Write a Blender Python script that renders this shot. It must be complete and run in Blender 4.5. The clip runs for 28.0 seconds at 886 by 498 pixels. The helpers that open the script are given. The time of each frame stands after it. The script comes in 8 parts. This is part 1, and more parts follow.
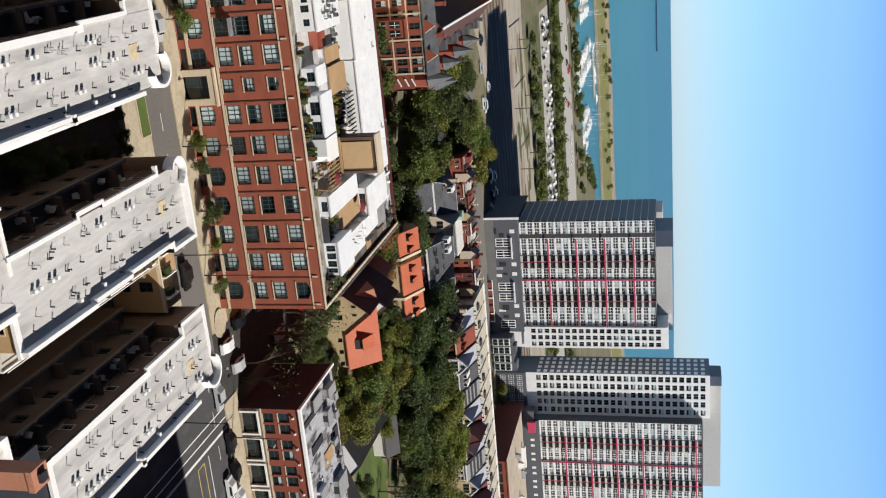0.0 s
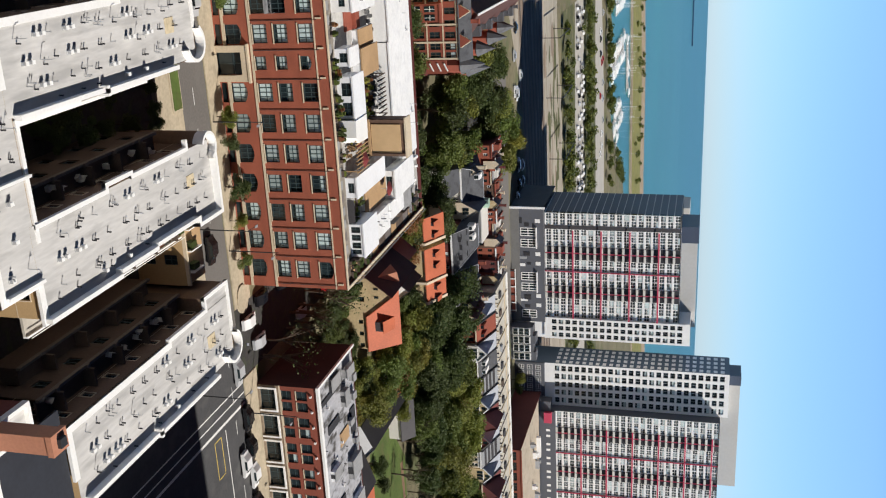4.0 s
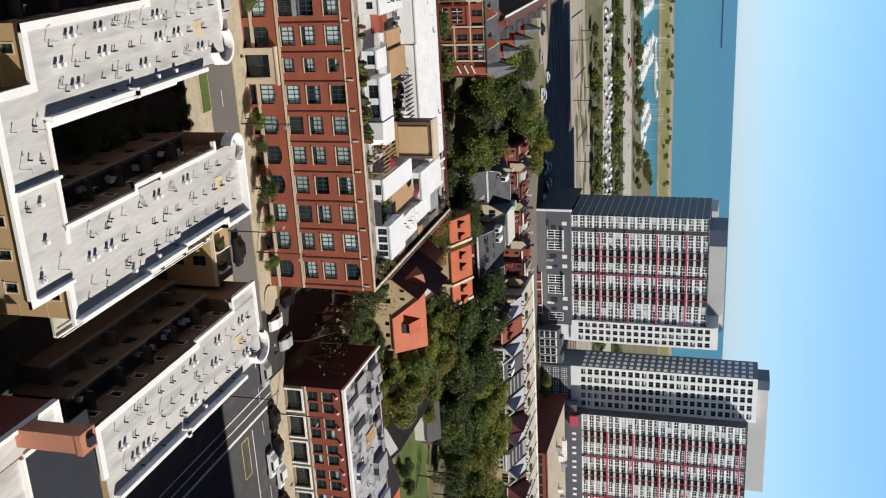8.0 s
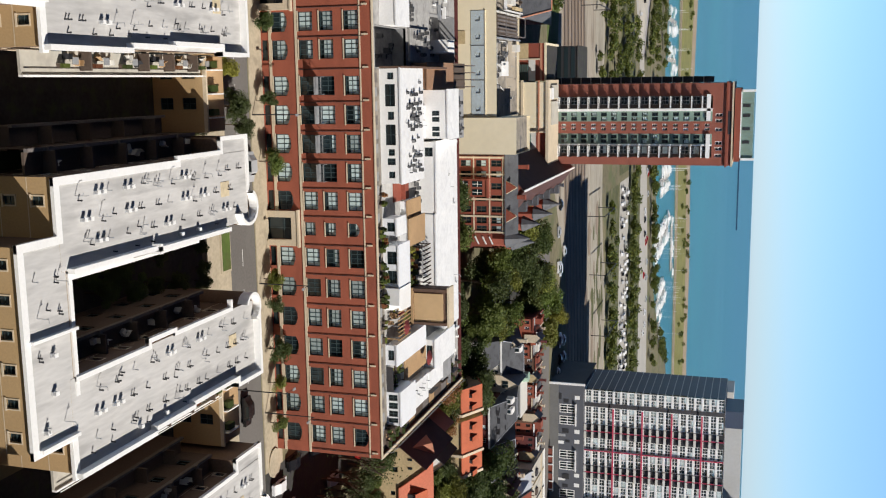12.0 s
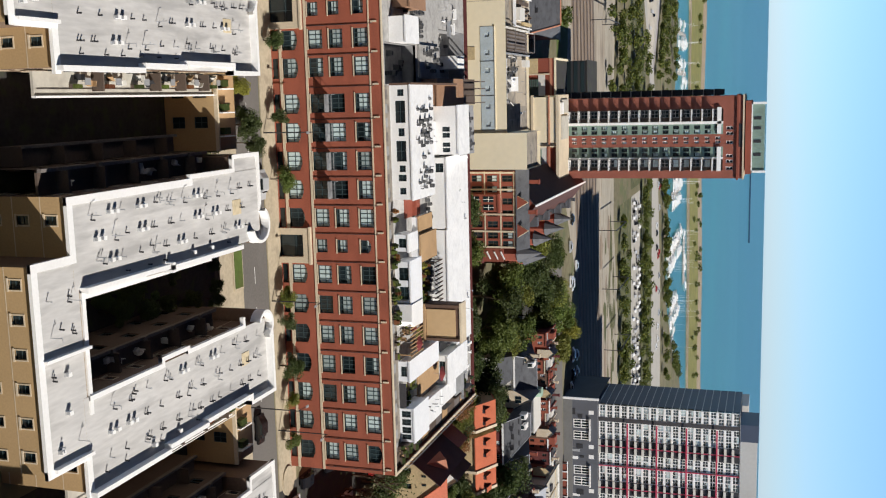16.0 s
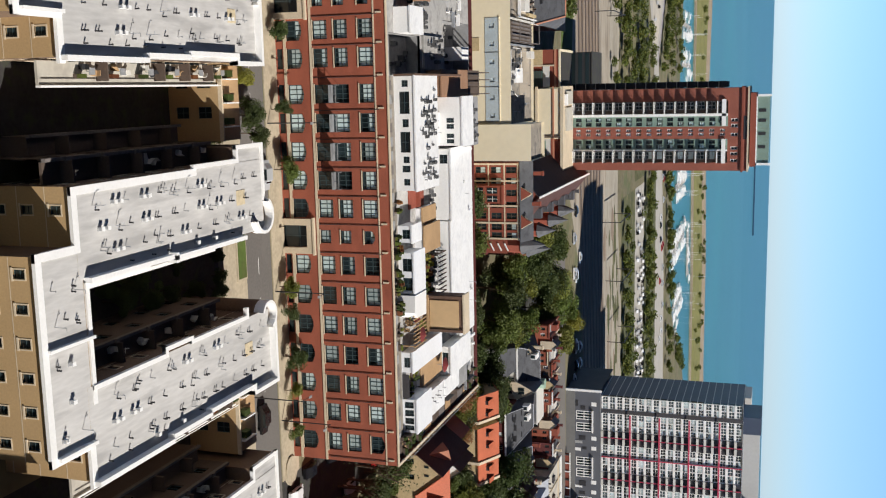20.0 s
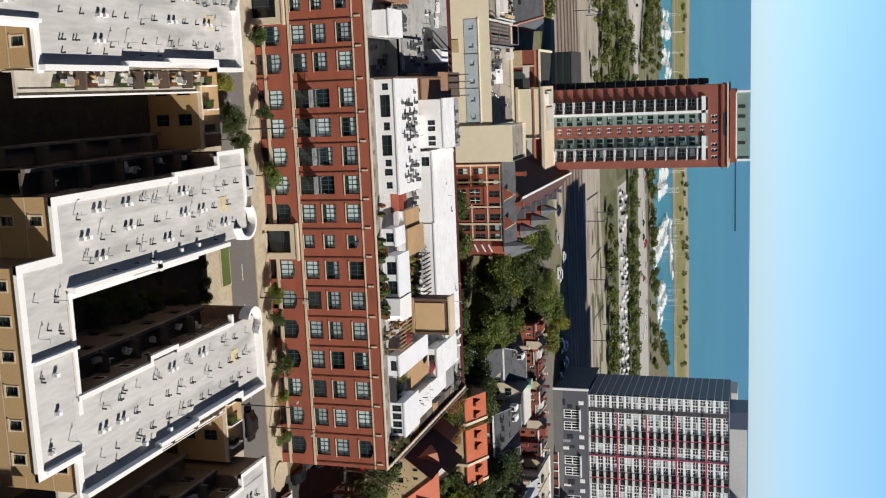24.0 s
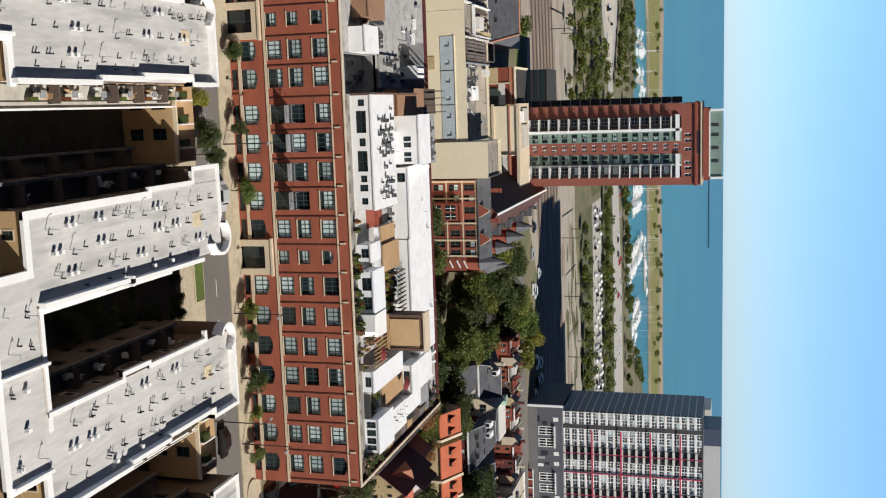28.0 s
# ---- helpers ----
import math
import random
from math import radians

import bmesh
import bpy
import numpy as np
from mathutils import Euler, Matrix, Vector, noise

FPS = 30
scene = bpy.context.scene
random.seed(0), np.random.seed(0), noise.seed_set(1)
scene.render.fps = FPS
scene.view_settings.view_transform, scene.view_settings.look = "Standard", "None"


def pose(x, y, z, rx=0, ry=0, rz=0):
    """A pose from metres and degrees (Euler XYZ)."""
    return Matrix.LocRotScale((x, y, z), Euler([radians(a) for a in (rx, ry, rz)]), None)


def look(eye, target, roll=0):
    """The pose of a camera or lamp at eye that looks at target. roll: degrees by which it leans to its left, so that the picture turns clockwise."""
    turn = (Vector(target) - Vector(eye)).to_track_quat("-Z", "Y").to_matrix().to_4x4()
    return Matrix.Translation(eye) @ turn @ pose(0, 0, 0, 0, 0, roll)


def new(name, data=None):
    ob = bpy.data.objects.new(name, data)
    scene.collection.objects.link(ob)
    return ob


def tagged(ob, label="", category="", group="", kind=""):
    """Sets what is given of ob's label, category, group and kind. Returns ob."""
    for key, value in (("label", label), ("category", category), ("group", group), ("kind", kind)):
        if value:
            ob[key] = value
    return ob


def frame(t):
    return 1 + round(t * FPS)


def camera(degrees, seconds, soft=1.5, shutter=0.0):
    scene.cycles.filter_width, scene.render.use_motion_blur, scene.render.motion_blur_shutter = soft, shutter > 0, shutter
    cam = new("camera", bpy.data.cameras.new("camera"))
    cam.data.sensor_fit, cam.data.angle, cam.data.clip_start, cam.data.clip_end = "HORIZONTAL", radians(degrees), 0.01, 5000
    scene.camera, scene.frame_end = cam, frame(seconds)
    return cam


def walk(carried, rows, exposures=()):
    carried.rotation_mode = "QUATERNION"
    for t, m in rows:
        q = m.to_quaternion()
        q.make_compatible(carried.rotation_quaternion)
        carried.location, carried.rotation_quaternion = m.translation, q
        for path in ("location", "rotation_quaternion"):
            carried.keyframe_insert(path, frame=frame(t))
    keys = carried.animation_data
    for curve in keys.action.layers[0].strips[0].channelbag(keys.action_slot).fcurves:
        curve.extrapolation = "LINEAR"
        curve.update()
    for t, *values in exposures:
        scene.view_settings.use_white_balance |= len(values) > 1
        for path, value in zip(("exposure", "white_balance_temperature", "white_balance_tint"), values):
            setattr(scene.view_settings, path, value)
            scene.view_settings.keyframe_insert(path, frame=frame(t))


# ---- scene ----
cam = camera(47.56, 28.0, soft=1.15)
EYE = 72.0
# time, heading, tilt and roll of the hand-held camera; it stands on a high balcony and only turns
ROWS = [
    (0.0, -19.049, -13.173, 89.438), (0.5, -19.552, -13.237, 90.857), (1.0, -18.864, -13.622, 91.884),
    (1.5, -18.450, -13.652, 92.031), (2.0, -17.864, -13.545, 92.047), (2.5, -17.801, -13.388, 91.626),
    (3.0, -19.648, -14.000, 92.199), (3.5, -20.245, -13.706, 91.829), (4.0, -19.892, -14.541, 92.274),
    (4.5, -20.611, -14.882, 92.634), (6.5, -19.096, -16.005, 91.873), (7.0, -19.628, -16.098, 91.864),
    (7.5, -19.691, -16.397, 91.814), (8.0, -19.833, -16.049, 92.526), (8.5, -19.612, -16.588, 92.938),
    (9.0, -19.547, -16.817, 93.022), (9.5, -13.283, -16.652, 91.758), (10.0, -8.805, -19.093, 92.377),
    (10.5, -10.493, -17.483, 92.058), (11.0, -9.807, -17.477, 92.315), (11.5, -9.468, -17.591, 91.876),
    (12.0, -9.917, -17.261, 92.215), (12.5, -9.851, -17.586, 92.445), (14.5, -9.317, -17.179, 91.701),
    (15.0, -8.678, -17.195, 90.925), (15.5, -9.043, -18.362, 90.867), (16.0, -9.002, -17.954, 91.356),
    (16.5, -9.023, -17.667, 91.384), (17.0, -8.578, -18.380, 91.045), (17.5, -9.005, -18.559, 91.152),
    (18.0, -8.707, -17.576, 91.301), (18.5, -8.663, -17.440, 91.714), (19.0, -9.261, -18.222, 91.693),
    (19.5, -8.908, -18.197, 91.666), (20.0, -9.531, -18.145, 91.761), (20.5, -9.527, -18.034, 91.771),
    (21.0, -9.700, -18.304, 91.590), (21.5, -9.669, -18.091, 91.547), (22.0, -9.299, -17.042, 91.352),
    (22.5, -9.011, -16.848, 91.183), (24.5, -9.252, -17.518, 90.119), (25.0, -8.578, -17.735, 89.963),
    (25.5, -9.489, -17.309, 90.658), (26.0, -10.033, -18.187, 91.480), (26.5, -9.414, -17.410, 91.316),
    (27.0, -8.381, -17.909, 90.038), (27.5, -7.982, -17.411, 90.155), (28.0, -8.411, -15.835, 90.386),
]
walk(cam, [(t, pose(0, 0, EYE, 90 + tilt, 0, heading) @ pose(0, 0, 0, 0, 0, roll)) for t, heading, tilt, roll in ROWS],
     exposures=[(0.0, 0.30), (28.0, 0.27)])

# ---- daylight: autumn afternoon sun from behind and the right ----
SUN = Vector((1.0, -0.5, 0.86)).normalized()
sun = new("sun", bpy.data.lights.new("sun", "SUN"))
sun.data.energy, sun.data.angle, sun.data.color = 5.0, radians(0.53), (0.99, 0.945, 0.89)
sun.matrix_world = look(SUN * 300, (0, 0, 0))
world = bpy.data.worlds.new("sky")
scene.world = world
world.use_nodes = True
wn, wl = world.node_tree.nodes, world.node_tree.links
wn.clear()
sky = wn.new("ShaderNodeTexSky")
sky.sky_type, sky.sun_disc = "NISHITA", False
sky.sun_elevation = math.asin(SUN.z)
sky.sun_rotation = math.atan2(SUN.x, SUN.y)
sky.air_density, sky.dust_density, sky.ozone_density = 0.9, 0.0, 6.0
bg = wn.new("ShaderNodeBackground")
bg.inputs["Strength"].default_value = 0.076
wout = wn.new("ShaderNodeOutputWorld")
tint = wn.new("ShaderNodeMix")
tint.data_type, tint.blend_type = "RGBA", "MULTIPLY"
tint.inputs["Factor"].default_value = 1.0
# clear autumn sky: low haze brightened, deep blue overhead dimmed to weaken fill
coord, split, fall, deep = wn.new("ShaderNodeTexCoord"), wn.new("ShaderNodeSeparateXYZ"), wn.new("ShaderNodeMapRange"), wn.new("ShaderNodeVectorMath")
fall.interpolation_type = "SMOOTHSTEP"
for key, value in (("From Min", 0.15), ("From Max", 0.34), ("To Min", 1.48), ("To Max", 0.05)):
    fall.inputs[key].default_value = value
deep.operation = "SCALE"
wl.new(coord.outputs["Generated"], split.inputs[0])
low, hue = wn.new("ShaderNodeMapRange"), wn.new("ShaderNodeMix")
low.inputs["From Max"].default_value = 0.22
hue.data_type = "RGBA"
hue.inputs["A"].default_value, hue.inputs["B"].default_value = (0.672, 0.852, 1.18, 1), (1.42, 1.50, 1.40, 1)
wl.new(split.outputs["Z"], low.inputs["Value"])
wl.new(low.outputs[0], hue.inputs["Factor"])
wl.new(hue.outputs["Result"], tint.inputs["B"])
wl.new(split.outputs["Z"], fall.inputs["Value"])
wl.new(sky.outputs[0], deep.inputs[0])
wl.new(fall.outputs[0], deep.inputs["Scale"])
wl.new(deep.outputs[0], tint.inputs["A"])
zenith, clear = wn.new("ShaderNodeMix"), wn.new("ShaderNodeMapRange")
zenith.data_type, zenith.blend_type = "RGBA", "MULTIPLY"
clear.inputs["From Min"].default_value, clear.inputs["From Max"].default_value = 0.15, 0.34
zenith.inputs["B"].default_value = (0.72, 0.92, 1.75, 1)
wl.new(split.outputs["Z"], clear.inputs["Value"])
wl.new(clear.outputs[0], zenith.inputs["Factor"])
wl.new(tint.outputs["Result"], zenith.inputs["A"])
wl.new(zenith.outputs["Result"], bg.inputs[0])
wl.new(bg.outputs[0], wout.inputs[0])


# ---- materials ----
def mat(name, col, rough=0.8, var=0.18, big=0.12, fine=3.0, bump=0.0, metal=0.0, spread=0.0, stain=None, amount=0.0, stretch=(1, 1, 1), hue=0.0):
    """A surface with two scales of tone, optional stains of another colour, fine relief and a tone that differs from piece to piece."""
    m = bpy.data.materials.new(name)
    m.use_nodes = True
    n, l = m.node_tree.nodes, m.node_tree.links
    b = n["Principled BSDF"]
    b.inputs["Roughness"].default_value, b.inputs["Metallic"].default_value = rough, metal
    geo = n.new("ShaderNodeNewGeometry")
    mp = n.new("ShaderNodeMapping")
    mp.inputs["Scale"].default_value = stretch
    l.new(geo.outputs["Position"], mp.inputs["Vector"])
    n1, n2 = n.new("ShaderNodeTexNoise"), n.new("ShaderNodeTexNoise")
    n1.inputs["Scale"].default_value, n2.inputs["Scale"].default_value = big, fine
    n1.inputs["Detail"].default_value, n2.inputs["Detail"].default_value = 6, 4
    l.new(mp.outputs[0], n1.inputs["Vector"])
    l.new(mp.outputs[0], n2.inputs["Vector"])
    add = n.new("ShaderNodeMath")
    l.new(n1.outputs["Fac"], add.inputs[0])
    l.new(n2.outputs["Fac"], add.inputs[1])
    rng = n.new("ShaderNodeMapRange")
    rng.inputs["From Min"].default_value, rng.inputs["From Max"].default_value = 0.6, 1.4
    rng.inputs["To Min"].default_value, rng.inputs["To Max"].default_value = 1 - var, 1 + var
    l.new(add.outputs[0], rng.inputs["Value"])
    tone = rng.outputs[0]
    if spread:
        info = n.new("ShaderNodeObjectInfo")
        r2 = n.new("ShaderNodeMapRange")
        r2.inputs["To Min"].default_value, r2.inputs["To Max"].default_value = 1 - spread, 1 + spread
        l.new(info.outputs["Random"], r2.inputs["Value"])
        mul = n.new("ShaderNodeMath")
        mul.operation = "MULTIPLY"
        l.new(tone, mul.inputs[0])
        l.new(r2.outputs[0], mul.inputs[1])
        tone = mul.outputs[0]
    hsv = n.new("ShaderNodeHueSaturation")
    hsv.inputs["Color"].default_value = (*col, 1)
    l.new(tone, hsv.inputs["Value"])
    if hue:
        gi = n.new("ShaderNodeObjectInfo")
        r3 = n.new("ShaderNodeMapRange")
        r3.inputs["To Min"].default_value, r3.inputs["To Max"].default_value = 0.5 - hue, 0.5 + hue
        l.new(gi.outputs["Random"], r3.inputs["Value"])
        l.new(r3.outputs[0], hsv.inputs["Hue"])
    out = hsv.outputs[0]
    if stain:
        n3 = n.new("ShaderNodeTexNoise")
        n3.inputs["Scale"].default_value, n3.inputs["Detail"].default_value = big * 2.3, 8
        l.new(mp.outputs[0], n3.inputs["Vector"])
        r4 = n.new("ShaderNodeMapRange")
        r4.inputs["From Min"].default_value, r4.inputs["From Max"].default_value = 0.52, 0.66
        r4.inputs["To Max"].default_value = amount
        l.new(n3.outputs["Fac"], r4.inputs["Value"])
        mix = n.new("ShaderNodeMix")
        mix.data_type = "RGBA"
        mix.inputs["B"].default_value = (*stain, 1)
        l.new(r4.outputs[0], mix.inputs["Factor"])
        l.new(out, mix.inputs["A"])
        out = mix.outputs["Result"]
    l.new(out, b.inputs["Base Color"])
    if bump:
        bp = n.new("ShaderNodeBump")
        bp.inputs["Strength"].default_value, bp.inputs["Distance"].default_value = 0.6, bump
        l.new(n2.outputs["Fac"], bp.inputs["Height"])
        l.new(bp.outputs[0], b.inputs["Normal"])
    return m


BRICK = mat("red brick", (0.30, 0.082, 0.045), 0.85, 0.28, 0.2, 4.0, 0.02, stretch=(1, 1, 2.5))
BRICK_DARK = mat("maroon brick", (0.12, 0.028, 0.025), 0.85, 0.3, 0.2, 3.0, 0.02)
BRICK_RED = mat("dark red brick", (0.24, 0.06, 0.035), 0.85, 0.22, 0.2, 4.0, 0.02)
TAN = mat("tan brick", (0.44, 0.295, 0.145), 0.85, 0.16, 0.12, 5.0, 0.01)
LIME = mat("limestone", (0.60, 0.50, 0.36), 0.8, 0.18, 0.3, 4.0, 0.01)
CREAM = mat("cream stucco", (0.80, 0.70, 0.50), 0.85, 0.06, 0.08, 0.8)
ROOF = mat("light grey roofing membrane", (0.545, 0.53, 0.505), 0.8, 0.18, 0.3, 2.6, 0.01, stain=(0.37, 0.36, 0.345), amount=0.75, stretch=(1, 0.18, 1))
WHITE = mat("white paint", (0.84, 0.83, 0.80), 0.6, 0.07, 0.3, 3.0)
WHITE_ROOF = mat("white roof coating", (0.80, 0.80, 0.79), 0.7, 0.10, 0.3, 2.0, stain=(0.62, 0.62, 0.63), amount=0.4)
SIDING = mat("white siding", (0.78, 0.79, 0.80), 0.7, 0.08, 0.3, 3.0)
GRAVEL = mat("weathered gravel roofing", (0.27, 0.24, 0.20), 0.95, 0.35, 0.25, 3.0, 0.03, stain=(0.09, 0.085, 0.08), amount=0.7)
GREY_ROOF = mat("grey roofing", (0.30, 0.30, 0.30), 0.9, 0.2, 0.25, 2.5, stain=(0.2, 0.2, 0.2), amount=0.5)
PATCH_ROOF = mat("patched silver roofing", (0.40, 0.40, 0.42), 0.75, 0.35, 0.30, 1.5, stain=(0.07, 0.065, 0.06), amount=1.0, stretch=(1, 0.5, 1))
WOOD = mat("weathered deck boards", (0.42, 0.27, 0.14), 0.8, 0.2, 0.4, 5.0, 0.01)
BROWN_ROOF = mat("brown roofing", (0.30, 0.17, 0.10), 0.9, 0.2, 0.3, 3.0)
SLATE = mat("grey slate", (0.085, 0.088, 0.096), 0.7, 0.35, 0.3, 5.0, 0.02, stain=(0.04, 0.04, 0.045), amount=0.6)
SLATE_DARK = mat("dark slate", (0.045, 0.042, 0.045), 0.7, 0.3, 0.3, 5.0, 0.02)
DARK_ROOF = mat("dark brown roof", (0.07, 0.03, 0.025), 0.85, 0.3, 0.3, 3.0)
TILE = mat("orange clay tile", (0.46, 0.12, 0.055), 0.7, 0.2, 0.3, 3.0, 0.03)
TILE_PALE = mat("salmon clay tile", (0.46, 0.20, 0.12), 0.7, 0.15, 0.3, 3.0, 0.03)
CREAM_ROOF = mat("cream flat roofing", (0.50, 0.47, 0.40), 0.85, 0.12, 0.2, 2.0, stain=(0.32, 0.29, 0.25), amount=0.5)
BROWN_PATH = mat("brown earth path", (0.22, 0.13, 0.08), 0.95, 0.25, 0.3, 2.0, 0.02)
TAN_ROOF = mat("tan flat roofing", (0.42, 0.36, 0.28), 0.9, 0.15, 0.15, 1.5, stain=(0.28, 0.24, 0.19), amount=0.5)
GROUND_GREEN = mat("rough park grass", (0.085, 0.09, 0.035), 0.95, 0.4, 0.06, 0.5, stain=(0.20, 0.18, 0.10), amount=0.7)
PALE_PAVING = mat("bleached pale paving", (0.50, 0.46, 0.39), 0.9, 0.2, 0.05, 0.7, stain=(0.36, 0.33, 0.28), amount=0.6)
LAVENDER = mat("pale worn paving", (0.36, 0.34, 0.36), 0.9, 0.2, 0.05, 0.7, stain=(0.22, 0.20, 0.23), amount=0.6)
DRY_GRASS = mat("dry yellow grass", (0.21, 0.20, 0.06), 0.95, 0.3, 0.05, 0.6, stain=(0.13, 0.16, 0.04), amount=0.6)
GREY_PLINTH = mat("grey stucco", (0.17, 0.168, 0.16), 0.9, 0.15, 0.2, 2.0)
WELL_DARK = mat("navy colour for a shaded well", (0.022, 0.025, 0.034), 0.8, 0.2, 0.3, 2.0)
SHADED_BRICK = mat("maroon brick darkened for shade", (0.05, 0.02, 0.02), 0.9, 0.35, 0.25, 3.0, 0.02)
PLUM = mat("plum painted brick", (0.17, 0.05, 0.045), 0.85, 0.25, 0.2, 3.0, 0.02)
DARK_GREY = mat("dark grey coping", (0.16, 0.14, 0.13), 0.9, 0.3, 0.2, 3.0, 0.02)
BROWN = mat("brown brick", (0.10, 0.072, 0.055), 0.85, 0.25, 0.2, 4.0, 0.02)
SLATE_BLUE = mat("pale blue slate", (0.42, 0.44, 0.48), 0.6, 0.2, 0.4, 5.0, 0.02)
STONE = mat("rough granite", (0.50, 0.39, 0.22), 0.9, 0.25, 0.35, 2.5, 0.04)
COPPER = mat("green copper", (0.30, 0.42, 0.32), 0.7, 0.2, 0.5, 4.0)
GREEN_WALL = mat("green metal cladding", (0.19, 0.27, 0.22), 0.6, 0.12, 0.3, 3.0)
ASPHALT = mat("asphalt", (0.15, 0.138, 0.125), 0.9, 0.22, 0.06, 3.0, 0.01, stain=(0.165, 0.155, 0.14), amount=0.6)
COURT = mat("paving darkened for shade", (0.04, 0.037, 0.035), 0.9, 0.4, 0.3, 2.0, stain=(0.05, 0.06, 0.03), amount=0.8)
WALKWAY = mat("concrete pavement", (0.45, 0.38, 0.27), 0.9, 0.22, 0.2, 2.0, stain=(0.30, 0.25, 0.18), amount=0.6)
CONCRETE = mat("concrete", (0.42, 0.40, 0.36), 0.85, 0.15, 0.15, 2.0)
GROUND = mat("dry park ground", (0.17, 0.15, 0.085), 0.95, 0.4, 0.03, 0.4, stain=(0.10, 0.12, 0.045), amount=0.8)
GRASS = mat("lawn", (0.075, 0.115, 0.02), 0.95, 0.35, 0.12, 1.5, 0.05, stain=(0.10, 0.10, 0.03), amount=0.7)
BALLAST = mat("rail ballast", (0.36, 0.315, 0.25), 0.95, 0.3, 0.1, 1.0, 0.03, stain=(0.20, 0.16, 0.12), amount=0.9, stretch=(0.15, 1, 1))
SAND = mat("pale gravel", (0.37, 0.335, 0.27), 0.95, 0.25, 0.05, 1.0, stain=(0.22, 0.20, 0.16), amount=0.7, stretch=(0.3, 1, 1))
RIPRAP = mat("riprap stone", (0.33, 0.26, 0.18), 0.95, 0.35, 0.1, 0.6, 0.2)
STEEL = mat("steel rail", (0.20, 0.16, 0.13), 0.5, 0.2, metal=0.8)
BLACK = mat("black metal", (0.025, 0.025, 0.028), 0.6, 0.2)
GREY_METAL = mat("galvanised metal", (0.42, 0.43, 0.44), 0.5, 0.15, metal=0.4)
GLASS = mat("dark window glass", (0.018, 0.028, 0.032), 0.06, 0.2, spread=0.4)
GLASS_T = mat("blue tower glass", (0.055, 0.07, 0.075), 0.08, 0.2, spread=0.5)
BLIND = mat("pale blind", (0.44, 0.53, 0.52), 0.7, 0.1, spread=0.35)
FRAME = mat("dark green window frame", (0.035, 0.06, 0.065), 0.5, 0.1)
SLATE_WALL = mat("charcoal cladding", (0.095, 0.10, 0.115), 0.7, 0.1)
# blue grey darkened to put shade into the second tower's side
SHADED_SIDE = mat("blue grey cladding", (0.075, 0.105, 0.145), 0.5, 0.15)
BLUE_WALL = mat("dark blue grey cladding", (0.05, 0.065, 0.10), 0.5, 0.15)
RED_PAINT = mat("crimson paint", (0.50, 0.05, 0.10), 0.5, 0.1)
PLANT_WALL = mat("grey precast", (0.50, 0.485, 0.45), 0.8, 0.08, 0.1, 1.0)
PALE_WALL = mat("pale precast", (0.62, 0.60, 0.55), 0.8, 0.08, 0.1, 1.0)
YELLOW = mat("yellow road paint", (0.62, 0.46, 0.10), 0.8, 0.2)
LINE = mat("white road paint", (0.72, 0.71, 0.68), 0.8, 0.2)
BARK = mat("bark", (0.085, 0.06, 0.04), 0.95, 0.3, 1.0, 6.0, 0.02)


def leaf(name, col, var=0.32):
    m = mat(name, col, 0.65, var, 0.25, 1.2, spread=0.22, hue=0.012)
    n, l = m.node_tree.nodes, m.node_tree.links
    b, t, mx = n["Principled BSDF"], n.new("ShaderNodeBsdfTranslucent"), n.new("ShaderNodeMixShader")
    mx.inputs[0].default_value = 0.38
    l.new(b.inputs["Base Color"].links[0].from_socket, t.inputs["Color"])
    l.new(b.outputs[0], mx.inputs[1])
    l.new(t.outputs[0], mx.inputs[2])
    l.new(mx.outputs[0], n["Material Output"].inputs[0])
    return m


LEAF = [leaf("green leaves", (0.12, 0.155, 0.030)), leaf("olive leaves", (0.19, 0.205, 0.036)), leaf("yellow green leaves", (0.25, 0.235, 0.038)),
        leaf("rust leaves", (0.23, 0.095, 0.035)), leaf("deep green leaves", (0.066, 0.092, 0.022))]
WATER = bpy.data.materials.new("lake water")
WATER.use_nodes = True
_n, _l = WATER.node_tree.nodes, WATER.node_tree.links
_b = _n["Principled BSDF"]
_b.inputs["Roughness"].default_value = 0.30
_geo, _t1, _t2 = _n.new("ShaderNodeNewGeometry"), _n.new("ShaderNodeTexNoise"), _n.new("ShaderNodeTexNoise")
_t1.inputs["Scale"].default_value, _t2.inputs["Scale"].default_value = 0.004, 0.35
_l.new(_geo.outputs["Position"], _t1.inputs["Vector"])
_l.new(_geo.outputs["Position"], _t2.inputs["Vector"])
_ramp = _n.new("ShaderNodeValToRGB")
_ramp.color_ramp.elements[0].color, _ramp.color_ramp.elements[1].color = (0.014, 0.15, 0.155, 1), (0.02, 0.19, 0.185, 1)
_ramp.color_ramp.elements[0].position, _ramp.color_ramp.elements[1].position = 0.35, 0.65
_l.new(_t1.outputs["Fac"], _ramp.inputs[0])
# the water's own colour is mixed bluer with distance
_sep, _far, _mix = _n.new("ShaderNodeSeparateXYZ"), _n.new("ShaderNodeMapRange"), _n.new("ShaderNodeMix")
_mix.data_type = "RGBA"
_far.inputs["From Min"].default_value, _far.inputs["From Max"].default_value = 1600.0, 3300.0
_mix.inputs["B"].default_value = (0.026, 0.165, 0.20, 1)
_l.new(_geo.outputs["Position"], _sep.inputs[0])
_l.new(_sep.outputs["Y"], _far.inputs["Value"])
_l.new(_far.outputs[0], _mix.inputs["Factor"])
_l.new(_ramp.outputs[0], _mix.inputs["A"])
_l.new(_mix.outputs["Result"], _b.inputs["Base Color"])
_bp = _n.new("ShaderNodeBump")
_bp.inputs["Strength"].default_value, _bp.inputs["Distance"].default_value = 0.8, 0.6
_l.new(_t2.outputs["Fac"], _bp.inputs["Height"])
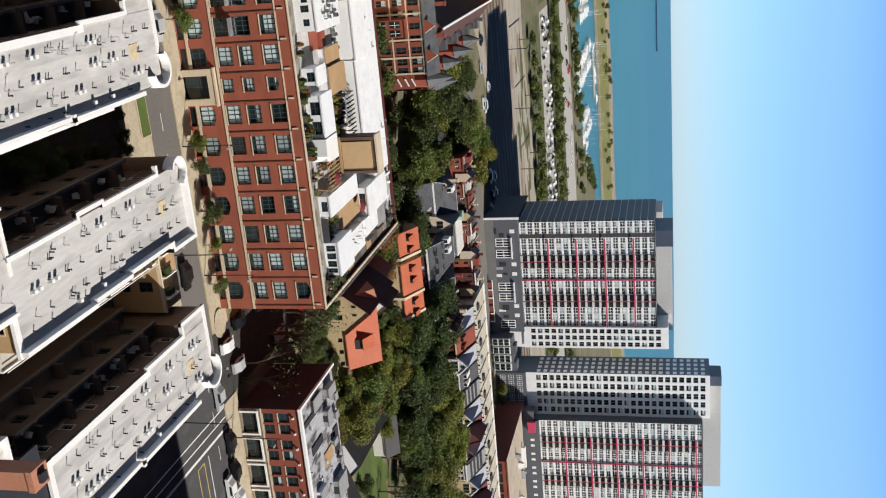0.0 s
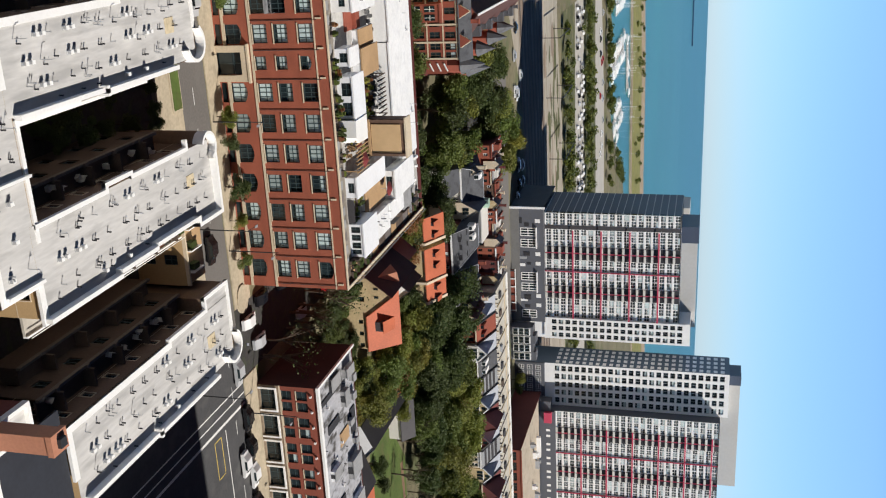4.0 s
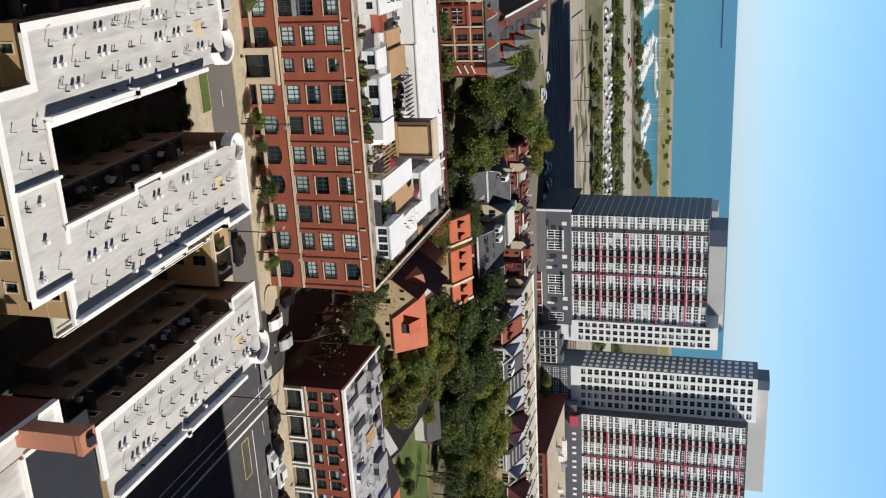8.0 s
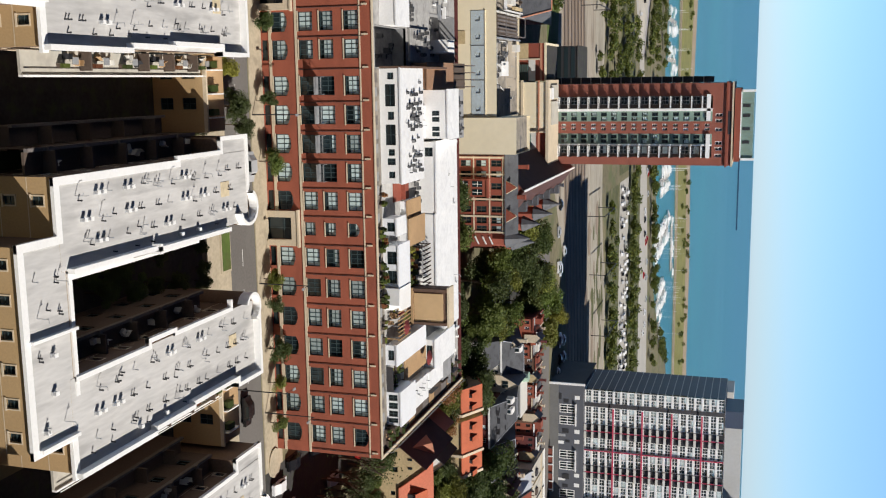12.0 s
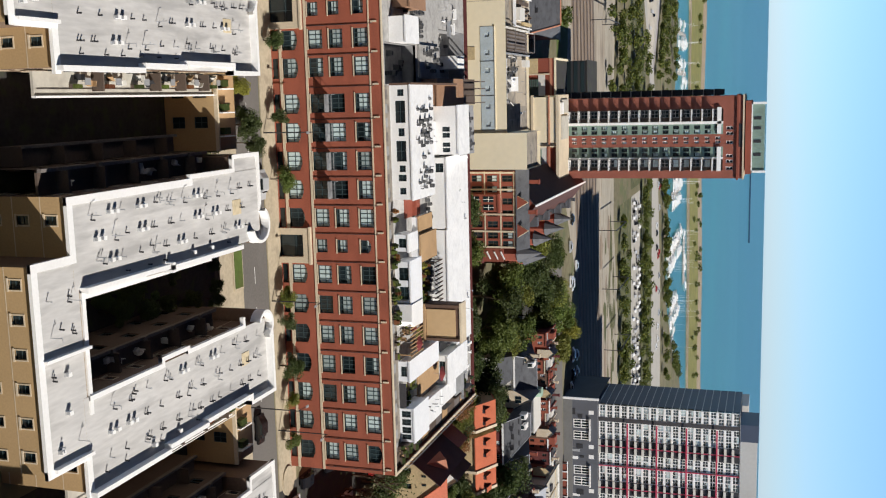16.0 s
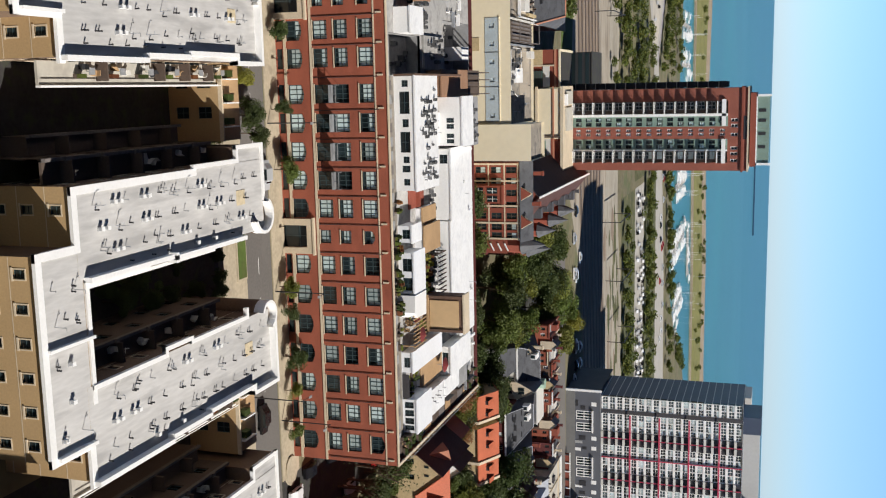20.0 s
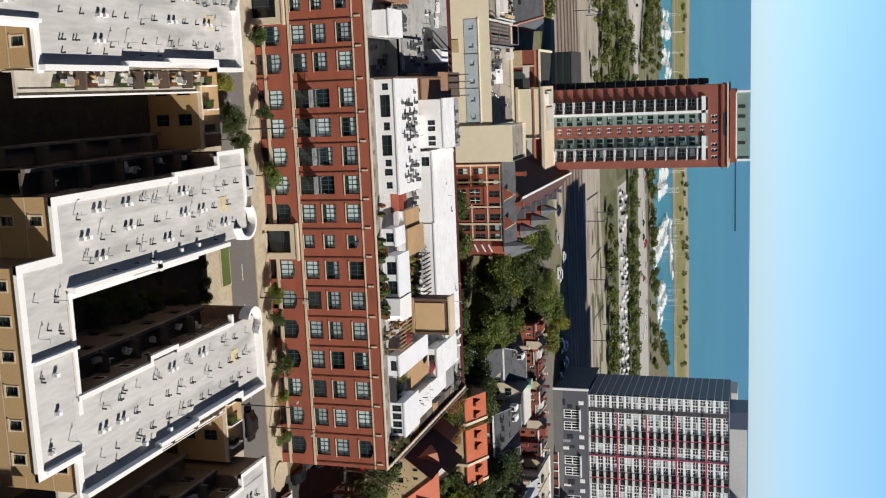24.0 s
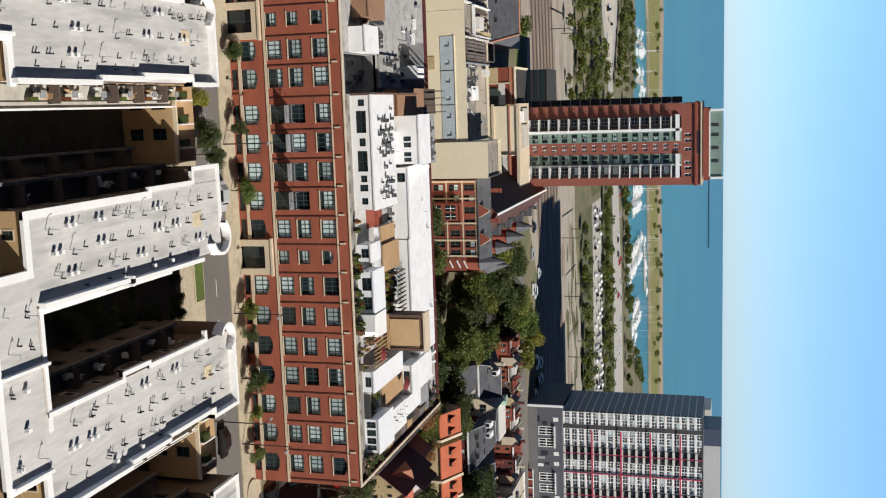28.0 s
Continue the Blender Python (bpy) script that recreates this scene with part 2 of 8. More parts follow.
_l.new(_bp.outputs[0], _b.inputs["Normal"])


# ---- building blocks ----
class Geo:
    """Collects quads and polygons, then becomes one mesh."""

    def __init__(self):
        self.v, self.f, self.m, self.weld = [], [], [], False

    def poly(self, pts, m=0):
        k = len(self.v)
        self.v += [tuple(p) for p in pts]
        self.f.append(tuple(range(k, k + len(pts))))
        self.m.append(m)

    def box(self, x0, x1, y0, y1, z0, z1, m=0, top=None):
        k = len(self.v)
        self.v += [(x0, y0, z0), (x1, y0, z0), (x1, y1, z0), (x0, y1, z0), (x0, y0, z1), (x1, y0, z1), (x1, y1, z1), (x0, y1, z1)]
        for a in ((0, 3, 2, 1), (0, 1, 5, 4), (1, 2, 6, 5), (2, 3, 7, 6), (3, 0, 4, 7), (4, 5, 6, 7)):
            self.f.append(tuple(k + i for i in a))
            self.m.append(m)
        if top is not None:
            self.m[-1] = top
        return self

    def bar(self, a, b, r, m=0, sides=6, r2=None):
        """A round bar from a to b."""
        a, b = Vector(a), Vector(b)
        d = (b - a).normalized()
        s = d.cross(Vector((0, 0, 1)) if abs(d.z) < 0.9 else Vector((1, 0, 0))).normalized()
        u = s.cross(d)
        r2 = r if r2 is None else r2
        k = len(self.v)
        for i in range(sides):
            w = 2 * math.pi * i / sides
            e = s * math.cos(w) + u * math.sin(w)
            self.v += [tuple(a + e * r), tuple(b + e * r2)]
        for i in range(sides):
            j = (i + 1) % sides
            self.f.append((k + 2 * i, k + 2 * j, k + 2 * j + 1, k + 2 * i + 1))
            self.m.append(m)
        self.f.append(tuple(k + 2 * i + 1 for i in range(sides)))
        self.m.append(m)
        return self

    def prism(self, pts, z0, z1, m=0, top=None):
        """An upright prism on a counter-clockwise outline."""
        n = len(pts)
        for i in range(n):
            p, q = pts[i], pts[(i + 1) % n]
            self.poly([(*p, z0), (*q, z0), (*q, z1), (*p, z1)], m)
        self.poly([(*p, z1) for p in pts], m if top is None else top)
        return self

    def mesh(self, name, weld=False):
        me = bpy.data.meshes.new(name)
        if weld:
            seen, ids, pts = {}, [], []
            for p in self.v:
                key = (round(p[0], 3), round(p[1], 3), round(p[2], 3))
                if key not in seen:
                    seen[key] = len(pts)
                    pts.append(p)
                ids.append(seen[key])
            me.from_pydata(pts, [], [tuple(ids[i] for i in f) for f in self.f])
        else:
            me.from_pydata(self.v, [], self.f)
        me.polygons.foreach_set("material_index", self.m)
        me.update()
        return me


def part(name, g, material, parent=None, label="", at=None):
    """One mesh object, under a thing or under a part."""
    me = g if isinstance(g, bpy.types.Mesh) else g.mesh(name, g.weld)
    if not me.materials:
        for m in material if isinstance(material, (list, tuple)) else [material]:
            me.materials.append(m)
    ob = new(name, me)
    if parent:
        ob.parent = parent
    if at is not None:
        ob.matrix_basis = at
    if label:
        ob["label"] = label
    return ob


def thing(name, label, category, group="", kind="", at=(0, 0, 0)):
    ob = new(name)
    ob.empty_display_size = 0.5
    ob.location = at
    return tagged(ob, label, category, group, kind)


def wall(p, q, z0, z1, holes=(), depth=0.25, m=0, g=None, back=0.12):
    """A wall from p to q (outside on the right hand), with holes (a, b, c, d): from a to b along it, from c to d in height, and their reveals."""
    g = g or Geo()
    g.weld = True
    p, q = Vector(p), Vector(q)
    d = (q - p).normalized()
    inw = Vector((-d.y, d.x))
    ln = (q - p).length
    xs = sorted({0.0, ln, *(x for h in holes for x in h[:2])})
    zs = sorted({z0, z1, *(z for h in holes for z in h[2:4])})
    at = lambda x, z, y=0.0: (p.x + d.x * x + inw.x * y, p.y + d.y * x + inw.y * y, z)
    taken = set()
    xi, zi = {x: i for i, x in enumerate(xs)}, {z: i for i, z in enumerate(zs)}
    for a, b, c, e in (h[:4] for h in holes):
        for i in range(xi[a], xi[b]):
            for j in range(zi[c], zi[e]):
                taken.add((i, j))
    for j in range(len(zs) - 1):
        i = 0
        while i < len(xs) - 1:
            if (i, j) in taken:
                i += 1
                continue
            k = i
            while k < len(xs) - 1 and (k, j) not in taken:
                k += 1
            g.poly([at(xs[i], zs[j]), at(xs[k], zs[j]), at(xs[k], zs[j + 1]), at(xs[i], zs[j + 1])], m)
            i = k
    for a, b, c, e in (h[:4] for h in holes):
        for s, t in (((a, c), (a, e)), ((a, e), (b, e)), ((b, e), (b, c)), ((b, c), (a, c))):
            g.poly([at(*s), at(*t), at(*t, depth + back), at(*s, depth + back)], m)
        if back:
            g.poly([at(a, c, depth + back), at(b, c, depth + back), at(b, e, depth + back), at(a, e, depth + back)], m)
    return g


def along(p, q, a, c, depth):
    """The pose of a hole's lower corner on the wall from p to q: x along the wall, y inwards."""
    p, q = Vector(p), Vector(q)
    d = (q - p).normalized()
    o = p + d * a + Vector((-d.y, d.x)) * depth
    return Matrix(((d.x, -d.y, 0, o.x), (d.y, d.x, 0, o.y), (0, 0, 1, c), (0, 0, 0, 1)))


WINDOWS = {}


def window(parent, p, q, hole, cols=2, rows=2, frame_m=FRAME, glass=GLASS, bar=0.09, depth=0.2, blind=0.0, split=True, joined=False):
    """A window in a hole of a wall: frame with glazing bars, pane, and a blind let down by that share of the height; far off, frame and pane are one mesh."""
    a, b, c, e = hole[:4]
    w, h = b - a, e - c
    key = (round(w, 2), round(h, 2), cols, rows, frame_m.name, glass.name, round(blind, 2), joined, round(bar, 2))
    if key not in WINDOWS:
        lights = []
        for i in range(cols):
            for j in range(rows):
                x0, x1, y0, y1 = w * i / cols, w * (i + 1) / cols, h * j / rows, h * (j + 1) / rows
                lights.append((x0 + (bar if i == 0 else bar / 2), x1 - (bar if i == cols - 1 else bar / 2), y0 + (bar if j == 0 else bar / 2), y1 - (bar if j == rows - 1 else bar / 2)))
        fr = wall((0, 0), (w, 0), 0, h, lights, 0.09, back=0)
        pn = Geo().box(bar / 2, w - bar / 2, 0.055, 0.075, bar / 2, h - bar / 2)
        bl = Geo().box(bar, w - bar, 0.03, 0.05, h * (1 - blind) + bar / 2, h - bar).mesh("blind") if blind else None
        if joined:
            fr.box(bar / 2, w - bar / 2, 0.055, 0.075, bar / 2, h - bar / 2, 1)
            if blind:
                fr.box(bar, w - bar, 0.03, 0.05, h * (1 - blind) + bar / 2, h - bar, 2)
        WINDOWS[key] = (fr.mesh("window", True), pn.mesh("pane"), bl)
    fm, pm, bm_ = WINDOWS[key]
    if joined:
        return part("window", fm, [frame_m, glass, BLIND], parent, at=along(p, q, a, c, depth))
    ob = part("window", fm, frame_m, parent, at=along(p, q, a, c, depth))
    part("pane", pm, glass, ob)
    if bm_ and split:
        part("blind", bm_, BLIND, ob)
    return ob


def grid_holes(x0, x1, n, share, z0, step, floors, sill, height):
    """Holes in n bays between x0 and x1 on so many floors."""
    w = (x1 - x0) / n
    return [(x0 + w * (i + 0.5 - share / 2), x0 + w * (i + 0.5 + share / 2), z0 + step * k + sill, z0 + step * k + sill + height)
            for k in range(floors) for i in range(n)]


# ---- ground, roads, lake ----
SHORE = [(-1600, 640), (-300, 770), (-60, 826), (0, 806), (66, 735), (100, 768), (120, 738), (156, 750), (190, 785), (234, 860), (320, 930), (700, 1120), (1800, 1500)]


def sheet(name, outline, z, material, label, category, kind="structure", thick=0.0):
    g = Geo()
    if thick:
        g.prism(outline, z - thick, z)
    else:
        g.poly([(*p, z) for p in outline])
    return tagged(part(name, g, material), label, category, kind=kind)


NEW_ASPHALT = mat("newer dark asphalt", (0.062, 0.062, 0.064), 0.92, 0.25, 0.12, 2.5, 0.01, stain=(0.10, 0.098, 0.095), amount=0.6)
sheet("ground", [(-1600, -700), (1800, -700)] + SHORE[::-1], 0.0, GROUND, "dry brown and green city ground reaching the lake shore", "ground")
g = Geo()
for v0, v1, h0, h1 in ((500, 2600, 0, 0), (2600, 4800, 0, 49.5)):
    for i in range(-16, 20):
        g.poly([(i * 160, v0, h0 - 1.2), ((i + 1) * 160, v0, h0 - 1.2), ((i + 1) * 160, v1, h1 - 1.2), (i * 160, v1, h1 - 1.2)])
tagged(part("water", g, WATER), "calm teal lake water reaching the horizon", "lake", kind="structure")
sheet("road", [(-200, 126.5), (63, 126.0), (63, 134.1), (-200, 134.2)], 0.012, ASPHALT, "grey asphalt avenue with worn lane lines", "road")
sheet("road", [(63, 134.1), (63, 126.0), (60, 126.0), (60, 60), (44, 40), (44, -100), (120, -100), (100, 60), (110, 116), (260, 110), (260, 134)], 0.013, NEW_ASPHALT, "darker asphalt junction with a side street in shade", "road")
# near-black paving paints the shade over side street and courtyards
sheet("road", [(60.5, 134.1), (72.5, 134.05), (72.5, 330), (60.5, 330)], 0.016, COURT, "side street between brick buildings, its shade put into near-black paving", "road")
sheet("pavement", [(-200, 134.3), (60.4, 134.3), (60.4, 140), (-200, 140)], 0.15, WALKWAY, "pale tan concrete pavement along the avenue", "pavement", thick=0.2)
sheet("pavement", [(72.6, 134.2), (260, 134.2), (260, 139), (72.6, 139)], 0.15, WALKWAY, "pale tan concrete pavement along the avenue", "pavement", thick=0.2)
sheet("pavement", [(-200, 120), (58, 120), (58, 126.4), (-200, 126.4)], 0.15, WALKWAY, "pale tan concrete pavement before the courtyards", "pavement", thick=0.2)


def stripe(x0, x1, y0, y1, m, label, z=0.02):
    tagged(part("road_marking", Geo().box(x0, x1, y0, y1, z - 0.01, z + 0.004), m), label, "road marking", "painted lines on the avenue", "structure")


for i in range(30):
    stripe(-60 + i * 6, -57.5 + i * 6, 130.1, 130.22, LINE, "worn white dashed lane line on asphalt", 0.026)

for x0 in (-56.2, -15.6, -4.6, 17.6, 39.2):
    sheet("courtyard", [(x0, 60), (x0 + 9.6, 60), (x0 + 9.6, 119), (x0, 119)], 0.03, COURT, "courtyard with its deep shade put into near-black paving", "courtyard")
g = Geo().box(-40, 30, -34, -3, 0, 110)
for a in ((128, 210, 10, 85.6, 57), (79, 110, 26, 41, 46)):
    tagged(part("wall_beside", Geo().box(*a[:4], 0, a[4]), CONCRETE), "plain concrete block beside the view, casting shade on the street", "block", kind="structure")
# unseen blocks added round the viewer to cut light from the low sky
ring = random.Random(31)
for i in range(13):
    x, d = -560 + i * 95, ring.uniform(0, 50)
    tagged(part("wall_far", Geo().box(x, x + ring.uniform(60, 92), -330 - d, -270 - d, 0, ring.uniform(75, 135)), (CONCRETE, BRICK_DARK, BROWN)[i % 3]), "plain unseen block added behind the viewer to hold back sky light", "high-rise", kind="structure")
for i in range(6):
    for x in (-420, 440):
        tagged(part("wall_far", Geo().box(x, x + 60, -250 + i * 85, -185 + i * 85, 0, ring.uniform(60, 100)), (BRICK_DARK, CONCRETE, BROWN)[i % 3]), "plain unseen block added beside the viewer to hold back sky light", "high-rise", kind="structure")
tagged(part("wall_behind", g, CONCRETE), "plain concrete high-rise on whose balcony the viewer stands", "high-rise", kind="structure")

for x in (72.9, 74.6, 76.3):
    stripe(x, x + (0.45 if x > 76 else 0.22), 100, 134, LINE, "long white stop and lane line across the junction", 0.03)
stripe(77.6, 92.0, 126.4, 126.6, LINE, "white lane line on asphalt", 0.03)
for a in ((78, 84.4, 124.8, 124.95), (78, 84.4, 122.6, 122.75), (77.9, 78.05, 122.6, 124.95), (84.3, 84.45, 122.6, 124.95)):
    stripe(*a, YELLOW, "yellow painted box on asphalt", 0.03)
nose = thing("planter", "pale rounded kerb planter at the street corner", "planter", "planters along the avenue")
part("kerb", Geo().prism([(59.5 + 2.4 * math.cos(a * 0.4), 137.0 + 1.9 * math.sin(a * 0.4)) for a in range(16)], 0.0, 0.35), WALKWAY, nose)

# planters and grass strip on the near pavement
for x0, x1 in ((-20.5, -14.5), (19.5, 26.4)):
    pl = thing("planter", "long grass planter with pale concrete kerb beside the road", "planter", "planters along the avenue")
    part("kerb", Geo().box(x0, x1, 123.6, 126.3, 0.15, 0.3), WALKWAY, pl)
    part("grass", Geo().box(x0 + 0.3, x1 - 0.3, 123.9, 126.0, 0.3, 0.4), GRASS, pl)

TRACK_BED = mat("oily brown track bed", (0.13, 0.095, 0.07), 0.95, 0.3, 0.2, 1.5, stain=(0.22, 0.18, 0.14), amount=0.7, stretch=(0.2, 1, 1))
RAIL_LAND = mat("rusty brown ballast", (0.22, 0.165, 0.12), 0.95, 0.35, 0.1, 1.0, 0.02, stain=(0.38, 0.31, 0.24), amount=0.8, stretch=(0.12, 1, 1))
# railway land and park
sheet("railway", [(-300, 352), (40, 366), (100, 405), (300, 440), (300, 505), (120, 500), (60, 470), (-300, 455)], 0.03, BALLAST, "brown railway ballast with several tracks", "railway")
for k in range(7):
    if not k:
        sheet("railway", [(-300, 366), (-40, 379), (40, 385), (100, 393), (300, 407), (300, 452), (100, 440), (40, 433), (-40, 428), (-300, 416)], 0.04, RAIL_LAND, "dark brown ballast between the railway tracks", "railway")
    rl = thing("rail_track", "rusty steel railway track on ballast", "railway track", "railway tracks", "structure")
    for s in (0, 1.5):
        y = 388 + k * 7.4 + s
        pts = [(-300, y - 18), (-40, y - 6), (40, y), (100, y + 8), (300, y + 22)]
        gg = Geo()
        for a, b in zip(pts, pts[1:]):
            gg.poly([(a[0], a[1], 0.16), (b[0], b[1], 0.16), (b[0], b[1] + 0.35, 0.16), (a[0], a[1] + 0.35, 0.16)])
            gg.poly([(a[0], a[1], 0.03), (b[0], b[1], 0.03), (b[0], b[1], 0.16), (a[0], a[1], 0.16)])
        part("rail", gg, STEEL, rl)
    gg = Geo()
    for a, b in zip(pts, pts[1:]):
        gg.poly([(a[0], a[1] - 2.2, 0.06 + k * 0.002), (b[0], b[1] - 2.2, 0.06 + k * 0.002), (b[0], b[1] + 0.9, 0.06 + k * 0.002), (a[0], a[1] + 0.9, 0.06 + k * 0.002)])
    part("track_bed", gg, TRACK_BED, rl, "oily brown sleepers and ballast")
sheet("sand_strip", [(-300, 455), (-60, 462), (0, 458), (62, 446), (130, 470), (130, 505), (62, 486), (0, 486), (-40, 490), (-300, 500)], 0.045, SAND, "pale gravel strip beside the railway", "gravel strip")
pt = random.Random(8)
for i in range(46):
    x, w, d = pt.uniform(56, 150), pt.uniform(3, 13), pt.uniform(1.5, 5)
    y = 444 + (x - 56) * 0.22 + pt.uniform(0, 36)
    sheet("ground_patch", [(x + w * math.cos(a * 0.7) * pt.uniform(0.7, 1.1), y + d * math.sin(a * 0.7) * pt.uniform(0.7, 1.1)) for a in range(9)], 0.05 + i * 0.0012, pt.choice((GROUND_GREEN, RAIL_LAND, BALLAST, GROUND_GREEN, SAND)), "patch of weeds and dirt in the gravel beside the tracks", "ground patch")
sheet("lawn", [(-30, 352), (-8, 352), (-6, 370), (-30, 374)], 0.05, GRASS, "small green lawn beside the tracks", "lawn")
sheet("lawn", [(120, 500), (300, 506), (300, 530), (120, 522)], 0.05, GRASS, "strip of grass beside the railway", "lawn")
sheet("drive", [(-400, 560), (-60, 600), (-16, 632), (60, 650), (130, 650), (300, 652), (300, 712), (135, 705), (70, 690), (-20, 655), (-58, 690), (-400, 650)], 0.05, CONCRETE, "wide pale concrete lakeside drive", "drive")
sheet("lawn", [(56, 499), (300, 508), (300, 551), (56, 551)], 0.055, GROUND_GREEN, "rough green ground under rows of park trees", "lawn")
sheet("lawn", [(-100, 548), (52, 548), (52, 604), (-100, 604)], 0.055, GROUND_GREEN, "rough green ground under rows of park trees", "lawn")
sheet("lawn", [(54, 590), (320, 590), (320, 656), (58, 650)], 0.058, GROUND_GREEN, "rough green ground under rows of park trees", "lawn")
sheet("path", [(92, 486), (300, 490), (300, 499), (90, 497)], 0.062, SAND, "pale gravel path beside the railway", "path")
sheet("path", [(-90, 474), (30, 480), (30, 487), (-90, 482)], 0.062, SAND, "pale gravel path beside the railway", "path")
sheet("car_park", [(-100, 608), (-60, 618), (-34, 626), (-15, 634), (-15, 638), (-34, 657), (-60, 677), (-100, 694)], 0.062, PALE_PAVING, "pale wedge-shaped car park between trees", "car park")
sheet("path", [(-62, 690), (-14, 652), (-13, 656), (-60, 696)], 0.064, LAVENDER, "pale lavender path beside the car park", "path")
sheet("car_park", [(56, 551), (300, 551), (300, 590), (56, 590)], 0.05, CONCRETE, "pale car park between rows of trees", "car park")

# breakwater peninsula
# haze of distance painted into the stone as dark blue
FAR_STONE = mat("hazy blue stone", (0.03, 0.07, 0.13), 0.9, 0.1)
BW = [(-800, 700), (-72, 952), (82, 948), (167, 958), (265, 958), (420, 985), (1500, 1300)]
BO = [(-800, 950), (-88, 1182), (96, 1126), (201, 1156), (318, 1150), (460, 1200), (1500, 1560)]
sheet("breakwater", BW + BO[::-1], 0.6, RIPRAP, "long breakwater edged with rough brown stone", "breakwater", thick=3)
sheet("lawn", [(x, y + 8) for x, y in BW] + [(x, y - 62) for x, y in BO[::-1]], 0.7, DRY_GRASS, "dry grass along the top of the breakwater", "lawn")
sheet("breakwater", [(215, 3190), (462, 3175), (462, 3195), (215, 3230)], 15.4, FAR_STONE, "dark low breakwater far out on the lake", "breakwater", thick=5)


# ---- courtyard apartment houses in tan brick ----
def vent(style):
    g = Geo()
    if style == 0:
        g.bar((0, 0, 0), (0, 0, 0.75), 0.07).bar((0, 0, 0.75), (0, 0, 0.85), 0.12)
    elif style == 1:
        g.bar((0, 0, 0), (0, 0, 0.55), 0.11).bar((0, 0, 0.55), (0, 0, 0.62), 0.14)
    elif style == 2:
        g.box(-0.22, 0.22, -0.26, 0.26, 0.08, 0.66, 1).box(-0.28, 0.28, -0.32, 0.32, 0, 0.08).box(-0.2, 0.2, -0.28, -0.26, 0.14, 0.58, 0).box(-0.26, 0.26, -0.3, 0.3, 0.66, 0.72, 1)
    else:
        g.bar((0, 0, 0), (0, 0, 1.7), 0.05).bar((0, 0, 1.7), (0.5, 0, 1.72), 0.04).bar((0, 0, 1.2), (0.0, 0.4, 1.3), 0.04)
    return g.mesh("roof_vent")


VENT_MESH = [vent(i) for i in range(4)]
VENT_WHAT = [("roof_vent", "thin grey vent pipe on pale roofing", "vent pipe"), ("roof_vent", "short capped metal roof vent on pale roofing", "roof vent"),
             ("roof_fan", "white box exhaust fan on pale roofing", "roof fan"), ("aerial", "thin aerial mast on pale roofing", "aerial")]


def put_vent(x, y, z, style, turn=0.0):
    n, lab, c = VENT_WHAT[style]
    tagged(part(n, VENT_MESH[style], [BLACK if style == 1 else GREY_METAL, WHITE], at=pose(x, y, z, 0, 0, turn) @ Matrix.Scale(0.76, 4)), lab, c, "vents on the apartment roofs")


HR = 10.5
# tan brick darkened to put the yards' shade into the side walls
SHADED_TAN = mat("tan brick darkened for shade", (0.17, 0.11, 0.07), 0.85, 0.25, 0.2, 4.0, 0.02)
HATCH = mat("faded tan patch", (0.60, 0.50, 0.33), 0.9, 0.2, 0.5, 2.0)


def block(parent, x0, x1, y0, y1, z1, sides, m=TAN, floors=3, par=(0.65, 0.65, 0.2, 0.3), win=(0.85, 1.3), pitch=3.4, name="wall", top=ROOF):
    """A flat-roofed wing: walls with windows on the sides named (n s e w), roof sheet and white parapets."""
    step = (z1 - 0.9) / floors
    runs = {"s": ((x0, y0), (x1, y0)), "e": ((x1, y0), (x1, y1)), "n": ((x1, y1), (x0, y1)), "w": ((x0, y1), (x0, y0))}
    for k, (p, q) in runs.items():
        ln = (Vector(q) - Vector(p)).length
        n = max(1, int(ln / pitch)) if k in sides else 0
        holes = grid_holes(0, ln, n, win[0] / (ln / n), 0.3, step, floors, 1.1, win[1]) if n else []
        part(name, wall(p, q, 0, z1, holes), SHADED_TAN if k in "we" else m, parent, "yard wall with shade in its dark brown" if k in "we" else "")
        for h in holes:
            window(parent, p, q, h, 1, 2, FRAME, GLASS, 0.06, 0.16, split=False)
        if holes:
            sl = Geo()
            for f in range(floors):
                z = 0.3 + step * f + 0.62
                d = (Vector(q) - Vector(p)).normalized()
                o = Vector((d.y, -d.x)) * 0.03
                sl.poly([(p[0] + o.x, p[1] + o.y, z), (q[0] + o.x, q[1] + o.y, z), (q[0] + o.x, q[1] + o.y, z + 0.1), (p[0] + o.x, p[1] + o.y, z + 0.1)])
            part("string_course", sl, LIME, parent, "pale stone string course")
            for h in holes:
                part("surround", Geo().box(-0.2, h[1] - h[0] + 0.2, -0.08, 0.1, -0.2, 0.0).box(-0.14, -0.02, -0.04, 0, 0, h[3] - h[2]).box(h[1] - h[0] + 0.02, h[1] - h[0] + 0.14, -0.04, 0, 0, h[3] - h[2]).box(-0.14, h[1] - h[0] + 0.14, -0.04, 0, h[3] - h[2], h[3] - h[2] + 0.14), LIME, parent, "pale stone window surround", at=along(p, q, h[0], h[2], 0.0))
    part("roof", Geo().box(x0 + 0.05, x1 - 0.05, y0 + 0.05, y1 - 0.05, z1 - 0.3, z1), top, parent)


def parapet(parent, pts, h, w=0.45, z=HR):
    """A white parapet along an open line of axis-aligned corners."""
    for i, (a, b) in enumerate(zip(pts, pts[1:])):
        x0, x1, y0, y1 = min(a[0], b[0]), max(a[0], b[0]), min(a[1], b[1]), max(a[1], b[1])
        part("parapet", Geo().box(x0 - w / 2, x1 + w / 2, y0 - w / 2, y1 + w / 2, z - 0.25 - 0.005 * (i % 2), z + h + 0.006 * (i % 2)), WHITE, parent, "white rendered parapet")


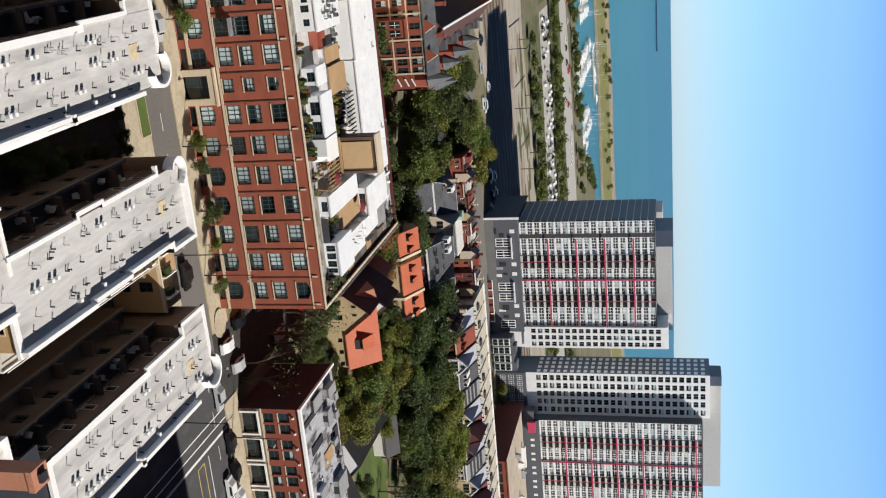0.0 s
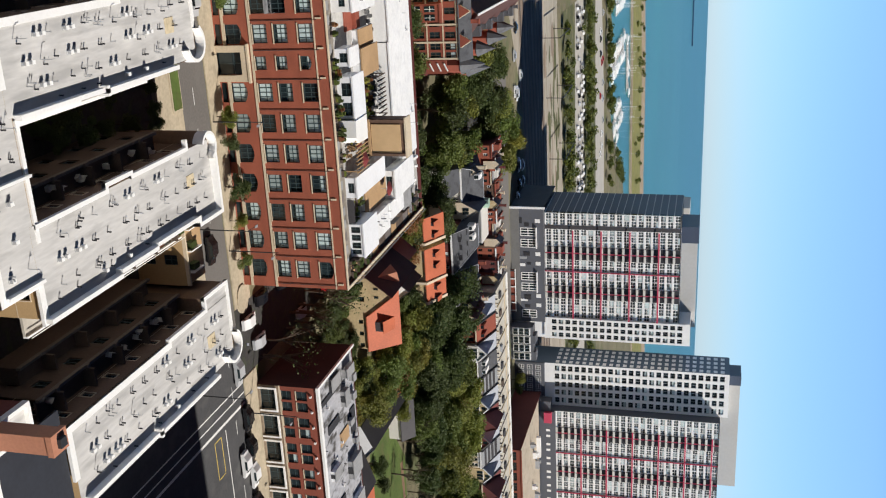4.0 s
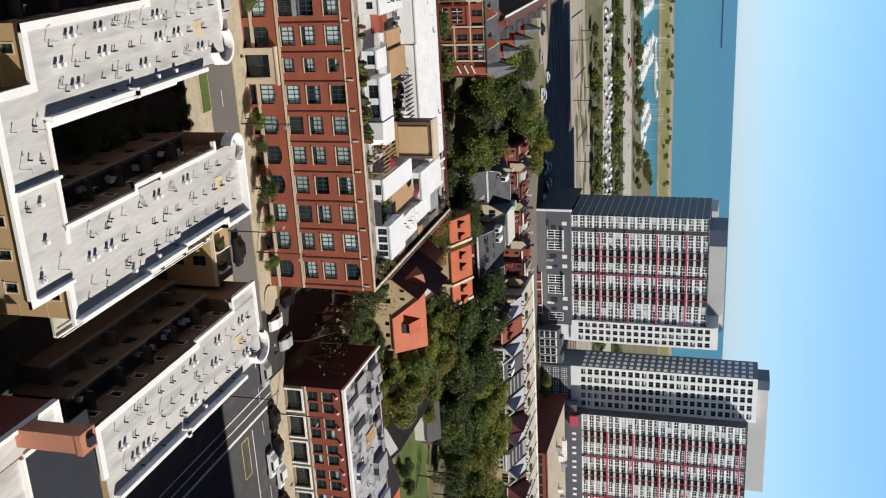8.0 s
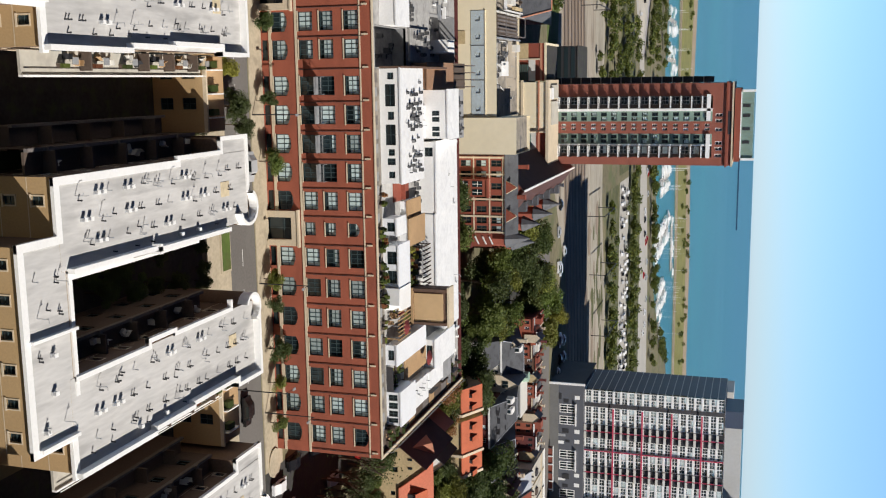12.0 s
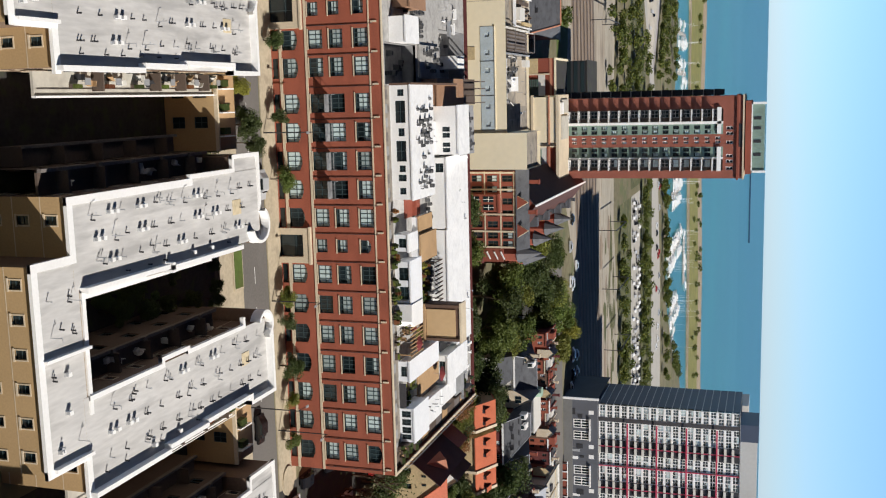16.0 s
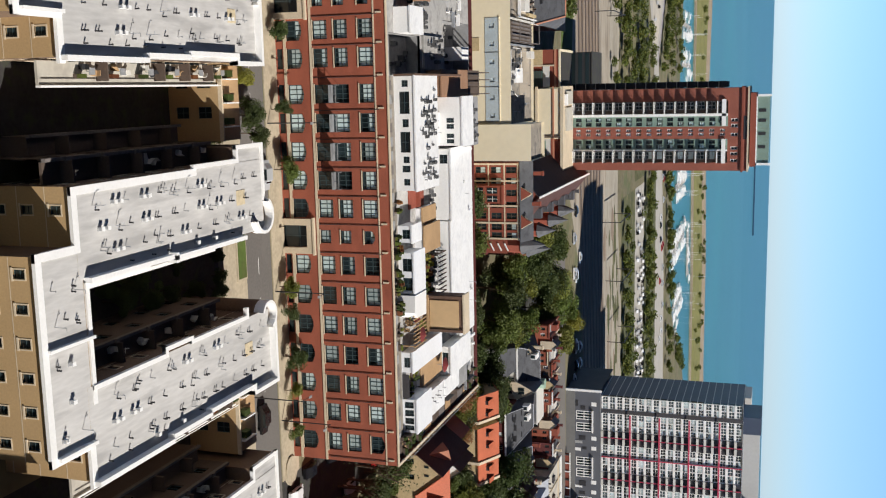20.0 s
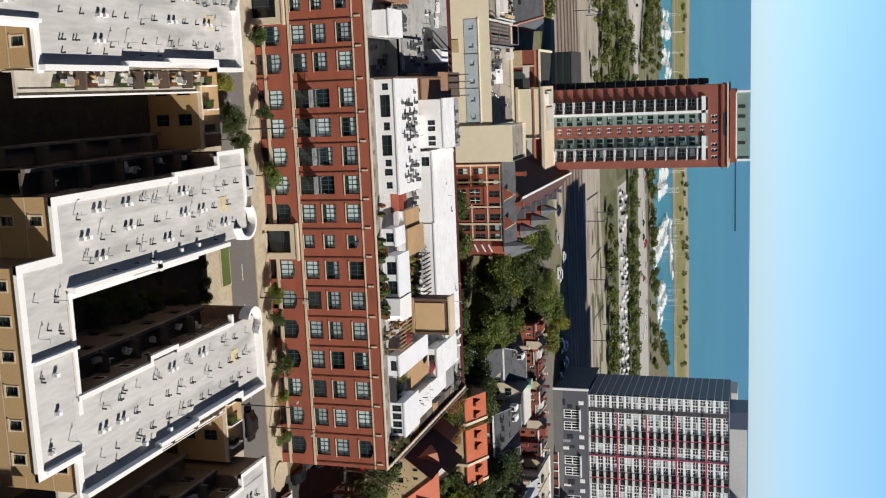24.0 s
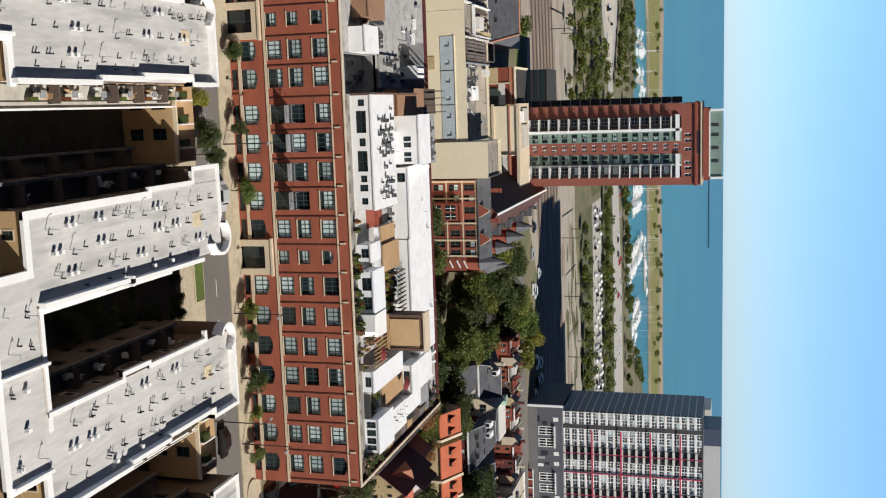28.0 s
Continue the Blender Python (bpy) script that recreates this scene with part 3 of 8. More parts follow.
def turret(parent, cx, cy, r, z0, z1, m, a0=0.0, a1=360.0):
    g, low, n = Geo(), Geo(), 20
    ring = [(cx + r * math.cos(radians(a0 + (a1 - a0) * i / n)), cy + r * math.sin(radians(a0 + (a1 - a0) * i / n))) for i in range(n + 1)]
    inner = [(cx + (p[0] - cx) * (r - 0.4) / r, cy + (p[1] - cy) * (r - 0.4) / r) for p in ring]
    for i in range(n):
        p, q, a, b = ring[i], ring[i + 1], inner[i], inner[i + 1]
        low.poly([(*p, z0), (*q, z0), (*q, z1 - 1.4), (*p, z1 - 1.4)])
        g.poly([(*p, z1 - 1.4), (*q, z1 - 1.4), (*q, z1), (*p, z1)])
        g.poly([(*b, z1 - 1.1), (*a, z1 - 1.1), (*a, z1), (*b, z1)])
        g.poly([(*p, z1), (*q, z1), (*b, z1), (*a, z1)])
    part("turret", g, m, parent, "round white bay with a raised parapet")
    part("turret_wall", low, SHADED_TAN, parent, "rounded bay wall with shade in its dark brown")


def courtyard_house(dx, seed, left=True, right=True):
    rnd = random.Random(seed)
    t = thing("apartment_house", "U-shaped tan brick apartment house with pale flat roof and white parapets" if left and right else "tan brick apartment wing with pale flat roof and white parapets", "apartment house", "courtyard apartment houses")
    X = lambda x: x + dx

    # brown walls and dark copings carry the yard's shade in their colour
    def step_terrace(x0, x1):
        hs = grid_holes(0.5, 28.5, 5, 0.3, 0.6, 3.1, 2, 0.7, 1.7)
        p, q = (X(x0), 106.5), (X(x0), 77.5)
        part("wall", wall(p, q, 0, 7.0, hs, 0.25), BROWN, t, "brown brick lower wall")
        for h in hs:
            window(t, p, q, h, 2, 1, FRAME, GLASS, 0.08, 0.16, split=False)
        part("terrace", Geo().box(X(x0) + 0.3, X(x1), 77.5, 106.5, 6.6, 6.9), BROWN, t)
        part("terrace_wall", Geo().box(X(x0) - 0.05, X(x0) + 0.3, 77.4, 106.6, 6.99, 7.45), DARK_GREY, t, "terrace coping darkened for the yard's shade")
        for i in range(5):
            part("terrace_partition", Geo().box(X(x0) + 0.3, X(x1), 80 + i * 5.6, 80.3 + i * 5.6, 6.9, 8.4), BROWN, t)
            part("terrace_pier", Geo().box(X(x0) - 0.1, X(x0) + 0.45, 80 + i * 5.6, 80.5 + i * 5.6, 7.45, 7.75), DARK_GREY, t)
        for i in range(8):
            part("terrace_chair", Geo().box(-0.3, 0.3, -0.3, 0.3, 0, 0.45).box(-0.3, 0.3, 0.22, 0.3, 0.45, 0.9), PALE_WALL, t, at=pose(X(x0) + rnd.uniform(0.8, 1.9), rnd.uniform(79, 105), 6.9, 0, 0, rnd.uniform(0, 360)))

    if left:
        block(t, X(8.2), X(17.1), 77, 113.2, HR, "sw", pitch=4.2)
        parapet(t, [(X(8.6), 97.6), (X(8.6), 77), (X(14), 77)], 0.12, 0.8)
        parapet(t, [(X(8.0), 97.6), (X(8.0), 107), (X(6.4), 107), (X(6.4), 113.2), (X(13.2), 113.2)], 0.2, 0.5)
        parapet(t, [(X(17.1), 78), (X(17.1), 91.3)], 0.9, 0.5)
        parapet(t, [(X(17.6), 92.2), (X(17.0), 92.2)], 0.9, 0.5)
        parapet(t, [(X(17.3), 92.2), (X(17.3), 107.0)], 0.9, 0.5)
        part("wall", Geo().box(X(6.4), X(8.15), 106.9, 113.2, 0, HR - 0.3), SHADED_TAN, t, "yard wall with shade in its dark brown")
        part("roof", Geo().box(X(6.4), X(8.3), 106.9, 113.2, HR - 0.3, HR - 0.02), ROOF, t)
        turret(t, X(15.2), 112.0, 2.3, 0, HR + 0.9, WHITE, -75, 150)
        step_terrace(5.7, 8.15)
        part("terrace", Geo().box(X(3.7), X(5.65), 80, 106, 0, 3.3), BROWN, t)
        part("terrace_wall", Geo().box(X(3.55), X(3.85), 79.9, 106.1, 3.3, 3.8), DARK_GREY, t, "terrace coping darkened for the yard's shade")
        for i in range(4):
            part("terrace_partition", Geo().box(X(3.85), X(5.65), 84 + i * 6, 84.3 + i * 6, 3.3, 5.0), BROWN, t)
        part("terrace", Geo().box(X(17.2), X(18.6), 79, 106, 6.6, 6.9), CONCRETE, t)
        part("terrace_wall", Geo().box(X(18.5), X(18.9), 79, 106, 6.9, 7.6), WHITE, t)
        part("pergola", Geo().box(X(17.5), X(18.3), 79.5, 90, 9.2, 9.35), WHITE, t)
        part("roof_hatch", Geo().box(X(11.6), X(13.4), 106.6, 108.6, HR, HR + 0.05), HATCH, t, "faded tan roof patch")
    if right:
        block(t, X(27.4), X(36.8), 77, 113.2, HR, "swe" if dx < 0 else "sw", pitch=4.2)
        block(t, X(13.9), X(33.1), 71.6, 77.6, HR - 0.01, "s", pitch=2.9)
        parapet(t, [(X(14), 77), (X(14), 71.6), (X(33), 71.6), (X(33), 77), (X(37), 77)], 0.12, 0.8)
        parapet(t, [(X(17.4), 78), (X(29), 78)], 0.12, 0.5)
        parapet(t, [(X(27.6), 78), (X(27.6), 90), (X(26.9), 90), (X(26.9), 95), (X(27.3), 95), (X(27.3), 107.5), (X(26.4), 107.5)], 0.25, 0.5)
        parapet(t, [(X(36.9), 77), (X(36.9), 89.2)], 0.9, 0.5)
        parapet(t, [(X(36.4), 89.7), (X(36.4), 97.0)], 0.9, 0.5)
        parapet(t, [(X(36.0), 97.4), (X(36.0), 107.4), (X(36.9), 107.4), (X(36.9), 113.4), (X(29.0), 113.4)], 0.9, 0.5)
        parapet(t, [(X(22.6), 72), (X(22.6), 78)], 0.55, 0.3)
        parapet(t, [(X(32.8), 72.2), (X(32.8), 77.2)], 0.55, 0.35)
        part("wall", Geo().box(X(36.82), X(36.95), 107.4, 113.4, 0, HR - 0.3), TAN, t)
        part("roof", Geo().box(X(36.7), X(36.95), 107.4, 113.4, HR - 0.3, HR - 0.02), ROOF, t)
        turret(t, X(28.0), 112.0, 1.9, 0, HR + 0.9, WHITE, 20, 250)
        step_terrace(25.0, 27.35)
        part("roof_hatch", Geo().box(X(30.6), X(32.2), 106.8, 108.6, HR, HR + 0.05), HATCH, t, "faded tan roof patch")
        # balcony terrace along the outer side, with railing, and an end block with decks
        part("terrace", Geo().box(X(37.0), X(39.3), 78.0, 109.4, 6.6, 6.9), CREAM_ROOF, t, "pale terrace floor")
        part("terrace_wall", Geo().box(X(39.3), X(39.5), 78.0, 109.5, 6.6, 7.15), WHITE, t)
        for i in range(6):
            if i in (1, 3, 4, 5):
                part("terrace_partition", Geo().box(X(37.0), X(38.9), 81.5 + i * 5.0, 81.7 + i * 5.0, 6.9, 8.3), BROWN, t)
            part("terrace_door", Geo().box(X(36.98), X(37.06), 82.4 + i * 5.0, 84.2 + i * 5.0, 6.9, 9.0), GLASS, t)
            part("terrace_table", Geo().box(X(37.6), X(38.3), 84.6 + i * 5.0, 85.5 + i * 5.0, 7.55, 7.62).box(X(37.92), X(37.98), 85.0 + i * 5.0, 85.1 + i * 5.0, 6.9, 7.55), GREY_METAL, t)
            part("terrace_planter", Geo().box(X(38.2), X(38.65), 83.0 + i * 5.0, 84.1 + i * 5.0, 6.9, 7.35).box(X(38.22), X(38.63), 83.02 + i * 5.0, 84.08 + i * 5.0, 7.35, 7.7 + 0.1 * (i % 3), 1), [BROWN, LEAF[(0, 3, 4)[i % 3]]], t)
            for k in range(2):
                part("terrace_chair", Geo().box(-0.28, 0.28, -0.28, 0.28, 0, 0.42).box(-0.28, 0.28, 0.2, 0.28, 0.42, 0.85), (BLACK, WOOD, PALE_WALL)[(i + k) % 3], t, at=pose(X(37.5 + k * 0.6), 84.2 + i * 5.0 + k * 1.7, 6.9, 0, 0, rnd.uniform(0, 360)))
        part("terrace_rail", Geo().box(X(39.36), X(39.44), 78.0, 109.4, 7.55, 7.63), WHITE, t)
        p, q = (X(37.0), 109.6), (X(46.2), 109.6)
        hs = [(1.3, 2.7, 4.1, 6.0), (5.0, 6.4, 4.1, 6.0), (1.3, 2.7, 1.0, 2.8), (5.0, 6.4, 1.0, 2.8)]
        part("wall", wall(p, q, 0, 7.0, hs), TAN, t)
        for h in hs:
            window(t, p, q, h, 2, 2, FRAME, GLASS, 0.07, 0.16, split=False)
        part("terrace", Geo().box(X(37.0), X(46.2), 109.85, 114.6, 0, 7.0), WOOD, t)
        part("terrace_wall", Geo().box(X(37.0), X(46.2), 109.6, 109.9, 7.0, 7.5), LIME, t)
        for i in range(3):
            part("screen", Geo().box(X(38.6 + i * 2.9), X(38.75 + i * 2.9), 110.0, 112.9, 7.0, 8.0), WHITE, t)
            part("planter_box", Geo().box(X(37.6 + i * 2.9), X(38.4 + i * 2.9), 110.4, 111.8, 7.0, 7.9), LEAF[4], t)
    # vents in rows: pairs of fans, groups of pipes, tall masts
    rows = [(x, y0, y1) for want, xs, y0, y1 in ((left, (10.2, 12.6, 14.9), 79.5, 111.0), (right, (29.2, 31.8, 34.3), 79.5, 111.0)) if want for x in xs]
    for n, (x, y0, y1) in enumerate(rows):
        y = y0 + rnd.uniform(0, 2)
        while y < y1:
            k = rnd.random()
            if k < 0.2:
                for d in (0, 0.95):
                    put_vent(X(x), y + d, HR, 2, rnd.uniform(-6, 6))
            elif k < 0.34:
                put_vent(X(x), y, HR, 3, rnd.choice((0, 90)))
                put_vent(X(x + 0.5), y + 0.4, HR, 1)
            elif k < 0.5:
                for d in range(4):
                    put_vent(X(x + rnd.uniform(-0.5, 0.5)), y + d * 0.33, HR, rnd.choice((0, 1, 0)))
            elif k < 0.72:
                for d in (0, 0.45):
                    put_vent(X(x), y + d, HR, 1)
            else:
                put_vent(X(x), y, HR, rnd.choice((0, 1)))
            y += rnd.uniform(1.8, 3.4)
    for i in range(16 if right else 0):
        put_vent(X(rnd.choice((17.5, 20.5, 24.5, 28.0, 31.0)) + rnd.uniform(-0.4, 0.4)), rnd.choice((73.2, 74.6, 76.0)) + rnd.uniform(-0.3, 0.3), HR, rnd.choice((0, 1, 1, 2, 3)))
    for x, y0, y1 in ((16.4, 84, 105),) * left + ((35.5, 80, 96),) * right:
        for i in range(6):
            put_vent(X(x), y0 + (y1 - y0) * i / 5 + rnd.uniform(-1, 1), HR, rnd.choice((1, 1, 2)))
    return t


courtyard_house(-40.4, 10, left=False)
courtyard_house(0.0, 11)
courtyard_house(40.4, 12, right=False)


# ---- red brick loft building ----
LOFT_ROOF = mat("pale weathered roofing", (0.40, 0.39, 0.37), 0.9, 0.25, 0.25, 2.0, 0.02, stain=(0.22, 0.21, 0.20), amount=0.6)
BROWN_EDGE = mat("dark brown brick", (0.13, 0.075, 0.05), 0.9, 0.25, 0.3, 3.0, 0.02)
TAN_PANEL = mat("smooth tan panel", (0.56, 0.38, 0.20), 0.85, 0.08, 0.3, 1.0)
PAINT_RED = mat("dark red canvas", (0.15, 0.02, 0.02), 0.9, 0.15)
LV0, LTOP = 138.5, 17.9
loft = thing("loft_building", "long red brick loft building with stone bands and roof additions", "loft building")
BAYS = [-43.4, -39.1, -34.8, -30.5, -26.3, -22.0, -17.7, -13.4, -9.0, -4.9, 0.4, 4.7, 9.0, 13.3, 17.6, 21.9, 26.3, 31.0, 35.7, 40.4, 45.1, 49.7, 54.5]
PORTALS, DECKS = (-13.4, 21.9), (0.4, 4.7, 9.0, 13.3)
P, Q = (-46.0, LV0), (57.6, LV0)
ROWS_Z = ((2.0, 4.5), (6.35, 8.6), (9.7, 11.85), (13.55, 15.8))
holes, kinds = [], []
for b in BAYS:
    for r, (c, e) in enumerate(ROWS_Z):
        if b in PORTALS:
            if r == 0:
                continue
            w = 1.0
            e = c + 1.7
        else:
            w = 1.38 if r else 1.45
        if b in DECKS and r == 1:
            e = 11.85
        if b in DECKS and r == 2:
            continue
        holes.append((b - w + 46, b + w + 46, c, e))
        kinds.append((b, r))
    if b in PORTALS:
        holes.append((b - 1.7 + 46, b + 1.7 + 46, 0.15, 4.2))
        kinds.append((b, -1))
    else:
        holes.append((b - 1.5 + 46, b + 1.5 + 46, 0.25, 1.25))
        kinds.append((b, -2))
part("wall", wall(P, Q, 0, LTOP, holes, 0.35), BRICK, loft)
part("wall", wall(Q, (57.6, 182.5), 0, LTOP), BRICK, loft)
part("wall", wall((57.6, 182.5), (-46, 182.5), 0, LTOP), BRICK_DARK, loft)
part("wall", wall((-46, 182.5), P, 0, LTOP), BRICK, loft)
rnd = random.Random(5)
for h, (b, r) in zip(holes, kinds):
    if r >= 0:
        lit = rnd.choice((0, 0.15, 0.45, 0.75, 1.0, 0.8, 0.95, 1.0))
        tall = b in DECKS and r == 1
        window(loft, P, Q, h, 4 if b not in PORTALS else 2, 5 if tall else 2, FRAME, GLASS, 0.12, 0.26, lit if not tall else min(lit, 0.5))
        part("sill", Geo().box(-0.12, h[1] - h[0] + 0.12, -0.12, 0.3, -0.15, 0), LIME, loft, "pale stone sill", at=along(P, Q, h[0], h[2], 0))
        if r == 0 or r == 3 and b in (21.9, 54.5):
            gg, n, w = Geo(), 8, h[1] - h[0]
            for i in range(n):
                x0, x1 = w * i / n, w * (i + 1) / n
                z0, z1 = (-0.5 * (2 * x / w - 1) ** 2 for x in (x0, x1))
                gg.poly([(x0, 0.015, 0.02), (x0, 0.015, z0), (x1, 0.015, z1), (x1, 0.015, 0.02)])
                gg.poly([(x0, 0.015, z0), (x0, 0.3, z0), (x1, 0.3, z1), (x1, 0.015, z1)])
            part("arch", gg, BRICK, loft, at=along(P, Q, h[0], h[3], 0))
    elif r == -1:
        part("door", Geo().box(0, 3.4, 0, 0.08, 0, 4.05).box(1.66, 1.74, -0.03, 0, 0, 4.05, 1).box(0, 3.4, -0.03, 0, 2.5, 2.6, 1), [GLASS, FRAME], loft, "dark glazed entrance doors", at=along(P, Q, h[0], h[2], 0.3))
    else:
        part("basement_window", Geo().box(0, 3.0, 0, 0.06, 0, 1.0).box(1.45, 1.55, -0.03, 0, 0, 1.0), [GLASS], loft, at=along(P, Q, h[0], h[2], 0.25))
for b in PORTALS:
    gg = Geo()
    x = b
    gg.box(x - 2.7, x - 1.7, LV0 - 0.45, LV0, 0.15, 5.2).box(x + 1.7, x + 2.7, LV0 - 0.45, LV0, 0.15, 5.2).box(x - 1.7, x + 1.7, LV0 - 0.45, LV0, 4.2, 5.2)
    gg.box(x - 2.9, x + 2.9, LV0 - 0.6, LV0, 5.2, 5.5)
    part("portal", gg, LIME, loft, "pale limestone entrance surround")
edges = [-46] + [p + s for p in PORTALS for s in (-2.75, 2.75)] + [57.6]
for a, b in zip(edges[::2], edges[1::2]):
    part("stone_band", Geo().box(a, b, LV0 - 0.1, LV0 + 0.05, 1.45, 1.85), LIME, loft, "pale stone band")
part("stone_band", Geo().box(-46, 57.6, LV0 - 0.12, LV0 + 0.05, 5.75, 6.1), LIME, loft, "pale stone band")
part("stone_band", Geo().box(-46, 57.6, LV0 - 0.1, LV0 + 0.05, 15.95, 16.15), LIME, loft, "pale stone band")
part("coping", Geo().box(-46.1, 57.7, LV0 - 0.12, LV0 + 0.4, LTOP, LTOP + 0.15), LIME, loft, "pale stone coping")
part("coping", Geo().box(57.25, 57.72, LV0 + 0.4, 182.6, LTOP, LTOP + 0.15), LIME, loft, "pale stone coping")
for a, b in zip(BAYS, BAYS[1:] + [59.4]):
    x = min((a + b) / 2 + 0.25, 57.0)
    part("stone_block", Geo().box(x - 0.35, x - 0.1, LV0 - 0.14, LV0, 16.4, 17.3), LIME, loft, "small pale stone block")
    part("downpipe", Geo().bar((x, LV0 - 0.08, 6.2), (x, LV0 - 0.08, 16.6), 0.05), BLACK, loft, "thin black downpipe")
for b in DECKS:
    bk = part("balcony", Geo().box(b - 1.3, b + 1.3, LV0 - 1.3, LV0, 9.1, 9.25), GREY_METAL, loft, "grey steel balcony")
    part("railing", Geo().box(b - 1.3, b + 1.3, LV0 - 1.3, LV0 - 1.25, 10.2, 10.27).box(b - 1.3, b - 1.25, LV0 - 1.3, LV0, 10.2, 10.27).box(b + 1.25, b + 1.3, LV0 - 1.3, LV0, 10.2, 10.27), GREY_METAL, bk)
    gg = Geo()
    for i in range(14):
        gg.box(b - 1.3 + i * 0.198, b - 1.27 + i * 0.198, LV0 - 1.29, LV0 - 1.26, 9.25, 10.2)
    part("baluster", gg, GREY_METAL, bk)
for a in ((-45.6, -8.4, LV0 + 0.35, 167.0), (-45.6, -11.6, 167.0, 182.2), (-2.2, 57.2, LV0 + 0.35, 182.2), (-8.4, -2.2, LV0 + 0.35, 141.2), (-8.4, -2.2, 155.0, 167.0)):
    part("roof", Geo().box(*a, 16.9, 17.3), LOFT_ROOF, loft, "pale weathered roofing")
part("sunken_terrace", Geo().box(-8.6, -2.0, 141.0, 155.2, 14.6, 14.9), LOFT_ROOF, loft, "sunken roof terrace in shade")
part("sunken_terrace", Geo().box(-11.8, -2.0, 166.8, 182.2, 14.0, 14.3), LOFT_ROOF, loft, "second sunken roof terrace in shade")
for a in ((-11.8, -11.6, 167.0, 182.0), (-2.2, -2.0, 167.0, 182.0), (-11.8, -2.0, 182.0, 182.2), (-11.6, -2.2, 166.8, 167.0)):
    part("terrace_wall", Geo().box(*a, 14.3, 17.29), GREY_ROOF, loft)
for a in ((-8.6, -8.4, 141.0, 155.2), (-2.2, -2.0, 141.0, 155.2), (-8.4, -2.2, 141.0, 141.2), (-8.4, -2.2, 155.0, 155.2)):
    part("terrace_wall", Geo().box(*a, 14.9, 17.29), GREY_ROOF, loft)


def penthouse(x0, x1, y0, y1, z0, z1, wins, label, m=WHITE, top=WHITE_ROOF, eave=0.15, name="penthouse"):
    """A roof addition with windows (from, to, sill, head) in its front."""
    t = thing(name, label, "roof addition", "white additions on the loft roof")
    p, q = (x0, y0), (x1, y0)
    part("wall", wall(p, q, z0, z1, wins, 0.12), m, t)
    part("wall", wall(q, (x1, y1), z0, z1), m, t)
    part("wall", wall((x1, y1), (x0, y1), z0, z1), m, t)
    part("wall", wall((x0, y1), p, z0, z1), m, t)
    for h in wins:
        window(t, p, q, h, 2, 2, FRAME, GLASS, 0.07, 0.08, split=False)
    part("roof", Geo().box(x0 - eave, x1 + eave, y0 - eave, y1 + eave, z1, z1 + 0.25), top, t)
    return t


ac = Geo()
ac.box(-0.5, 0.5, -0.5, 0.5, 0.15, 1.1).box(-0.55, 0.55, -0.55, -0.45, 0, 0.2).box(-0.55, 0.55, 0.45, 0.55, 0, 0.2)
ac.bar((0, 0, 1.1), (0, 0, 1.22), 0.38, 1, 12)
AC = ac.mesh("air_conditioner")
AC_METAL = mat("dull grey sheet metal", (0.13, 0.13, 0.13), 0.6, 0.2, spread=0.5)


def air_con(x, y, z, s=1.0, turn=0.0):
    ob = part("air_conditioner", AC, [AC_METAL, BLACK], at=pose(x, y, z, 0, 0, turn) @ Matrix.Scale(s, 4))
    tagged(ob, "grey metal air conditioner on a flat roof", "air conditioner", "air conditioners on the roofs")


part("walkway_strip", Geo().box(-2.0, 57.0, LV0 + 0.42, 142.6, 17.3, 17.33), GRAVEL, loft, "dark gravel strip with pavers")
for i in range(28):
    part("paver", Geo().box(-1.4 + i * 2.1, 0.0 + i * 2.1, 140.2, 141.6, 17.33, 17.37), GREY_ROOF if i % 3 else DARK_GREY, loft)
Z = 17.3
penthouse(-2.0, 15.2, 142.9, 153.2, Z, 20.4, [(0.6, 1.6, 18.5, 19.5), (2.3, 5.6, 18.1, 19.7), (6.4, 7.6, 18.5, 19.5), (8.3, 11.4, 18.1, 19.7), (12.0, 13.0, 18.5, 19.5), (13.4, 14.4, 18.3, 19.6), (15.4, 16.4, 18.5, 19.5)], "long white roof addition with black windows and flat white roof")
for i in range(9):
    for k in range(6):
        air_con(0.4 + i * 1.6 + rnd.uniform(-0.6, 0.6), 145.8 + k * 1.05 + rnd.uniform(-0.4, 0.4), 20.65, rnd.uniform(0.32, 0.6), rnd.choice((0, 90, 30))) if rnd.random() < (0.2, 0.8, 0.9, 0.85, 0.9, 0.3, 0.15, 0.9, 0.9)[i] else None
for i in range(8):
    put_vent(rnd.uniform(-1, 14), rnd.uniform(143.8, 152.5), 20.65, rnd.choice((0, 3, 1)))
penthouse(1.4, 9.4, 160.0, 166.0, Z, 22.5, [(3.4, 4.2, 19.9, 21.2), (4.4, 5.2, 19.9, 21.2), (6.0, 6.7, 19.9, 21.2), (6.9, 7.6, 19.9, 21.2)], "white roof addition with pairs of small windows")
penthouse(4.0, 9.2, 154.8, 159.8, Z, 18.5, [], "low white roof deck box")
penthouse(1.6, 9.8, 166.2, 174.0, Z, 21.0, [], "pale grey roof plant deck", WHITE_ROOF, GREY_ROOF)
for i in range(16):
    air_con(rnd.uniform(2.2, 9.2), rnd.uniform(167, 173.4), 21.25, rnd.uniform(0.35, 0.65), rnd.choice((0, 90)))
penthouse(10.0, 22.0, 160.4, 167.0, Z, 20.2, [(0.9, 2.4, 18.4, 19.8)], "long white flat-roofed roof addition")
penthouse(22.2, 36.0, 160.4, 167.0, Z, 20.0, [], "long white flat-roofed roof addition")
penthouse(10.0, 43.6, 167.2, 175.6, Z, 19.2, [], "long pale grey roof addition along the back", WHITE_ROOF, WHITE_ROOF)
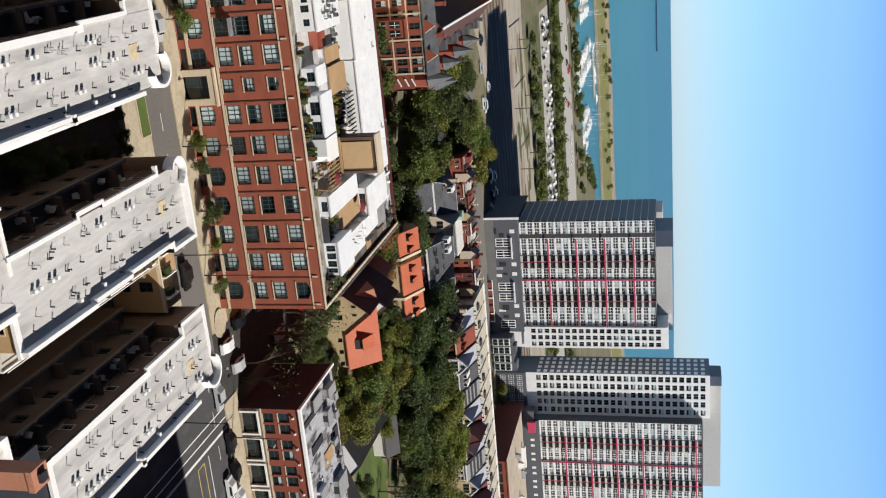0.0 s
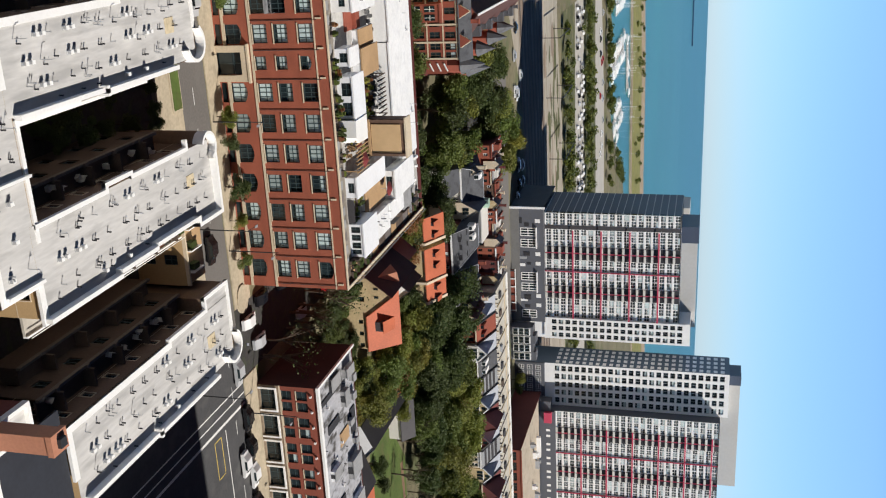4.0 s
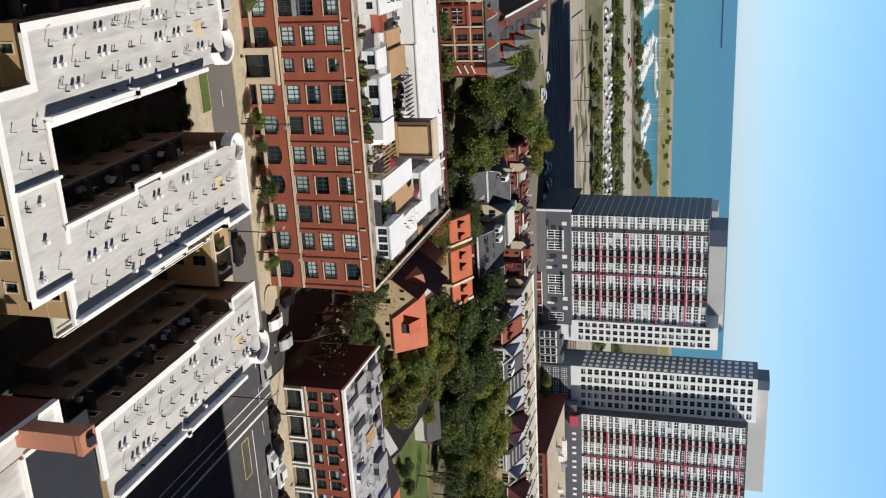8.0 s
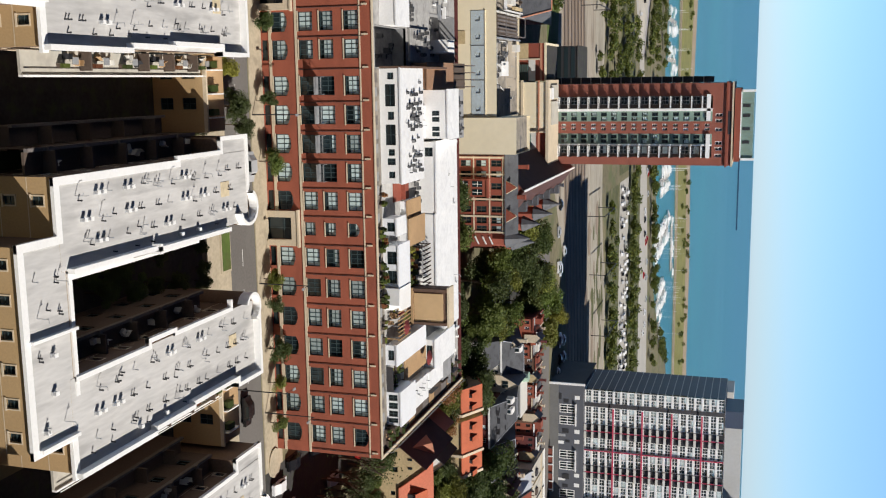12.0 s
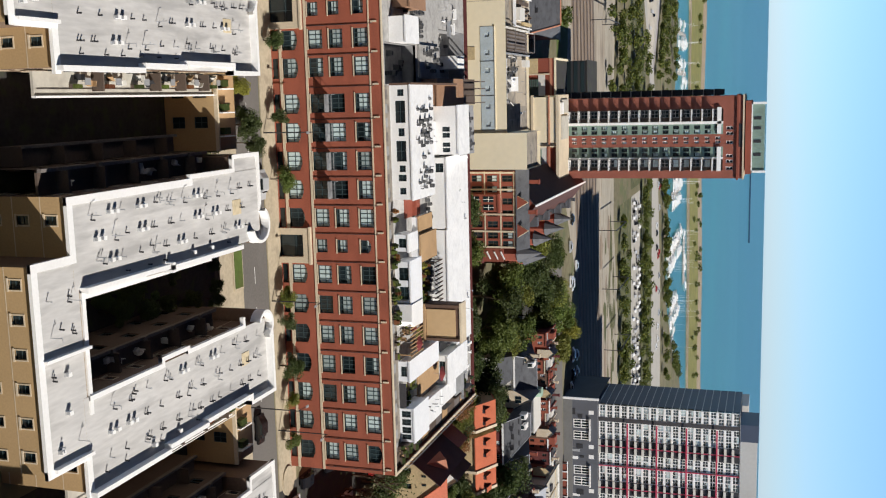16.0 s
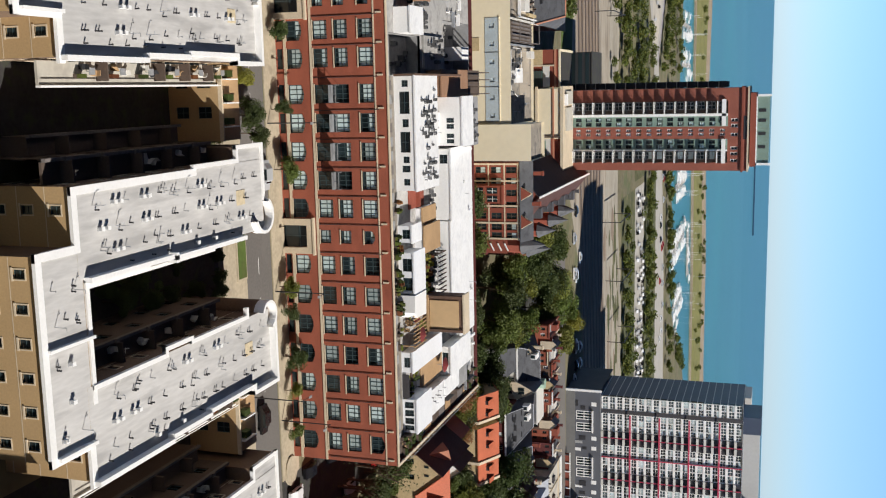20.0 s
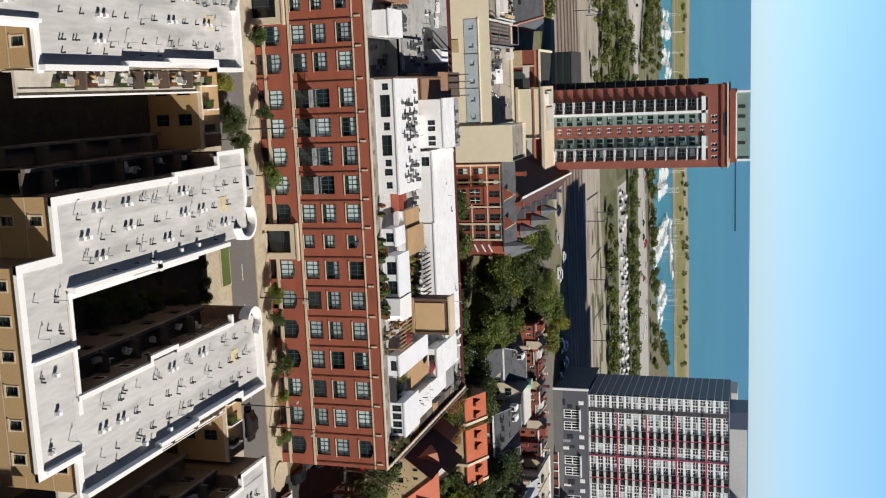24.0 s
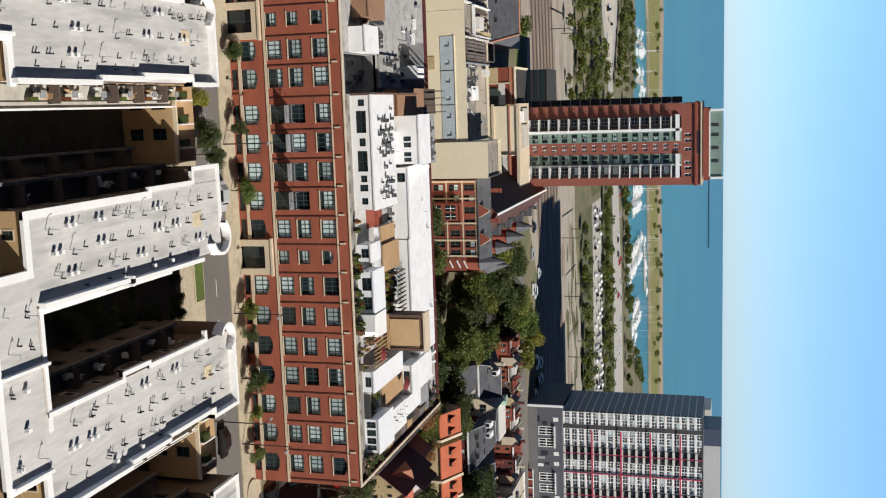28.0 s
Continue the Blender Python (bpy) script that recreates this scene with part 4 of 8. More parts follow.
for i in range(34):
    air_con(10.4 + i * 0.72, 158.6 + rnd.uniform(-0.8, 0.9), Z, rnd.uniform(0.4, 0.7), rnd.choice((0, 90)))
for i in range(7):
    put_vent(rnd.uniform(12, 40), rnd.uniform(168.5, 174.5), 19.45, rnd.choice((0, 2, 3)))
penthouse(20.6, 23.2, 142.9, 147.0, Z, 19.4, [(0.6, 2.0, 18.0, 19.2)], "small white sided roof addition", SIDING)
penthouse(24.8, 31.2, 142.9, 147.8, Z, 19.6, [(0.9, 2.9, 17.9, 19.4), (3.9, 5.9, 17.9, 19.4)], "white sided roof addition with two windows", SIDING, SIDING)
bw = thing("penthouse", "white rounded roof addition in full sun", "roof addition", "white additions on the loft roof")
part("wall", Geo().prism([(31.4, 142.4), (34.0, 142.1), (35.0, 143.2), (35.2, 147.4), (31.4, 147.6)], Z, 20.0), WHITE, bw)
tagged(part("roof_deck", Geo().box(15.6, 18.7, 147.6, 154.6, Z, Z + 0.2).box(15.7, 18.6, 150.9, 151.1, Z + 0.2, Z + 0.9), BRICK_RED), "rust red tiled deck between the roof additions", "roof deck", "decks on the loft roof")
penthouse(18.9, 21.5, 151.0, 157.4, Z, 18.3, [], "low roof addition with a small tan deck", SIDING, WOOD)
for i in range(14):
    tagged(part("roof_planter", Geo().box(-0.5, 0.5, -0.25, 0.25, 0, 0.5).box(-0.5, 0.5, -0.3, 0.3, 0.5, 0.9, 1).box(-0.3, 0.35, -0.2, 0.2, 0.9, 1.3, 1), [BROWN, LEAF[(3, 4, 2)[i % 3]]], at=pose(rnd.uniform(27, 34), rnd.uniform(151.5, 155.8), Z, 0, 0, rnd.uniform(0, 180))), "brown planter with dry shrubs on the roof", "planter box", "planters on the loft roof")
for i in range(22):
    tagged(part("roof_planter", Geo().box(-0.35, 0.35, -0.25, 0.25, 0, 0.4).box(-0.4, 0.4, -0.3, 0.3, 0.4, 0.8, 1).box(-0.2, 0.3, -0.22, 0.15, 0.8, 1.15, 1), [BROWN, LEAF[(4, 0, 3, 4)[i % 4]]], at=pose(rnd.uniform(15.5, 34), rnd.uniform(140.4, 142.3), 17.37, 0, 0, rnd.uniform(0, 180))), "small planter with dark shrubs along the parapet", "planter box", "planters on the loft roof")
penthouse(21.8, 26.0, 150.4, 158.2, Z, 18.7, [], "low roof addition with a tan deck", SIDING, WOOD)
dk = thing("stair_tower", "tan panelled stair tower with brown brick edges on the roof", "stair tower")
part("wall", Geo().box(33.4, 39.6, 153.2, 155.6, Z, 24.3), BROWN_EDGE, dk)
part("panel", Geo().box(34.3, 39.0, 153.08, 153.2, 18.6, 23.6), TAN_PANEL, dk, "smooth tan front panel")
part("cap", Geo().box(33.2, 39.8, 153.0, 155.8, 24.3, 24.6), LIME, dk, "pale stone cap")
for x in (33.5, 39.1):
    part("edge_pier", Geo().box(x, x + 0.45, 152.9, 153.2, Z, 24.3), BROWN_EDGE, dk)
part("ledge", Geo().box(33.4, 39.6, 152.8, 153.2, 18.1, 18.5), WOOD, dk)
for i in range(10):
    tagged(part("roof_chair", Geo().box(-0.28, 0.28, -0.28, 0.28, 0, 0.42).box(-0.28, 0.28, 0.2, 0.28, 0.42, 0.85), (WOOD, PAINT_RED, BROWN_EDGE)[i % 3], at=pose(rnd.uniform(33.5, 39.8), rnd.uniform(143, 151.5), Z, 0, 0, rnd.uniform(0, 360))), "small terrace chair on the loft roof", "chair", "chairs on the roof terrace")
pg = thing("pergola", "weathered timber pergola with chairs on the roof", "pergola", "roof pergolas")
for k in range(9):
    part("beam", Geo().box(34.6 + k * 0.62, 34.75 + k * 0.62, 142.6, 148.2, 19.5, 19.7), WOOD, pg)
for x, y in ((34.7, 143.2), (39.6, 143.2), (34.7, 148.0), (39.6, 148.0)):
    part("post", Geo().box(x - 0.08, x + 0.08, y - 0.08, y + 0.08, Z, 19.5), WOOD, pg)
pg = thing("pergola", "brown timber pergola over a roof terrace", "pergola", "roof pergolas")
for k in range(10):
    part("beam", Geo().box(27.0 + k * 0.75, 27.16 + k * 0.75, 156.0, 160.0, 19.2, 19.4), BROWN, pg)
for x, y in ((27.1, 156.2), (33.8, 156.2), (27.1, 159.8), (33.8, 159.8)):
    part("post", Geo().box(x - 0.08, x + 0.08, y - 0.08, y + 0.08, Z, 19.2), BROWN, pg)
for x, y in ((38.4, 146.4), (46.4, 157.5)):
    um = thing("parasol", "dark red parasol on a roof terrace", "parasol", "parasols on the roof")
    part("pole", Geo().bar((x, y, Z), (x, y, 19.9), 0.04), GREY_METAL, um)
    part("canopy", Geo().bar((x, y, 19.6), (x, y, 20.2), 1.35, 0, 8, 0.05), PAINT_RED, um)
for i in range(40):
    x, y = rnd.choice(((rnd.uniform(33, 41), rnd.uniform(141.5, 153)), (rnd.uniform(20, 40), rnd.uniform(140.2, 142)), (rnd.uniform(44, 50), rnd.uniform(143, 151)), (rnd.uniform(24, 34), rnd.uniform(151, 156))))
    tagged(part("roof_planter", Geo().box(-0.5, 0.5, -0.25, 0.25, 0, 0.5).box(-0.42, 0.42, -0.18, 0.18, 0.5, 0.75, 1), [BROWN, LEAF[1]], at=pose(x, y, Z, 0, 0, rnd.choice((0, 90)))), "small brown planter box with shrubs on the roof", "planter box", "planters on the loft roof")
penthouse(40.6, 43.8, 142.9, 157.0, Z, 19.0, [(0.8, 2.4, 17.7, 18.7)], "white sided roof addition with one window", SIDING, SIDING)
penthouse(44.0, 48.0, 149.5, 160.0, Z, 17.9, [], "pale roof addition with a tan wooden deck", WHITE, WOOD)
penthouse(48.2, 53.6, 142.9, 149.6, Z, 19.5, [(0.4, 1.4, 17.6, 19.1), (1.7, 2.7, 17.6, 19.1), (3.0, 4.0, 17.6, 19.1), (4.2, 5.0, 17.6, 19.1)], "white sided roof addition with tall windows", SIDING, SIDING)
penthouse(49.6, 53.6, 150.4, 158.6, Z, 18.7, [], "large white roof addition with white coated roof", WHITE)
penthouse(49.6, 52.4, 158.9, 166.5, Z, 18.9, [], "white roof addition with white coated roof and vents", WHITE)
terr = thing("roof_terrace", "brown timber terrace behind a thin steel railing", "roof terrace")
part("deck", Geo().box(54.0, 57.1, 141.0, 181.4, Z, Z + 0.08), BROWN, terr)
for i in range(11):
    part("board", Geo().box(54.0, 57.1, 142.0 + i * 3.6, 144.9 + i * 3.6, Z + 0.08, Z + 0.13), (WOOD, BROWN, DARK_GREY)[i % 3], terr)
for i in range(6):
    part("screen", Geo().box(53.85, 54.0, 142.0 + i * 6.4, 145.6 + i * 6.4, Z, Z + 1.5), (BROWN, SLATE_DARK)[i % 2], terr)
part("wall", Geo().box(44.2, 48.0, 142.9, 143.1, Z, Z + 1.1), SLATE_DARK, terr)
penthouse(44.4, 49.4, 161.5, 173.0, Z, 19.2, [(1, 3, 17.8, 18.9)], "white roof addition with grey roof", WHITE)
penthouse(50.0, 53.4, 168.0, 173.0, Z, 18.4, [], "low grey roof plant box", GREY_METAL, GREY_ROOF)
penthouse(-12.2, -8.4, 143.4, 149.0, Z, 19.8, [], "white box-shaped roof addition in sun", WHITE)
penthouse(-20.0, -13.6, 145.0, 152.0, Z, 20.0, [(2, 3.5, 18, 19.2)], "low brown brick roof addition with brown roof", BROWN_ROOF, BROWN_ROOF)
for i in range(6):
    air_con(rnd.uniform(-10.8, -4), rnd.uniform(169, 180), 14.3, rnd.uniform(0.5, 0.9))
tagged(part("roof_box", Geo().box(-7.4, -5.0, 176.0, 180.0, 14.3, 17.9), WHITE), "white plant box standing in the sunken terrace", "plant box", "plant on the loft roof")
tagged(part("roof_coping", Geo().box(-2.35, -2.05, 142.8, 166.0, 17.3, 20.75), BROWN_EDGE), "brown timber screen along the roof addition", "screen")
penthouse(-8.4, -3.4, 156.0, 166.0, Z, 17.5, [], "low pale grey roof deck with plant", WHITE_ROOF, LOFT_ROOF)
for i in range(12):
    air_con(rnd.uniform(-8.0, -4.0), rnd.uniform(157, 165.5), 17.75, rnd.uniform(0.4, 0.75))
penthouse(-3.0, 1.2, 157.5, 172.0, Z, 19.8, [], "brown brick roof addition with a pale parapet", BROWN_ROOF, BROWN_ROOF)
penthouse(-3.0, 1.2, 172.2, 180.5, Z, 19.4, [], "brown roof terrace with a steel frame", BRICK_RED, BROWN)
pg = thing("pergola", "brown steel frame over a roof terrace", "pergola", "roof pergolas")
for k in range(4):
    part("beam", Geo().box(-2.8 + k * 1.25, -2.65 + k * 1.25, 172.6, 180.2, 21.6, 21.8), BROWN, pg)
    part("post", Geo().box(-2.8 + k * 1.25, -2.65 + k * 1.25, 172.6, 172.8, 19.6, 21.6), BROWN, pg)
    part("post", Geo().box(-2.8 + k * 1.25, -2.65 + k * 1.25, 180.0, 180.2, 19.6, 21.6), BROWN, pg)
for i in range(36):
    air_con(rnd.uniform(-14, -8.8), rnd.uniform(149.5, 158), Z, rnd.uniform(0.4, 0.7))
for i in range(46):
    x, y = rnd.choice(((rnd.uniform(-18, -12.2), rnd.uniform(167, 180)), (rnd.uniform(-44, -20), rnd.uniform(142, 178)), (rnd.uniform(10, 43), rnd.uniform(176, 181.5)), (rnd.uniform(44, 56.5), rnd.uniform(171, 181)), (rnd.uniform(2, 9.5), rnd.uniform(154, 159.5))))
    put_vent(x, y, Z if not (4.0 < x < 9.2 and 154.8 < y < 159.8) else 18.75, rnd.choice((0, 1, 2, 2, 3)), rnd.uniform(0, 360))
for i in range(12):
    x, y = rnd.choice(((rnd.uniform(-20, -12.5), rnd.uniform(166.5, 178)), (rnd.uniform(44.5, 56), rnd.uniform(172, 180))))
    tagged(part("roof_duct", Geo().box(0, rnd.uniform(1.5, 4), 0, 0.5, 0.2, 0.7).box(0.2, 0.5, 0, 0.5, 0, 0.2), GREY_METAL if i % 2 else WHITE, at=pose(x, y, Z, 0, 0, rnd.choice((0, 90)))), "galvanised duct run on the loft roof", "roof duct", "ducts on the loft roof")
for i in range(9):
    air_con(rnd.uniform(-7.8, -2.8), rnd.uniform(146, 154), 14.9, rnd.uniform(0.5, 0.9))
for i in range(26):
    x, y = rnd.choice(((rnd.uniform(54, 56.8), rnd.uniform(141, 150)), (rnd.uniform(50, 56.5), rnd.uniform(174, 181)), (rnd.uniform(45, 48), rnd.uniform(143, 149)), (rnd.uniform(49.8, 50.8), rnd.uniform(167, 173))))
    tagged(part("roof_planter", Geo().box(-0.6, 0.6, -0.3, 0.3, 0, 0.5).box(-0.5, 0.5, -0.22, 0.22, 0.5, 0.9, 1), [BROWN, LEAF[4]], at=pose(x, y, Z, 0, 0, rnd.choice((0, 90)))), "dark planter box with shrubs on the roof", "planter box", "planters on the loft roof")
for i in range(10):
    put_vent(rnd.uniform(50, 52), rnd.uniform(151, 158), 18.95, rnd.choice((0, 1, 2)), rnd.uniform(0, 90))
fence = thing("roof_railing", "thin grey steel railing along the roof edge", "railing")
for i in range(24):
    part("post", Geo().box(57.0, 57.06, 140 + i * 1.75, 140.06 + i * 1.75, LTOP + 0.15, LTOP + 1.2), GREY_METAL, fence)
part("rail", Geo().box(57.0, 57.06, 140, 180.4, LTOP + 1.2, LTOP + 1.27), GREY_METAL, fence)


# ---- smaller red brick shop building across the side street ----
SHOP_STONE = mat("weathered brown stone", (0.27, 0.21, 0.15), 0.9, 0.3, 0.4, 3.0, 0.02)
shop = thing("shop_building", "three-storey red brick corner building with stone shopfronts and patched roof", "shop building")
P, Q = (75.6, 138.5), (130.0, 138.5)
holes = []
for i in range(9):
    x = 0.7 + i * 5.0
    holes.append((x, x + 3.9, 0.5, 3.3))
    for dxx in (0.1, 2.2):
        holes += [(x + dxx, x + dxx + 1.7, 4.4, 6.2), (x + dxx, x + dxx + 1.7, 7.1, 9.0)]
part("wall", wall(P, Q, 3.9, 10.8, [h for h in holes if h[2] > 4], 0.25), BRICK_RED, shop)
part("shopfront", wall(P, Q, 0, 3.9, [h for h in holes if h[2] < 4], 0.5), SHOP_STONE, shop, "weathered stone shopfront")
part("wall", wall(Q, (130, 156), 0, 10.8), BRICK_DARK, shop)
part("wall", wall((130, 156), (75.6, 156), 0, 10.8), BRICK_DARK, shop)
# this side's shade is painted in with a much darker brick
part("wall", wall((75.6, 156), P, 0, 10.8), SHADED_BRICK, shop, "maroon side wall with shade put into its brick")
for h in holes:
    if h[2] < 4:
        window(shop, P, Q, h, 3, 2, FRAME, GLASS, 0.1, 0.4)
        w2, h2 = h[1] - h[0], h[3] - h[2]
        part("stone_frame", Geo().box(-0.3, 0, -0.2, 0, -0.2, h2 + 0.3).box(w2, w2 + 0.3, -0.2, 0, -0.2, h2 + 0.3).box(0, w2, -0.2, 0, h2, h2 + 0.3), WHITE, shop, "white stone window surround", at=along(P, Q, h[0], h[2], 0))
    else:
        window(shop, P, Q, h, 1, 2, FRAME, GLASS, 0.09, 0.18, rnd.choice((0, 0, 0.5)))
        part("sill", Geo().box(-0.1, 1.65, -0.1, 0.2, -0.16, 0), LIME, shop, at=along(P, Q, h[0], h[2], 0))
part("cornice", Geo().box(75.4, 130.2, 138.2, 139.0, 10.8, 11.25), WHITE, shop, "white cornice")
part("parapet", Geo().box(75.45, 75.9, 139.0, 156.2, 10.8, 11.2), WHITE, shop)
part("stone_band", Geo().box(75.5, 130.0, 138.38, 138.5, 4.0, 4.25), LIME, shop)
for i in range(18):
    part("bracket", Geo().box(77 + i * 2.9, 77.3 + i * 2.9, 138.1, 138.5, 9.6, 9.9), WHITE, shop)
part("roof", Geo().box(75.9, 129.9, 139.0, 155.9, 10.3, 10.7), PATCH_ROOF, shop, "silver roof with dark patches")
for i in range(26):
    put_vent(rnd.uniform(78, 120), rnd.uniform(140, 155), 10.7, rnd.choice((0, 1, 2, 2)), rnd.uniform(0, 90))
for x, y, w, d, h in ((78, 150.5, 1.6, 3.4, 1.0), (80.5, 153.6, 1.2, 1.2, 0.9), (84, 153, 1.2, 1.4, 0.8), (88.5, 151, 0.9, 1.6, 0.7), (93, 152.8, 1.0, 1.0, 0.8)):
    tagged(part("stair_hut", Geo().box(x, x + w, y, y + d, 10.7, 10.7 + h).box(x - 0.15, x + w + 0.15, y - 0.15, y + d + 0.15, 10.7 + h, 10.85 + h), GREY_ROOF), "small grey plant box on the patched roof", "stair hut", "huts on the shop roof")


ROOFING = [mat("black roofing felt", (0.03, 0.03, 0.034), 0.85, 0.3), GREY_ROOF, WHITE_ROOF, WOOD]
for x, y, w, d, h, k in ((77.0, 144.2, 2.2, 4.0, 0.9, 0), (81.5, 149.0, 3.0, 2.0, 1.6, 1), (84.8, 142.0, 1.6, 5.2, 0.35, 0), (89.0, 147.0, 2.6, 4.2, 0.3, 3), (93.2, 141.5, 2.0, 3.2, 1.4, 2),
                         (96.0, 149.5, 3.6, 4.4, 1.8, 1), (100.8, 143.5, 2.6, 3.4, 0.4, 0), (104.5, 150.2, 3.2, 4.6, 1.2, 2), (108.6, 144.0, 2.4, 5.0, 0.35, 0), (112.5, 149.8, 3.0, 4.0, 1.6, 1), (79.2, 139.8, 1.0, 8.0, 0.25, 0), (87.0, 152.5, 5.0, 2.4, 0.3, 0)):
    t = thing("roof_box", ("low black felt roof patch", "grey stair hut with a flat cap", "white roof plant box", "small timber roof deck")[k] + " on the patched roof", "roof structure", "structures on the shop roof")
    part("body", Geo().box(x, x + w, y, y + d, 10.7, 10.7 + h * 0.6), ROOFING[k], t)
    if h > 0.8:
        part("cap", Geo().box(x - 0.12, x + w + 0.12, y - 0.12, y + d + 0.12, 10.7 + h * 0.6, 10.8 + h * 0.6), ROOFING[1], t)
        part("hatch_door", Geo().box(x + w * 0.3, x + w * 0.7, y - 0.05, y, 10.7, 10.6 + h * 0.6), BLACK, t)


# ---- cream concrete building behind the lofts ----
cream = thing("concrete_building", "cream rendered commercial building with a band of small windows", "commercial building")
P, Q = (-70.0, 215.0), (8.0, 215.0)
WX = [-13.3 + i * 3.87 for i in range(6)]
hs = [(70 + x - 0.5, 70 + x + 0.5, 12.2, 13.25) for x in WX]
part("wall", wall(P, Q, 0, 16.9, hs, 0.3), CREAM, cream)
GREEN_DARK = mat("dark green blind fabric", (0.05, 0.09, 0.07), 0.8, 0.2, 0.4, 3.0)
BLUE_PANEL = mat("blue grey panel", (0.44, 0.50, 0.52), 0.6, 0.14, 0.4, 2.0)
for h in hs:
    window(cream, P, Q, h, 1, 1, GREY_METAL, GLASS, 0.08, 0.2)
for i in range(3):
    x0, x1 = -15.0 + i * 7.45, -7.65 + i * 7.45
    gg = wall((x0, 214.92), (x1, 214.92), 11.2, 14.3, [(x - 0.5 - x0, x + 0.5 - x0, 12.2, 13.25) for x in WX[2 * i:2 * i + 2]], 0.06)
    part("cladding_panel", gg, BLUE_PANEL, cream, "pale blue grey panel round two windows")
    part("panel_trim", Geo().box(x1, x1 + 0.1, 214.86, 215, 11.1, 14.35), BLACK, cream, "dark joint beside the panel")
part("ledge", Geo().box(-15.1, 7.4, 214.8, 215, 14.32, 14.5), CREAM, cream)
for x in (-34.0, -27.0, -20.5):
    part("wall_joint", Geo().box(x, x + 0.06, 214.97, 215, 0, 16.8), TAN_ROOF, cream, "thin stained joint")
part("vent_panel", Geo().box(-10.8, -8.0, 214.9, 215, 7.7, 9.9), STONE, cream, "tan louvred patch")
part("wall", wall((8.0, 214.6), (16.0, 214.6), 0, 21.4), CREAM, cream)
part("wall", wall((16.0, 214.6), (16.0, 228), 0, 21.4), CREAM, cream)
part("wall", wall((16.0, 228), (8.0, 228), 0, 21.4), CREAM, cream)
part("wall", wall((8.0, 228), (8.0, 214.6), 0, 21.4), CREAM, cream)
part("roof", Geo().box(8.1, 15.9, 214.9, 227.9, 20.4, 20.7), GRAVEL, cream)
part("roof", Geo().box(-70, 8.0, 215.3, 238, 15.6, 16.0), GRAVEL, cream, "stained brown gravel roof")
part("roof_patch", Geo().box(-8.8, 2.4, 226.4, 236.2, 16.0, 16.06), TAN_ROOF, cream, "bare tan roofing patch")
part("wall", wall((8.0, 228), (8.0, 238), 0, 16.6), CREAM, cream)
part("wall", wall((8.0, 238), (-70, 238), 0, 16.6), CREAM, cream)
for x, y0, y1 in ((-15.0, 215.4, 238), (-9.4, 215.4, 238), (-22.6, 215.4, 238)):
    part("party_wall", Geo().box(x, x + 0.3, y0, y1, 16.0, 16.9), PALE_WALL if x != -9.4 else GREY_METAL, cream, "low pale wall across the roof")
pen = thing("roof_deck", "raised tan roof deck framed by white rails", "roof deck", "decks on the gravel roof")
part("platform", Geo().box(-22.0, -15.4, 222.0, 237.4, 16.0, 16.9), TAN_ROOF, pen)
for a in ((-22.1, -15.3, 221.8, 222.0), (-22.1, -21.9, 222.0, 237.4), (-15.5, -15.3, 222.0, 237.4)):
    part("rail", Geo().box(*a, 16.9, 17.6), WHITE, pen, "white deck rail")
part("hatch", Geo().box(-19.6, -16.8, 224.5, 229.0, 16.9, 17.9), PALE_WALL, pen, "pale roof hatch")
part("bench", Geo().box(-21.2, -20.4, 225.0, 235.0, 16.9, 17.4), BROWN, pen)
part("trunk_duct", Geo().box(-16.6, -15.9, 229.4, 236.6, 16.9, 17.7), STONE, pen, "tan duct along the deck")
for i in range(7):
    x, y = rnd.uniform(-21, -16), rnd.uniform(229.5, 236.5)
    tagged(part("roof_chair", Geo().box(-0.28, 0.28, -0.28, 0.28, 0, 0.42).box(-0.28, 0.28, 0.2, 0.28, 0.42, 0.85), (BROWN, SLATE_DARK)[i % 2], at=pose(x, y, 16.9, 0, 0, rnd.uniform(0, 360))), "dark terrace chair on a roof deck", "chair", "chairs on the roof terrace")
for i in range(30):
    x, y = rnd.choice(((rnd.uniform(-8.8, -2.5), rnd.uniform(216.4, 226)), (rnd.uniform(-8.8, 2.0), rnd.uniform(216.0, 219.5)), (rnd.uniform(-30, -23), rnd.uniform(217, 236))))
    air_con(x, y, 16.0, rnd.uniform(0.4, 0.95), rnd.choice((0, 90, 20)))
tagged(part("roof_box", Geo().box(-4.2, -1.0, 219.5, 226.0, 16.0, 16.9).box(-3.4, -2.4, 221.0, 223.0, 16.9, 17.3), WHITE), "white coated plant box on the gravel roof", "plant box", "plant on the gravel roof")
tagged(part("roof_box", Geo().box(-8.2, -6.6, 233.0, 236.4, 16.06, 17.2), PALE_WALL), "pale plant box on the gravel roof", "plant box", "plant on the gravel roof")
for x, y, dx, dy in ((-8.4, 217.0, 9.0, 0), (-8.6, 219.0, 0, 7.0), (-5.4, 218.2, 0, 8.4), (-1.6, 217.4, 0, 9.0), (0.4, 216.8, 1.8, 6.0), (-8.0, 226.4, 5.0, 0), (-28.0, 220.0, 4.6, 0), (-25.0, 222.0, 0, 9.0)):
    tagged(part("roof_pipe", Geo().bar((x, y, 16.5), (x + dx, y + dy, 16.5), 0.07, 0, 6).bar((x, y, 16.0), (x, y, 16.6), 0.07, 0, 6), (WHITE, GREY_METAL)[int(x) % 2]), "thin insulated pipe run on the gravel roof", "roof pipe", "pipes on the gravel roof")
for i in range(16):
    put_vent(rnd.uniform(-8.5, 6.5), rnd.uniform(217, 236), 16.06, rnd.choice((0, 1, 2, 3)), rnd.uniform(0, 360))


